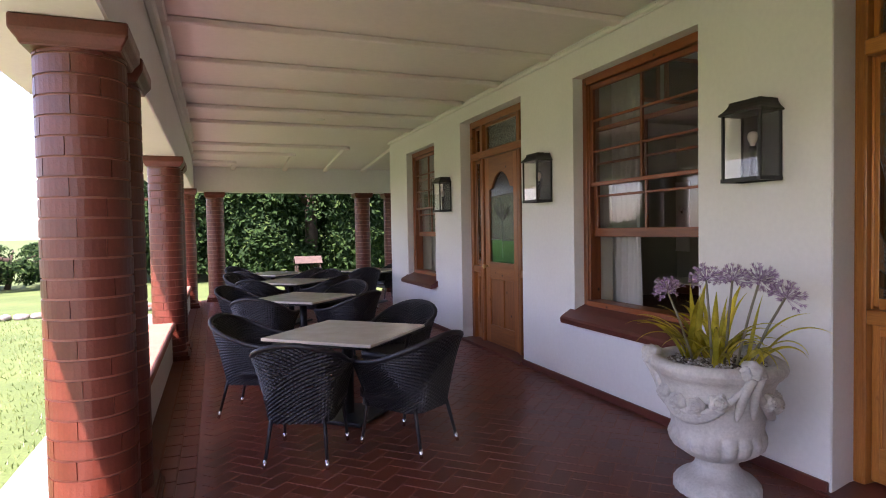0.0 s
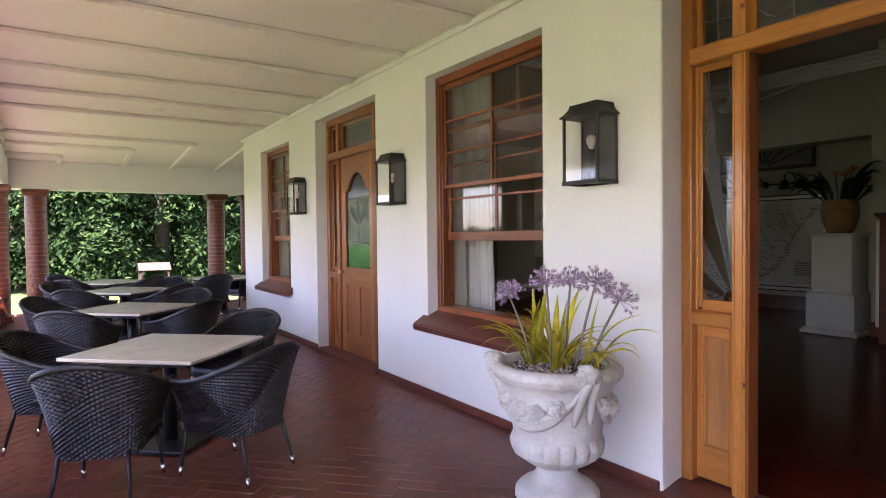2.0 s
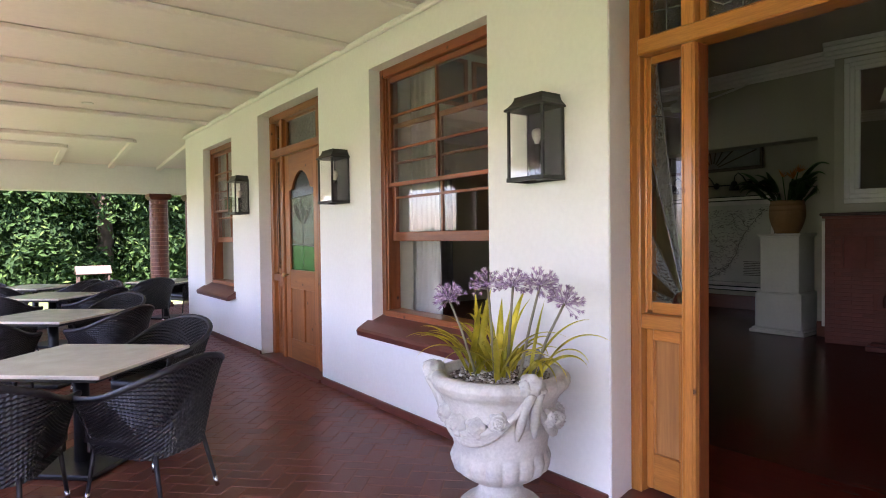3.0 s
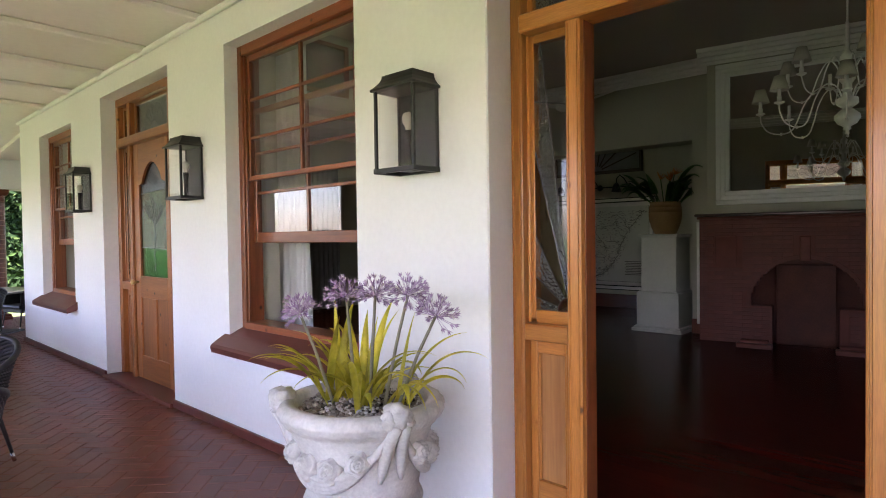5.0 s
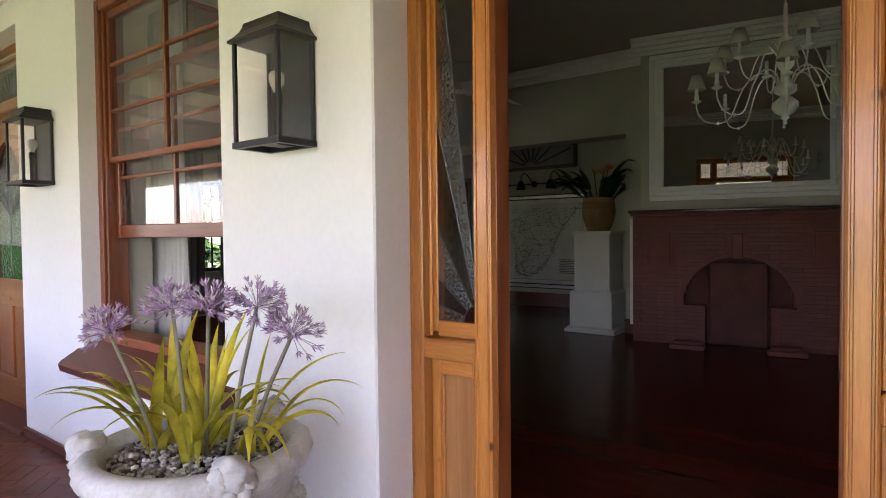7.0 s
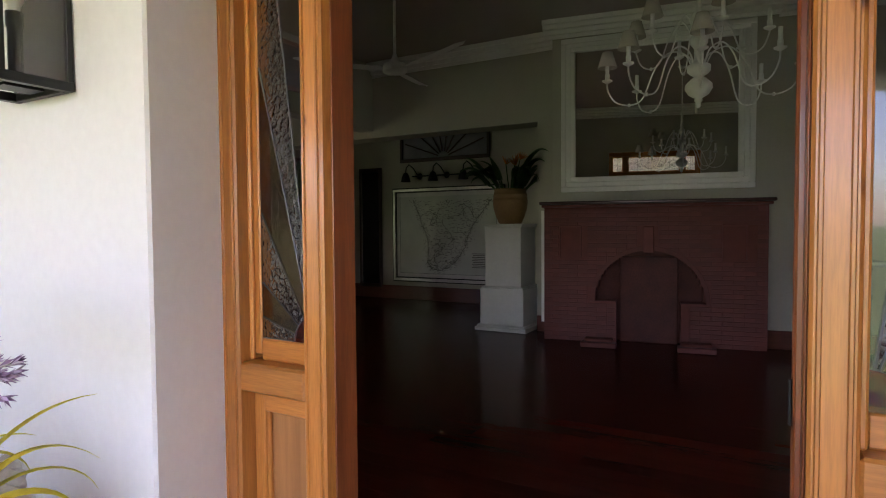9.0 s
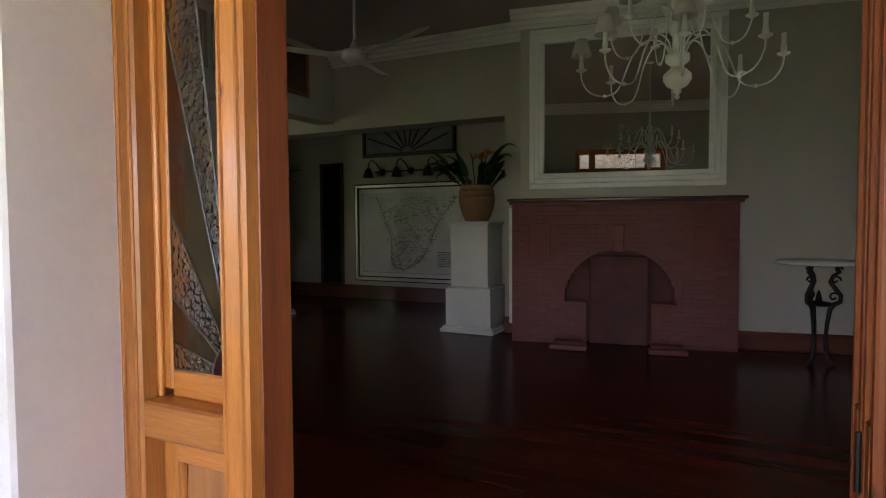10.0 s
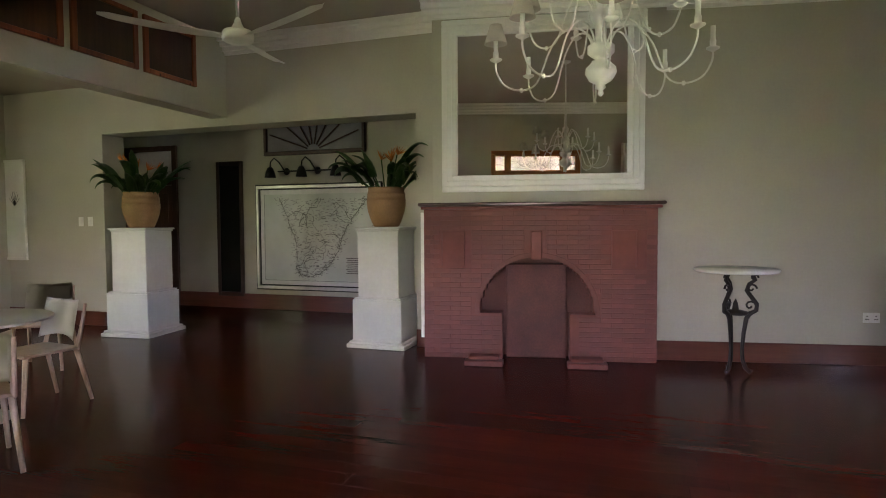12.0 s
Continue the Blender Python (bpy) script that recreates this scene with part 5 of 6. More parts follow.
# ---- chandelier ----
def chandelier():
    c = thing("chandelier", "white painted two-tier chandelier with curved arms and fabric shades", "chandelier", pose(3.50, 1.60, 0.035))
    prof = [(0.004, 2.10), (0.018, 2.115), (0.012, 2.135), (0.03, 2.15), (0.022, 2.165), (0.065, 2.19), (0.088, 2.23), (0.085, 2.26), (0.05, 2.295), (0.03, 2.31), (0.06, 2.33), (0.075, 2.345), (0.075, 2.385), (0.045, 2.40), (0.032, 2.43), (0.032, 2.50), (0.055, 2.53), (0.06, 2.57), (0.03, 2.60), (0.022, 2.66), (0.045, 2.70), (0.045, 2.73), (0.018, 2.76), (0.015, 2.95), (0.012, 2.98)]
    part("central_baluster", lathe(prof, 28), M_WHITE, c, "", True)
    part("hanging_rod", tube([(0, 0, 2.97), (0, 0, 3.665)], 0.008, 8), M_WHITE, c, "", True)
    part("ceiling_rose", lathe([(0.07, 3.683), (0.06, 3.665), (0.02, 3.645)][::-1], 20), M_WHITE, c, "", True)
    for tier, (count, reach, z0, dip, cup, shades, turn) in enumerate(((8, 0.60, 2.37, 2.155, 2.33, (2, 3, 4), 8), (6, 0.42, 2.58, 2.41, 2.55, (1, 2, 3), 25))):
        for k in range(count):
            a = radians(turn + 360 / count * k)
            prof = []
            for u, r, z in ((0, 0.04, z0), (0.12, 0.09, z0 + 0.10), (0.28, 0.19 * reach / 0.6, z0 + 0.12), (0.42, 0.28 * reach / 0.6, z0 + 0.02), (0.55, 0.36 * reach / 0.6, dip + 0.04), (0.68, 0.45 * reach / 0.6, dip), (0.82, 0.545 * reach / 0.6, dip + 0.03), (0.92, 0.595 * reach / 0.6, dip + 0.11), (1, 0.60 * reach / 0.6, cup)):
                prof.append((r * math.cos(a), r * math.sin(a), z))
            pts = []
            for i in range(len(prof) - 1):
                p0, p1, p2, p3 = (Vector(prof[max(0, min(len(prof) - 1, i + q))]) for q in (-1, 0, 1, 2))
                for s in range(4):
                    t = s / 4
                    pts.append(0.5 * (2 * p1 + (p2 - p0) * t + (2 * p0 - 5 * p1 + 4 * p2 - p3) * t * t + (3 * p1 - p0 - 3 * p2 + p3) * t ** 3))
            pts.append(Vector(prof[-1]))
            arm = part("arm", tube(pts, 0.0055, 8), M_WHITE, c, "", True)
            ex, ey = reach * math.cos(a), reach * math.sin(a)
            part("candle_cup", lathe([(0.008, cup - 0.01), (0.035, cup + 0.005), (0.036, cup + 0.012), (0.016, cup + 0.02), (0.017, cup + 0.05), (0.013, cup + 0.06), (0.013, cup + 0.13)], 16), M_WHITE, arm, "", True, pose(ex, ey, 0))
            part("arm_bead", lathe([(0.006, -0.012), (0.013, 0.0), (0.006, 0.012)], 10), M_WHITE, arm, "", True, Matrix.Translation(pts[20]))
            if k in shades:
                bm = bmesh.new()
                nn = 28
                ring = [[bm.verts.new((r * math.cos(2 * math.pi * i / nn), r * math.sin(2 * math.pi * i / nn), z)) for i in range(nn)] for r, z in ((0.068, cup + 0.10), (0.036, cup + 0.21), (0.034, cup + 0.21), (0.065, cup + 0.10))]
                for p, q in zip(ring, ring[1:] + ring[:1]):
                    for i in range(nn):
                        bm.faces.new((p[i], p[(i + 1) % nn], q[(i + 1) % nn], q[i]))
                part("lamp_shade", bm, M_CREAM, arm, "beige fabric shade", True, pose(ex, ey, 0))
    return c


chandelier()

# ---- ceiling fan ----
FAN = (3.75, 4.25)
fan = thing("ceiling_fan", "white three-bladed ceiling fan on a long rod", "fan", pose(*FAN, 0))
part("rod", tube([(0, 0, 2.935), (0, 0, 3.66)], 0.013, 10), M_WHITE, fan, "", True)
part("canopy", lathe([(0.02, 3.60), (0.06, 3.66), (0.065, 3.715)], 24), M_WHITE, fan, "", True)
part("motor", lathe([(0.03, 2.775), (0.10, 2.780), (0.115, 2.800), (0.115, 2.840), (0.10, 2.860), (0.05, 2.875), (0.03, 2.915), (0.018, 2.955)], 32), M_WHITE, fan, "", True)
for g in (133, 13, 253):
    bm = bmesh.new()
    rows = []
    for i in range(13):
        u = i / 12
        x = 0.10 + 0.82 * u
        w = 0.03 + 0.028 * min(1, u * 4) * (1 - 0.25 * u)
        w *= math.sqrt(max(0.02, 1 - max(0, (u - 0.9) / 0.1) ** 2))
        rows.append([bm.verts.new((x, s * w, 2.815 + 0.010 * s * (1 - 0.3 * u) + 0.05 * u * u)) for s in (-1, 0, 1)])
    for a, b in zip(rows, rows[1:]):
        for k in range(2):
            bm.faces.new((a[k], a[k + 1], b[k + 1], b[k]))
    bmesh.ops.solidify(bm, geom=bm.faces[:], thickness=0.006)
    part("blade", bm, M_WHITE, fan, "", True, pose(0, 0, 0, 0, 0, g))

# ---- pedestals with potted strelitzia ----
def pedestal(x, y, turn):
    p = thing("pedestal", "white painted stepped timber pedestal", "pedestal", pose(x, y, 0.003, 0, 0, turn), "pedestals")
    def tier(h, z0, z1, name, bev=0.006):
        part(name, boxes((-h, h, -h, h, z0, z1), bevel=bev), M_PEDESTAL, p)
    tier(0.355, 0.0, 0.045, "base_moulding")
    tier(0.335, 0.045, 0.075, "base_moulding", 0.012)
    tier(0.30, 0.075, 0.545, "lower_block")
    tier(0.288, 0.545, 0.565, "ledge", 0.008)
    tier(0.25, 0.565, 1.325, "shaft")
    tier(0.262, 1.325, 1.347, "cap", 0.006)
    tier(0.278, 1.347, 1.37, "cap_slab")
    return p


pedestal(6.30, 4.18, 0)
pedestal(6.00, 7.50, 6)
M_STRE = leaf_material("strelitzia_leaf", (0.03, 0.085, 0.025), (0.05, 0.125, 0.035), (0.08, 0.17, 0.05))
M_ORANGE = surface("orange_bract", (0.62, 0.16, 0.02), (0.75, 0.26, 0.03), 0.5, 9, 60, 0.1)


def strelitzia(x, y, seed):
    solo("clay_pot", lathe([(0.135, 0.0), (0.15, 0.012), (0.185, 0.09), (0.214, 0.18), (0.226, 0.255), (0.224, 0.30), (0.229, 0.306), (0.224, 0.314), (0.218, 0.37), (0.224, 0.377), (0.216, 0.386), (0.205, 0.43), (0.212, 0.44), (0.208, 0.455), (0.19, 0.455), (0.193, 0.40), (0.18, 0.36)], 40), M_POT, "rounded ochre clay pot on the pedestal", "pot", pose(x, y, 1.374), True, "clay pots")
    pl = thing("strelitzia", "strelitzia with broad dark leaves and orange flowers", "plant", pose(x, y, 1.374), "strelitzias")
    rnd = random.Random(seed)
    for k in range(30):
        a = rnd.uniform(0, 6.283)
        b = Vector((0.06 * math.cos(a), 0.06 * math.sin(a), 0.34))
        ln = rnd.uniform(0.12, 0.38)
        d = Vector((math.cos(a) * rnd.uniform(0.4, 1.5), math.sin(a) * rnd.uniform(0.4, 1.5), 1)).normalized()
        tip = b + d * ln
        part("leaf_stalk", tube([b, tip], 0.006, 5), M_STRE, pl)
        bm = strap_leaf(tip, a, rnd.uniform(0.34, 0.58), radians(rnd.uniform(40, 170)), rnd.uniform(0.08, 0.13), rnd.uniform(-0.7, 0.7), 0.1)
        part("leaf", bm, M_STRE, pl, "", True)
    for k in range(5):
        a = rnd.uniform(0, 6.283)
        b = Vector((0.03 * math.cos(a), 0.03 * math.sin(a), 0.36))
        tip = b + Vector((0.18 * math.cos(a), 0.18 * math.sin(a), rnd.uniform(0.36, 0.50)))
        part("flower_stalk", tube([b, tip], 0.007, 6), M_STRE, pl)
        bm = bmesh.new()
        for q in range(6):
            dv = Vector((math.cos(a + 0.5 * (q - 2.5) * 0.4), math.sin(a + 0.4 * (q - 2.5)), 0.5 + 0.28 * q)).normalized()
            tube([tip, tip + dv * 0.06, tip + dv * 0.14], [0.004, 0.008, 0.001], 5, bm)
        part("flower", bm, M_ORANGE, pl, "orange flower")


strelitzia(6.30, 4.18, 5)
strelitzia(6.00, 7.50, 9)

# ---- side table ----
st = thing("console_table", "round marble-topped table on scrolled cast-iron legs", "table", pose(5.97, 0.53, 0.003))
part("marble_top", lathe([(0.33, 0.945), (0.36, 0.955), (0.365, 0.97), (0.355, 0.982)], 48), M_MARBLE, st, "white marble top", True)
part("top_ring", lathe([(0.15, 0.93), (0.16, 0.944)], 24), M_IRON, st, "", True)
for g in (20, 140, 260):
    a = radians(g)
    prof = [(0.14, 0.935), (0.16, 0.88), (0.11, 0.84), (0.09, 0.78), (0.13, 0.72), (0.175, 0.66), (0.17, 0.60), (0.12, 0.57), (0.09, 0.52), (0.07, 0.38), (0.06, 0.24), (0.065, 0.14), (0.09, 0.06), (0.13, 0.02), (0.14, 0.045)]
    leg = part("leg", tube([(r * math.cos(a), r * math.sin(a), z) for r, z in prof], [0.014, 0.016, 0.018, 0.02, 0.02, 0.018, 0.02, 0.022, 0.02, 0.018, 0.016, 0.018, 0.018, 0.014, 0.012], 8), M_IRON, st, "", True)
    for cr, cz, rr in ((0.13, 0.80, 0.045), (0.12, 0.64, 0.05), (0.15, 0.90, 0.035)):
        pts = [((cr + rr * (1 - 0.09 * i) * math.cos(0.7 * i)) * math.cos(a), (cr + rr * (1 - 0.09 * i) * math.cos(0.7 * i)) * math.sin(a), cz + rr * (1 - 0.09 * i) * math.sin(0.7 * i)) for i in range(10)]
        part("scroll", tube(pts, 0.010, 6), M_IRON, leg, "", True)
part("stretcher", lathe([(0.10, 0.555), (0.115, 0.57), (0.10, 0.585), (0.03, 0.60), (0.02, 0.66), (0.004, 0.70)], 20), M_IRON, st, "", True)

# sideboard at the wall
sb = thing("sideboard", "dark brown timber sideboard against the wall", "sideboard", HEARTH @ pose(5.86, -1.58, 0.003))
part("carcass", boxes((-0.24, 0.24, -0.52, 0.52, 0.08, 0.98), bevel=0.008), M_DARKWOOD, sb)
part("top", boxes((-0.27, 0.25, -0.56, 0.56, 0.981, 1.01), bevel=0.008), M_DARKWOOD, sb)
part("plinth", boxes((-0.26, 0.24, -0.55, 0.55, 0.0, 0.079), bevel=0.008), M_DARKWOOD, sb)
for yy in (-0.26, 0.26):
    d = part("door", boxes((-0.258, -0.241, yy - 0.23, yy + 0.23, 0.14, 0.92), bevel=0.004), M_DARKWOOD, sb)
    part("handle", lathe([(0.008, 0), (0.014, 0.02), (0.004, 0.026)], 10), M_BRASS, d, "", True, pose(-0.258, yy * 0.15, 0.55, 0, -90, 0))


def wall_plate(y, z, x, w, h, name, label, m=None):
    s = thing(name, label, name.replace("_", " "), m)
    part("plate", boxes((x - 0.009, x - 0.001, y - w / 2, y + w / 2, z - h / 2, z + h / 2), bevel=0.002), M_WHITE, s)
    return s


so = wall_plate(-0.88, 0.47, 6.14, 0.15, 0.10, "power_socket", "white double power socket on the wall", HEARTH)
for dy, dz in ((-0.04, 0.015), (-0.03, -0.015), (-0.05, -0.015), (0.04, 0.015), (0.05, -0.015), (0.03, -0.015)):
    part("pin_hole", boxes((6.1295, 6.1308, -0.88 + dy - 0.006, -0.88 + dy + 0.006, 0.47 + dz - 0.005, 0.47 + dz + 0.005)), M_BLACK, so)
for yy in (8.67, 8.84):
    s = wall_plate(yy, 1.46, 6.26, 0.09, 0.13, "light_switch", "white light switch on the painted wall")
    part("rocker", boxes((6.245, 6.2505, yy - 0.015, yy + 0.015, 1.43, 1.49), bevel=0.002), M_WHITE, s)

# picture on the dining wall
pic = thing("framed_print", "pale framed botanical print on the wall", "picture")
part("frame", boxes((6.22, 6.259, 9.89, 9.925, 0.90, 2.37), (6.22, 6.259, 10.35, 10.385, 0.90, 2.37), (6.22, 6.259, 9.925, 10.35, 0.90, 0.935), (6.22, 6.259, 9.925, 10.35, 2.335, 2.37), bevel=0.004), M_WHITE, pic)
part("mount", boxes((6.235, 6.25, 9.925, 10.35, 0.935, 2.335)), M_WHITE, pic)
for k in range(7):
    a = radians(30 + 20 * k)
    part("ink_stroke", tube([(6.233, 10.1, 1.7), (6.233, 10.1 - 0.12 * math.cos(a), 1.7 + 0.22 * math.sin(a))], [0.006, 0.002], 4), M_BLACK, pic)

# ---- passage ----
M_PASSDOOR = timber("passage_door_timber", "z", (0.07, 0.025, 0.013), (0.13, 0.05, 0.025), 0.4, 0.2, False)
PX = 8.30
mp = thing("framed_map", "large antique printed map in a silver frame", "map")
ma, mb, mc, md = 5.12, 7.40, 0.33, 2.055
for w, off, th in ((0.018, 0, 0.045), (0.052, 0.018, 0.055), (0.02, 0.07, 0.035)):
    a, b, c, d = ma + off, mb - off, mc + off, md - off
    part("frame_moulding", boxes((PX - th, PX - 0.001, a, b, c, c + w), (PX - th, PX - 0.001, a, b, d - w, d), (PX - th, PX - 0.001, a, a + w, c + w, d - w), (PX - th, PX - 0.001, b - w, b, c + w, d - w), bevel=0.006), M_SILVER if off == 0.018 else M_BLACK, mp)
mpap, nodes, links, bsdf = base_mat("map_paper")
vec = nodes.new("ShaderNodeTexCoord").outputs["Object"]
tone = ramp(nodes, links, noise_node(nodes, links, vec, 2.2), [(0.3, (0.52, 0.55, 0.51)), (0.7, (0.64, 0.66, 0.61))])
links.new(tone, bsdf.inputs["Base Color"])
bsdf.inputs["Roughness"].default_value = 0.35
M_INK = surface("map_ink", (0.10, 0.10, 0.095), (0.17, 0.17, 0.155), 0.6, 12, 90, 0.0)
part("mount", boxes((PX - 0.025, PX - 0.012, ma + 0.09, mb - 0.09, md - 0.165, md - 0.09), (PX - 0.025, PX - 0.012, ma + 0.09, mb - 0.09, mc + 0.09, mc + 0.15), (PX - 0.025, PX - 0.012, mb - 0.15, mb - 0.09, mc + 0.15, md - 0.165), (PX - 0.025, PX - 0.012, ma + 0.09, ma + 0.15, mc + 0.15, md - 0.165)), M_MARBLE, mp, "white mount round the map")
part("map_sheet", boxes((PX - 0.022, PX - 0.014, ma + 0.09, mb - 0.09, mc + 0.09, md - 0.09)), mpap, mp, "pale printed map sheet")
rnd = random.Random(17)
coast = [(0.85, 0.95), (0.80, 0.80), (0.75, 0.62), (0.70, 0.45), (0.69, 0.30), (0.70, 0.15), (0.66, 0.07), (0.58, 0.05), (0.47, 0.09), (0.38, 0.20), (0.31, 0.35), (0.27, 0.50), (0.23, 0.62), (0.16, 0.75), (0.08, 0.88), (0.04, 0.95)]
pts = []
for (u0, v0), (u1, v1) in zip(coast, coast[1:]):
    for i in range(6):
        t = i / 6
        pts.append((PX - 0.024, ma + 0.16 + (mb - ma - 0.32) * (u0 + (u1 - u0) * t) + rnd.uniform(-0.012, 0.012), mc + 0.16 + (md - mc - 0.32) * (v0 + (v1 - v0) * t) + rnd.uniform(-0.012, 0.012)))
part("coastline", tube([(PX - 0.0228, y, z) for _, y, z in pts], 0.0048, 4), M_INK, mp, "dark printed coastline")


def inside_land(u, v):
    hit = False
    for (ua, va), (ub, vb) in zip(coast, coast[1:] + coast[:1]):
        if (va > v) != (vb > v) and u < ua + (ub - ua) * (v - va) / (vb - va):
            hit = not hit
    return hit


def on_sheet(u, v):
    return PX - 0.0228, ma + 0.16 + (mb - ma - 0.32) * u, mc + 0.16 + (md - mc - 0.32) * v


rivers, marks = bmesh.new(), bmesh.new()
for k in range(90):
    u, v = rnd.uniform(0.1, 0.85), rnd.uniform(0.08, 0.92)
    g, run = rnd.uniform(0, 6.283), []
    for i in range(rnd.randint(6, 16)):
        if not inside_land(u, v):
            break
        run.append(on_sheet(u, v))
        g += rnd.uniform(-0.7, 0.7)
        u, v = u + 0.016 * math.cos(g), v + 0.02 * math.sin(g)
    if len(run) > 3:
        tube(run, rnd.uniform(0.002, 0.0045), 4, rivers)
part("river_lines", rivers, M_INK, mp, "fine printed rivers and borders")
for k in range(900):
    u, v = rnd.uniform(0.05, 0.88), rnd.uniform(0.06, 0.94)
    if inside_land(u, v):
        x, y, z = on_sheet(u, v)
        w = rnd.uniform(0.006, 0.028)
        box(marks, x, x + 0.0007, y - w, y + w, z, z + rnd.uniform(0.003, 0.008))
for k in range(700):
    (ua, va), (ub, vb) = rnd.choice(list(zip(coast, coast[1:])))
    t = rnd.random()
    x, y, z = on_sheet(ua + (ub - ua) * t + rnd.gauss(0, 0.022), va + (vb - va) * t + rnd.gauss(0, 0.02))
    w = rnd.uniform(0.004, 0.018)
    box(marks, x, x + 0.0007, y - w, y + w, z, z + rnd.uniform(0.003, 0.007))
part("place_marks", marks, M_INK, mp, "tiny printed place marks")
for k in range(9):
    part("printed_note", boxes((PX - 0.0235, PX - 0.0225, 5.42 + 0.01 * (k % 3), 5.75 - 0.02 * (k % 2), 0.62 + 0.03 * k, 0.632 + 0.03 * k)), M_INK, mp)
part("neat_line", boxes((PX - 0.0235, PX - 0.0225, ma + 0.16, ma + 0.164, mc + 0.16, md - 0.16), (PX - 0.0235, PX - 0.0225, mb - 0.164, mb - 0.16, mc + 0.16, md - 0.16), (PX - 0.0235, PX - 0.0225, ma + 0.164, mb - 0.164, mc + 0.16, mc + 0.164), (PX - 0.0235, PX - 0.0225, ma + 0.164, mb - 0.164, md - 0.164, md - 0.16)), M_IRON, mp)

fl = thing("fanlight_frame", "dark salvaged timber fanlight hung on the wall", "wall decoration")
fa, fb, fz, ft = 5.40, 7.22, 2.52, 3.02
part("frame", boxes((PX - 0.05, PX - 0.002, fa, fb, fz, fz + 0.06), (PX - 0.05, PX - 0.002, fa + 0.05, fb - 0.05, ft - 0.05, ft), (PX - 0.05, PX - 0.002, fa, fa + 0.05, fz + 0.06, ft - 0.05), (PX - 0.05, PX - 0.002, fb - 0.05, fb, fz + 0.06, ft - 0.05), bevel=0.006), M_DARKWOOD, fl)
fc = (fa + fb) / 2
for g in range(20, 161, 20):
    ln = min(0.85, 0.44 / max(0.1, math.sin(radians(g))))
    part("glazing_bar", tube([(PX - 0.025, fc + 0.12 * math.cos(radians(g)), fz + 0.06 + 0.1 * math.sin(radians(g))), (PX - 0.025, fc + ln * math.cos(radians(g)), fz + 0.05 + ln * math.sin(radians(g)))], 0.012, 6), M_DARKWOOD, fl)
part("backing", boxes((PX - 0.012, PX - 0.004, fa + 0.05, fb - 0.05, fz + 0.06, ft - 0.05)), M_CURTAIN_D, fl)

br = thing("picture_light", "black three-armed picture light above the map", "lamp")
part("bar", tube([(PX - 0.05, 5.60, 2.26), (PX - 0.05, 6.95, 2.26)], 0.012, 8), M_BLACK, br)
for yy in (5.75, 6.35, 6.92):
    part("arm", tube([(PX - 0.05, yy - 0.1, 2.26), (PX - 0.16, yy - 0.06, 2.40), (PX - 0.20, yy, 2.46), (PX - 0.22, yy + 0.05, 2.40), (PX - 0.22, yy + 0.06, 2.32)], 0.011, 8), M_BLACK, br, "", True)
    part("shade", lathe([(0.09, 0.0), (0.07, 0.09), (0.045, 0.15), (0.02, 0.17)], 20), M_BLACK, br, "", True, pose(PX - 0.22, yy + 0.06, 2.15))
    part("wall_plate", lathe([(0.06, 0.0), (0.05, 0.015), (0.02, 0.025)], 16), M_BLACK, br, "", True, pose(PX - 0.001, yy - 0.1, 2.26, 0, -90, 0))
# near-black base colour holds the dark reflection of the tall mirror
M_DARK_MIRROR = surface("darkened_mirror", (0.05, 0.05, 0.05), (0.07, 0.07, 0.07), 0.08, 3, 40, 0.0, metal=0.8)
pd = thing("inner_door", "dark brown panelled door with a pale transom light", "door")
part("jamb", boxes((PX - 0.05, PX - 0.001, 9.00, 9.10, 0.0, 2.78), (PX - 0.05, PX - 0.001, 10.05, 10.15, 0.0, 2.78), bevel=0.006), M_PASSDOOR, pd)
part("head", boxes((PX - 0.05, PX - 0.001, 9.10, 10.05, 2.69, 2.78), (PX - 0.05, PX - 0.001, 9.10, 10.05, 2.10, 2.18), bevel=0.006), M_PASSDOOR, pd)
part("transom_pane", boxes((PX - 0.02, PX - 0.012, 9.10, 10.05, 2.18, 2.69)), M_MARBLE, pd, "pale frosted transom pane")
pl_ = part("leaf", boxes((PX - 0.03, PX - 0.004, 9.105, 10.045, 0.01, 2.095), bevel=0.004), M_PASSDOOR, pd)
for ya_, yb_ in ((9.20, 9.53), (9.62, 9.95)):
    for za_, zb_ in ((0.25, 0.95), (1.10, 1.95)):
        part("panel", boxes((PX - 0.036, PX - 0.0305, ya_, yb_, za_, zb_), bevel=0.0025), M_PASSDOOR, pl_)
tm = thing("tall_mirror", "narrow tall dark-framed mirror on the passage wall", "mirror")
part("frame", boxes((PX - 0.04, PX - 0.001, 7.66, 7.72, 0.20, 2.46), (PX - 0.04, PX - 0.001, 8.12, 8.18, 0.20, 2.46), (PX - 0.04, PX - 0.001, 7.72, 8.12, 0.20, 0.27), (PX - 0.04, PX - 0.001, 7.72, 8.12, 2.39, 2.46), bevel=0.006), M_DARKWOOD, tm)
part("mirror_glass", boxes((PX - 0.02, PX - 0.012, 7.72, 8.12, 0.27, 2.39)), M_DARK_MIRROR, tm)
# open white door beside the hearth
od = thing("passage_door", "white painted door standing open beside the fireplace", "door", pose(6.64, 3.78, 0.003))
part("leaf", boxes((0.0, 0.80, -0.045, 0.0, 0.0, 2.05), bevel=0.004), M_WHITE, od)
part("lever", tube([(0.72, 0.0, 1.02), (0.72, 0.05, 1.02), (0.60, 0.055, 1.02)], 0.009, 8), M_CHROME, od, "chrome lever handle", True)

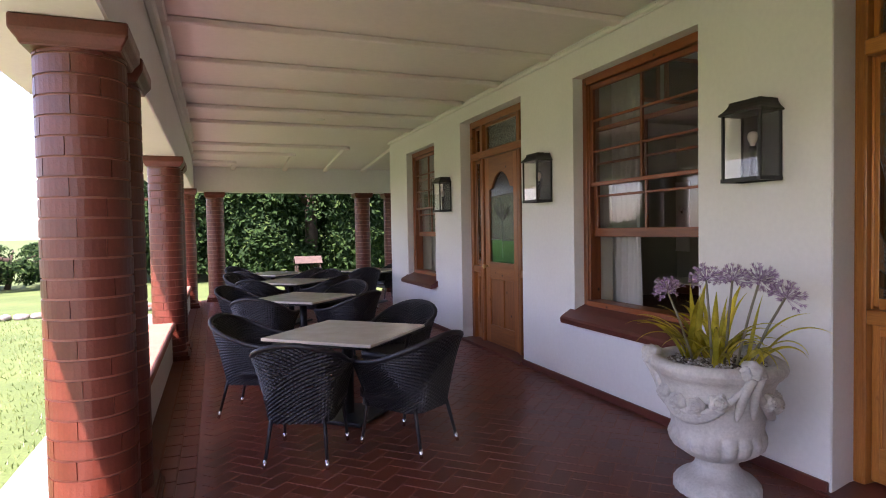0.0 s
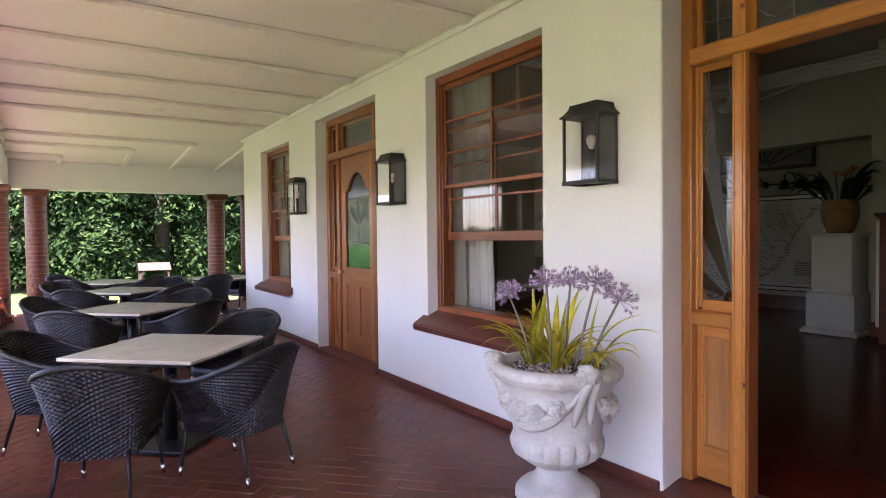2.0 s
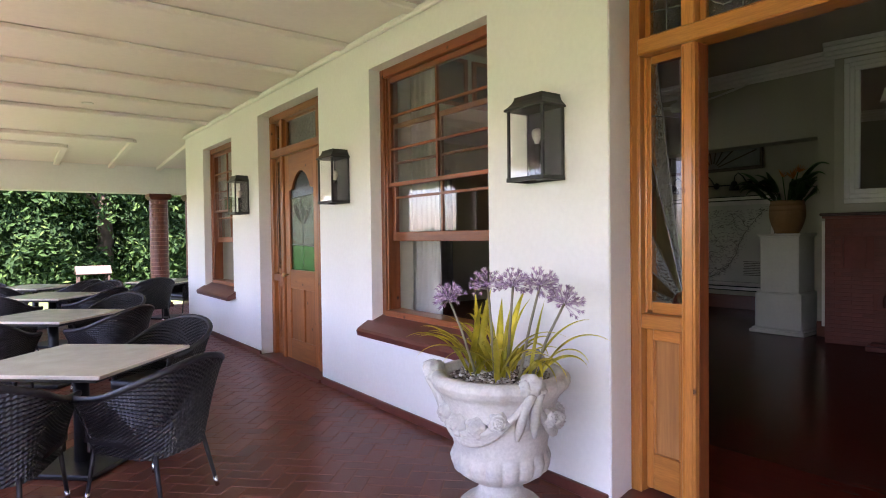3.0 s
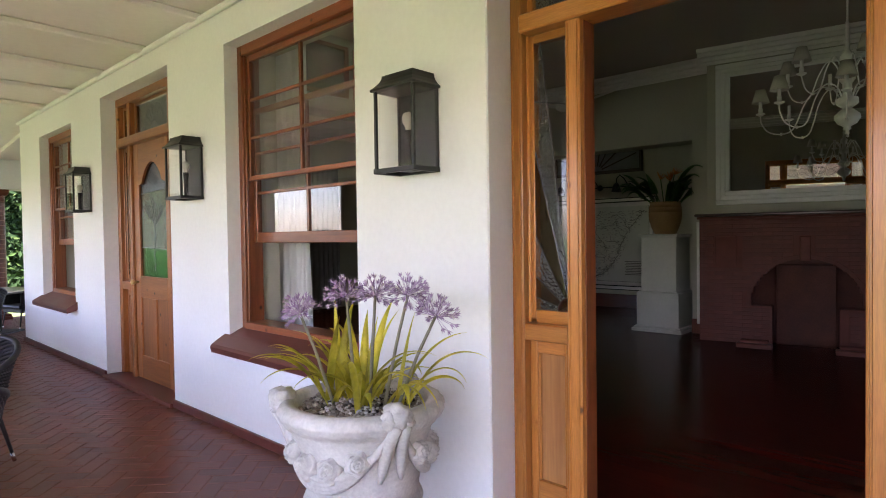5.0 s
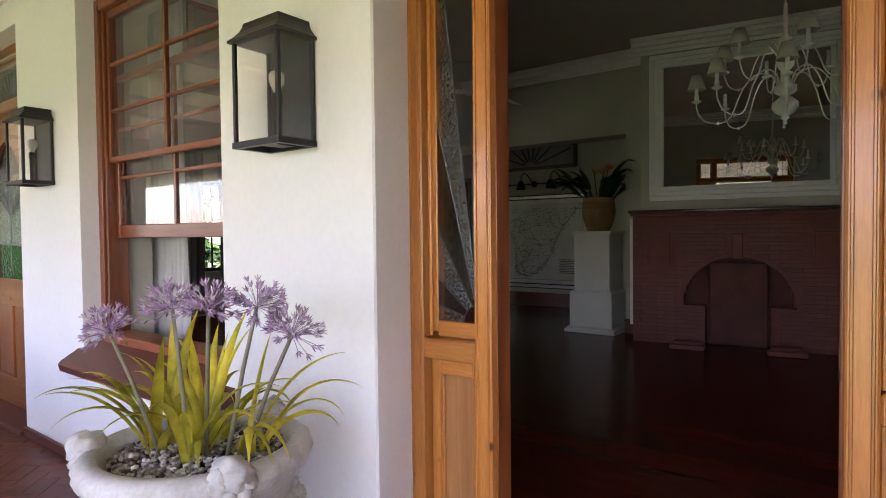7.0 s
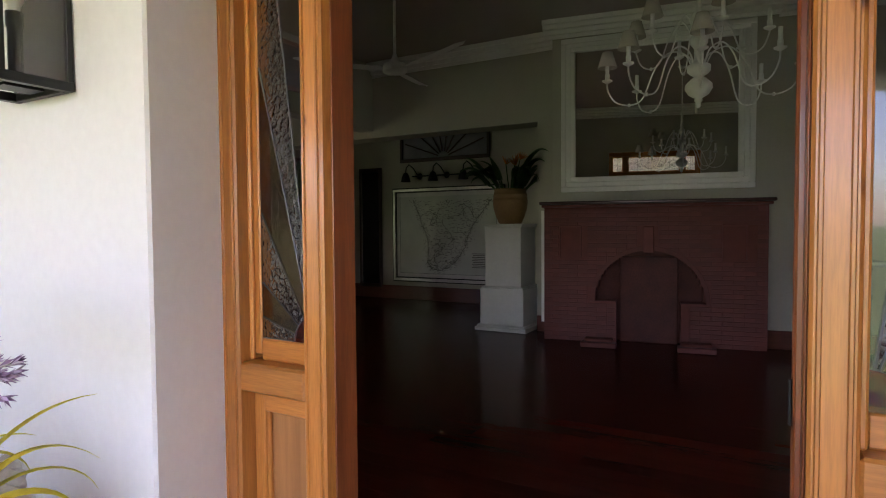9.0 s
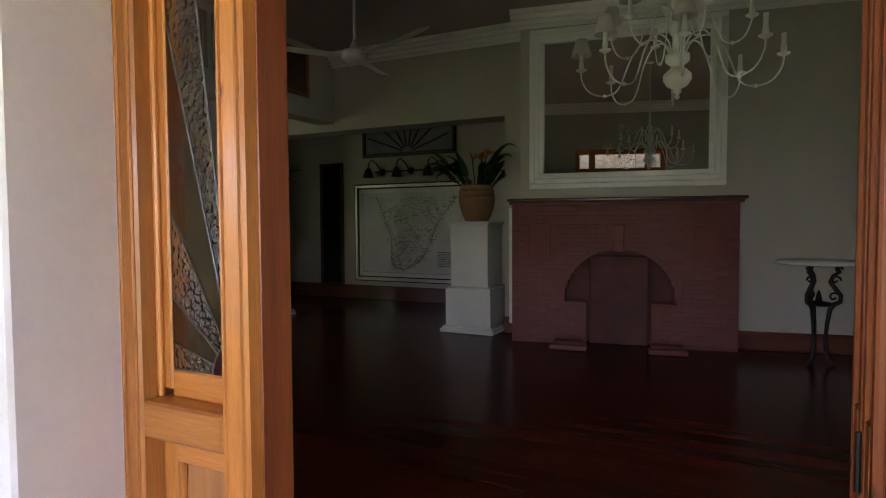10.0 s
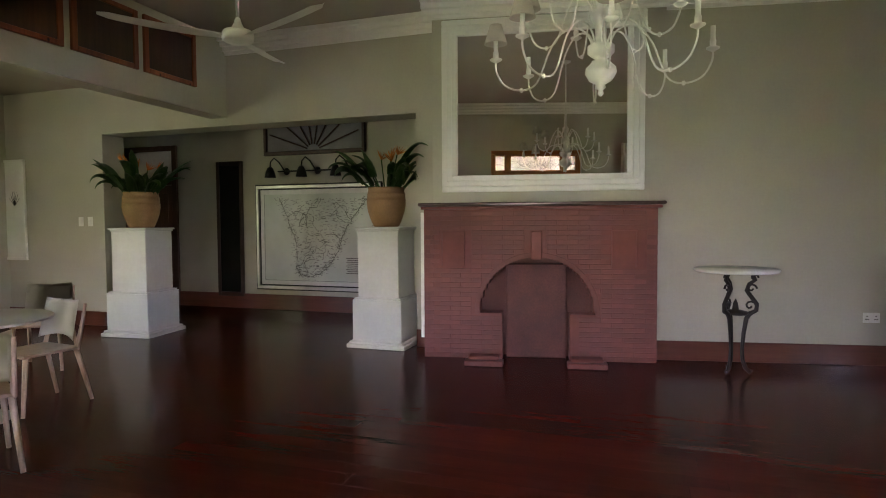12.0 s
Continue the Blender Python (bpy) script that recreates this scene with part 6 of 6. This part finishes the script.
# ---- dining end ----
dt = thing("dining_table", "pale oval dining table in the room", "table", pose(2.85, 5.95, 0.003))
part("tabletop", lathe([(0.50, 0.715), (0.545, 0.725), (0.55, 0.738), (0.54, 0.745)], 48), M_SHELL, dt, "", True)
part("column", lathe([(0.05, 0.02), (0.045, 0.70), (0.10, 0.714)], 20), M_SHELL, dt, "", True)
part("foot", lathe([(0.28, 0.0), (0.27, 0.015), (0.05, 0.03)], 32), M_SHELL, dt, "", True)


def shell_chair():
    c = thing("dining_chair", "pale moulded dining chair with splayed timber legs", "chair", pose(0, 0, 0), "dining chairs")
    bm = bmesh.new()
    rows = []
    for j in range(9):
        v = j / 8
        row = []
        for i in range(13):
            u = -1 + i / 6
            wd = 0.215 - 0.015 * v
            row.append(bm.verts.new((-0.19 - 0.10 * v + 0.07 * u * u * (0.6 + 0.4 * v), u * wd, 0.50 + 0.30 * v + 0.02 * u * u * v - (0.035 * math.cos(u * 1.57) if j == 0 else 0) * -1)))
        rows.append(row)
    for a, b in zip(rows, rows[1:]):
        for k in range(12):
            bm.faces.new((a[k], a[k + 1], b[k + 1], b[k]))
    bmesh.ops.solidify(bm, geom=bm.faces[:], thickness=0.012)
    part("backrest", bm, M_SHELL, c, "", True)
    part("seat", boxes((-0.21, 0.22, -0.215, 0.215, 0.425, 0.45), bevel=0.012, segs=2), M_CHAIRWOOD, c)
    for x, y, dx, dy in ((-0.19, 0.19, -0.10, 0.03), (-0.19, -0.19, -0.10, -0.03), (0.19, 0.19, 0.05, 0.03), (0.19, -0.19, 0.05, -0.03)):
        part("leg", tube([(x + dx, y + dy, 0.0), (x, y, 0.43)], [0.014, 0.02], 8), M_CHAIRWOOD, c, "", True)
    for y in (-0.20, 0.20):
        part("back_post", tube([(-0.19, y, 0.42), (-0.25, y, 0.66), (-0.27, y, 0.78)], [0.018, 0.015, 0.012], 8), M_CHAIRWOOD, c, "", True)
    return c


sc = shell_chair()
for k, (x, y, a) in enumerate(((3.30, 5.84, 174), (2.30, 5.07, 62), (4.25, 7.0, 215))):
    m = pose(x, y, 0.003, 0, 0, a)
    if k == 0:
        sc.matrix_basis = m
    else:
        copy_thing(sc, m)


# ---- garden ----
m_tree, nodes, links, bsdf = base_mat("tree_foliage")
geo = nodes.new("ShaderNodeNewGeometry")
links.new(ramp(nodes, links, geo.outputs["Random Per Island"], [(0.0, (0.009, 0.024, 0.008)), (0.5, (0.017, 0.043, 0.012)), (0.85, (0.032, 0.072, 0.018)), (1.0, (0.06, 0.10, 0.027))]), bsdf.inputs["Base Color"])
bsdf.inputs["Roughness"].default_value = 0.85
bsdf.inputs["Specular IOR Level"].default_value = 0.12
M_TREE = m_tree
M_BARK = surface("bark", (0.07, 0.05, 0.035), (0.12, 0.09, 0.065), 0.9, 6, 40, 0.8, grime=0.35)


def foliage(seed, centre, radii, count, size, low):
    """Leaves in uneven clumps inside an ellipsoid, as one joined mesh."""
    rnd = np.random.RandomState(seed)
    # boughs, each a flattened spray of leaves with its own droop, with dark gaps between them
    clumps = rnd.normal(size=(max(14, count // 420), 3))
    clumps /= np.linalg.norm(clumps, axis=1)[:, None]
    clumps *= (rnd.uniform(0.25, 1.0, len(clumps)) ** 0.4)[:, None]
    pick = rnd.randint(0, len(clumps), count)
    spread = rnd.uniform(0.05, 0.14, len(clumps))[pick][:, None]
    off = rnd.normal(size=(count, 3)) * spread * np.array([1.0, 1.0, 0.5])
    off[:, 2] -= 3.0 * (off[:, 0] ** 2 + off[:, 1] ** 2)
    pos = (clumps[pick] + off) * np.array(radii) + np.array(centre)
    pos[:, 2] = np.maximum(pos[:, 2], low + rnd.uniform(0, 0.5, count))
    n = rnd.normal(scale=0.38, size=(count, 3)) + np.array([-0.1, -0.25, 0.8]) + 2.5 * off
    n /= np.linalg.norm(n, axis=1)[:, None]
    t = np.cross(n, rnd.normal(size=(count, 3)))
    t /= np.linalg.norm(t, axis=1)[:, None]
    b = np.cross(n, t)
    ln = (size * rnd.uniform(0.6, 1.3, count))[:, None]
    wd = ln * 0.42
    verts = np.stack([pos - t * ln, pos + b * wd + n * ln * 0.12, pos + t * ln, pos - b * wd + n * ln * 0.12], 1).reshape(-1, 3)
    faces = np.arange(count * 4).reshape(-1, 4)
    me = bpy.data.meshes.new("crown")
    me.from_pydata(verts.tolist(), [], faces.tolist())
    me.materials.append(M_TREE)
    return me


def tree(x, y, h, radii, cz, count, size, seed, label, name="garden_tree"):
    t = thing(name, label, "tree", pose(x, y, GROUND))
    rnd = random.Random(seed)
    base = [(0, 0, 0), (0.1, 0.05, h * 0.2), (0.05, 0.15, h * 0.42), (0.2, 0.1, h * 0.7)]
    k = min(1, h / 6)
    part("trunk", tube(base, [0.30 * k, 0.24 * k, 0.19 * k, 0.08 * k], 10), M_BARK, t, "", True)
    for k in range(7):
        a = 2 * math.pi * k / 7 + rnd.uniform(-0.3, 0.3)
        z = h * rnd.uniform(0.22, 0.5)
        r = radii[0] * rnd.uniform(0.5, 0.8)
        part("limb", tube([(0.08, 0.1, z), (r * 0.5 * math.cos(a), r * 0.5 * math.sin(a), z + 0.12 * h), (r * math.cos(a), r * math.sin(a), z + 0.2 * h)], [0.11, 0.07, 0.02], 7), M_BARK, t, "", True)
    part("crown", foliage(seed, (0, 0, cz), radii, count, size, 0.2), M_TREE, t)
    return t


TL = "broad dark green tree with low hanging branches"
tree(-3.9, 25.5, 8.0, (3.8, 3.2, 4.4), 3.9, 70000, 0.10, 1, TL)
tree(0.4, 23.5, 8.5, (3.9, 3.0, 4.6), 4.1, 80000, 0.10, 2, TL)
tree(5.0, 26.5, 9.0, (4.0, 3.4, 4.6), 4.3, 60000, 0.105, 3, TL)
tree(-1.6, 31.0, 9.5, (5.5, 3.0, 5.0), 4.6, 34000, 0.2, 14, "tall dark green tree further back in the garden")
tree(4.6, 33.0, 9.5, (5.5, 3.0, 5.2), 4.8, 30000, 0.2, 15, "tall dark green tree further back in the garden")
tree(10.5, 22.0, 9.0, (4.5, 4.5, 4.5), 5.0, 12000, 0.2, 12, "tall dark green tree behind the house")
for k, (x, y, s) in enumerate(((-9.6, 24.0, 1.0), (-12.0, 22.0, 1.15), (-14.8, 24.5, 1.2), (-8.3, 30.0, 1.1), (-19.0, 27.0, 1.5), (-25.0, 24.0, 1.4))):
    tree(x, y, 1.9 * s, (1.9 * s, 1.7 * s, 0.95 * s), 0.95 * s, 16000, 0.07, 30 + k, "rounded green garden shrub on the lawn", "garden_shrub")
rnd = random.Random(6)
for k in range(42):
    bm = bmesh.new()
    s = rnd.uniform(0.10, 0.19)
    blob(bm, (0, 0, 0), s, k, (1.3, 1, 0.7), 0.2, 8, 2)
    solo("edging_stone", bm, M_STONE, "rough grey stone edging the lawn", "stone", pose(-16.5 + 0.29 * k, 13.6 + 0.05 * k + rnd.uniform(-0.08, 0.08), GROUND + 0.05, 0, 0, rnd.uniform(0, 180)), True, "lawn edging")
# grass blades near the veranda
rs = np.random.RandomState(3)
N = 26000
gx = rs.uniform(-11.0, -4.46, N)
gy = 1.5 + (rs.uniform(0, 1, N) ** 1.6) * 14
gz = np.full(N, GROUND)
ang, tall = rs.uniform(0, 6.28, N), rs.uniform(0.02, 0.05, N)
dx, dy = np.cos(ang), np.sin(ang)
p0 = np.stack([gx - dx * 0.006, gy - dy * 0.006, gz], 1)
p1 = np.stack([gx + dx * 0.006, gy + dy * 0.006, gz], 1)
p2 = np.stack([gx + rs.normal(scale=0.015, size=N), gy + rs.normal(scale=0.015, size=N), gz + tall], 1)
me = bpy.data.meshes.new("grass")
me.from_pydata(np.stack([p0, p1, p2], 1).reshape(-1, 3).tolist(), [], np.arange(N * 3).reshape(-1, 3).tolist())
m_gr, nodes, links, bsdf = base_mat("grass_blade")
geo = nodes.new("ShaderNodeNewGeometry")
links.new(ramp(nodes, links, geo.outputs["Random Per Island"], [(0, (0.065, 0.115, 0.022)), (0.6, (0.115, 0.175, 0.038)), (1, (0.19, 0.21, 0.07))]), bsdf.inputs["Base Color"])
me.materials.append(m_gr)
tagged(new("grass", me), "short mown green grass beside the path", "grass", "", "stuff")

# little roofed bird table beyond the veranda
bt = thing("bird_table", "small timber bird table with a shingled roof", "bird table", pose(-0.70, 16.4, GROUND))
M_SHINGLE = surface("weathered_shingle", (0.075, 0.05, 0.04), (0.12, 0.085, 0.065), 0.8, 8, 60, 0.4, grime=0.3)
for sx in (-1, 1):
    part("roof_slope", boxes((-0.36, 0.36, -0.005, 0.29, 0, 0.025), bevel=0.004), M_SHINGLE, bt, "", False, pose(0, 0, 1.10, 38 if sx < 0 else -38, 0, 0) if sx > 0 else pose(0, 0, 1.10, -38, 0, 180))
for x in (-0.3, 0.3):
    for y in (-0.2, 0.2):
        part("post", boxes((x - 0.02, x + 0.02, y - 0.02, y + 0.02, 0.30, 0.94)), M_BARK, bt)
part("platform", boxes((-0.38, 0.38, -0.28, 0.28, 0.48, 0.52), bevel=0.005), M_BARK, bt)
part("base_post", boxes((-0.05, 0.05, -0.05, 0.05, 0.0, 0.48)), M_BARK, bt)

# drainpipe by the columns
dp = thing("drainpipe", "pink painted drainpipe beside the columns", "pipe", pose(-3.92, 8.9, 0))
part("pipe", tube([(0, 0, GROUND + 0.03), (0, 0, 2.42)], 0.042, 14), M_MORTAR, dp, "", True)
part("shoe", tube([(0, 0, GROUND + 0.12), (-0.06, 0, GROUND + 0.06)], 0.045, 12), M_MORTAR, dp, "", True)
for z in (0.5, 1.9):
    part("bracket", boxes((-0.05, 0.22, -0.05, 0.05, z, z + 0.03), bevel=0.004), M_MORTAR, dp)
# recessed lights in the veranda ceiling
for x, y in ((-1.55, 3.55), (-1.55, 6.2), (-1.55, 8.9)):
    sp = thing("downlight", "small white recessed ceiling light, unlit", "downlight", pose(x, y, ceil_z(x) - 0.012), "veranda downlights")
    part("trim_ring", lathe([(0.03, 0.004), (0.06, 0.0), (0.065, 0.011)], 24), M_TRIM, sp, "", True)

# ---- bricks of the columns ----
for col, (cx, cy, _) in zip(column_spots, COLUMNS):
    for course in range(1, 27):
        for k in range(4):
            ob = new("brick", BRICK_MESH)
            ob.parent = col
            ob.matrix_basis = pose(0, 0, (course - 0) * COURSE - 0.0, 0, 0, 90 * k + (45 if course % 2 else 0) + 6 * math.sin(course * 2.3) + 11 * math.sin(cx * 7 + cy * 3))

# ---- bricks of the fireplace ----
def flat_brick(w, h, name, material, depth=0.0035, c=0.0015):
    bm = bmesh.new()
    vs = [(-0.0, -w / 2, 0), (0, w / 2, 0), (0, w / 2, h), (0, -w / 2, h), (-depth, -w / 2 + c, c), (-depth, w / 2 - c, c), (-depth, w / 2 - c, h - c), (-depth, -w / 2 + c, h - c)]
    v = [bm.verts.new(p) for p in vs]
    for q in ((4, 5, 6, 7), (0, 1, 5, 4), (1, 2, 6, 5), (2, 3, 7, 6), (3, 0, 4, 7)):
        bm.faces.new([v[i] for i in q])
    return finish(name, bm, material)


FH = 0.0495
LONG, SHORT = flat_brick(0.214, FH - 0.005, "brick", M_FPBRICK), flat_brick(0.102, FH - 0.005, "brick", M_FPBRICK)
for course in range(32):
    z = course * FH + 0.004
    y = HY0 + 0.106 - (0.0 if course % 2 else 0.11)
    while y < HY1 + 0.05:
        yy = min(max(y, HY0 + 0.052), HY1 - 0.052)
        edge = y - 0.106 < HY0 - 0.01 or y + 0.106 > HY1 + 0.01
        half = 0.05 if edge else 0.106
        if edge:
            yy = HY0 + 0.05 if y < AC else HY1 - 0.05
        bad = any(arch_hit(yy + s * half, z + f * FH) for s in (-1, 0, 1) for f in (0, 1))
        niche = any(abs(yy - q) < 0.125 + half * 0.9 and 0.93 < z + FH / 2 < 1.36 for q in (1.476, 3.207))
        key = abs(yy - AC) < 0.06 + half and z + FH > AZ + AR - 0.03 and z < AZ + AR + 0.28
        if not bad and not niche and not key and z + FH < HZ + 0.005:
            ob = new("brick", SHORT if edge else LONG)
            ob.parent = hearth
            ob.matrix_basis = pose(FX + 0.012, yy, z)
        elif not edge:
            for s in (-1, 1):
                y2 = yy + s * 0.055
                bad2 = any(arch_hit(y2 + q * 0.05, z + f * FH) for q in (-1, 0, 1) for f in (0, 1)) or any(abs(y2 - q) < 0.175 and 0.93 < z + FH / 2 < 1.36 for q in (1.476, 3.207)) or (abs(y2 - AC) < 0.11 and z + FH > AZ + AR - 0.03 and z < AZ + AR + 0.28)
                if not bad2 and z + FH < HZ + 0.005:
                    ob = new("brick", SHORT)
                    ob.parent = hearth
                    ob.matrix_basis = pose(FX + 0.012, y2, z)
        y += 0.219
# arch ring
for k in range(25):
    a = math.pi * (k + 0.5) / 25
    ob = new("brick", SHORT)
    ob.parent = hearth
    ob.matrix_basis = Matrix.Translation((FX + 0.008, AC + (AR + 0.005) * math.cos(a), AZ + (AR + 0.005) * math.sin(a))) @ Matrix.Rotation(a - math.pi / 2, 4, "X")

# ---- boards of the room floor ----
def board(w, l):
    bm = boxes((-w / 2, w / 2, 0, l, -0.013, 0.0))
    bmesh.ops.bevel(bm, geom=[e for e in bm.edges if all(v.co.z > -0.001 for v in e.verts)], offset=0.0004, segments=1, affect="EDGES")
    return finish("board", bm, M_BOARD)


BOARDS = [board(0.138, l) for l in (2.2, 3.1, 3.9)]
rnd = random.Random(31)
x = 0.42 - 0.07 * 2
while x < 8.3:
    y = -3.0 - rnd.uniform(0, 2.0)
    while y < 10.2:
        k = rnd.randrange(3)
        if x > 0.42 or (y < 2.4):
            ob = new("board", BOARDS[k])
            ob.parent = room_floor
            ob.matrix_basis = pose(x + 0.07, y, 0)
        y += (2.2, 3.1, 3.9)[k] + 0.0006
    x += 0.1386

# ---- herringbone of the veranda floor ----
A, J = 0.108, 0.007


def tile_mesh(w, l):
    bm = bmesh.new()
    c = 0.0022
    lo = [bm.verts.new(p) for p in ((0, 0, -0.006), (l, 0, -0.006), (l, w, -0.006), (0, w, -0.006))]
    hi = [bm.verts.new(p) for p in ((c, c, 0), (l - c, c, 0), (l - c, w - c, 0), (c, w - c, 0))]
    bm.faces.new(hi)
    for i in range(4):
        j = (i + 1) % 4
        bm.faces.new((lo[i], lo[j], hi[j], hi[i]))
    return finish("floor_tile", bm, M_TILE)


T_H = tile_mesh(A - J, 2 * A - J)
near, rest = [], []
R45 = Matrix.Rotation(radians(45), 4, "Z")
for i in range(-140, 150):
    for j in range(-60, 190):
        r = (i - j) % 4
        if r not in (0, 3):
            continue
        c = R45 @ Vector((i * A + (A if r == 0 else A / 2), j * A + (A / 2 if r == 0 else A), 0))
        if not (-3.16 < c.x < 0.03 and -4.9 < c.y < 13.9) and not (0.03 <= c.x < 2.0 and 10.8 < c.y < 13.9):
            continue
        m = R45 @ (Matrix.Translation((i * A + J / 2, j * A + J / 2, 0)) if r == 0 else Matrix.Translation(((i + 1) * A - J / 2, j * A + J / 2, 0)) @ Matrix.Rotation(radians(90), 4, "Z"))
        (near if 2.35 < c.y < 4.45 else rest).append(m)
for m in near:
    ob = new("floor_tile", T_H)
    ob.parent = floor
    ob.matrix_basis = m
tv = np.array([v.co for v in T_H.vertices])
tf = [list(p.vertices) for p in T_H.polygons]
verts, faces = [], []
for k, m in enumerate(rest):
    mm_ = np.array(m)
    verts += (tv @ mm_[:3, :3].T + mm_[:3, 3] + np.array([0, 0, 0.0006 * math.sin(k * 7.7)])).tolist()
    faces += [[q + k * len(tv) for q in f] for f in tf]
# border rows along the columns
for row in range(2):
    y = -4.9 + 0.05 * row
    while y < 13.6:
        verts_here = tv * np.array([1, 1, 1]) + np.array([0, 0, 0.003])
        rot = np.array([[0, -1, 0], [1, 0, 0], [0, 0, 1]])
        moved = verts_here @ rot.T + np.array([-3.16 - row * A, y, 0])
        k = len(verts)
        verts += moved.tolist()
        faces += [[q + k for q in f] for f in tf]
        y += 2 * A
me = bpy.data.meshes.new("floor_tiles")
me.from_pydata(verts, [], faces)
m_tiles, nodes, links, bsdf = base_mat("floor_brick_far")
geo = nodes.new("ShaderNodeNewGeometry")
vec = nodes.new("ShaderNodeTexCoord").outputs["Object"]
col = ramp(nodes, links, noise_node(nodes, links, vec, 5), [(0.3, (0.125, 0.030, 0.015)), (0.7, (0.175, 0.044, 0.022))])
col = mixc(nodes, links, 1.0, col, ramp(nodes, links, geo.outputs["Random Per Island"], [(0, (0.8,) * 3), (1, (1.2,) * 3)]), "MULTIPLY")
links.new(col, bsdf.inputs["Base Color"])
bsdf.inputs["Roughness"].default_value = 0.36
bsdf.inputs["Specular IOR Level"].default_value = 0.3
bump(nodes, links, bsdf, noise_node(nodes, links, vec, 80), 0.2, 0.004)
me.materials.append(m_tiles)
tiles = new("floor_tiles", me)
tiles.parent = floor
tagged(tiles, "red-brown herringbone bricks", "", "", "stuff")
setting("floor_edging", boxes((-3.80, -3.38, -4.9, 14.05, -0.02, 0.001), bevel=0.004), M_TILE, "red brick edge of the veranda floor", "edging")
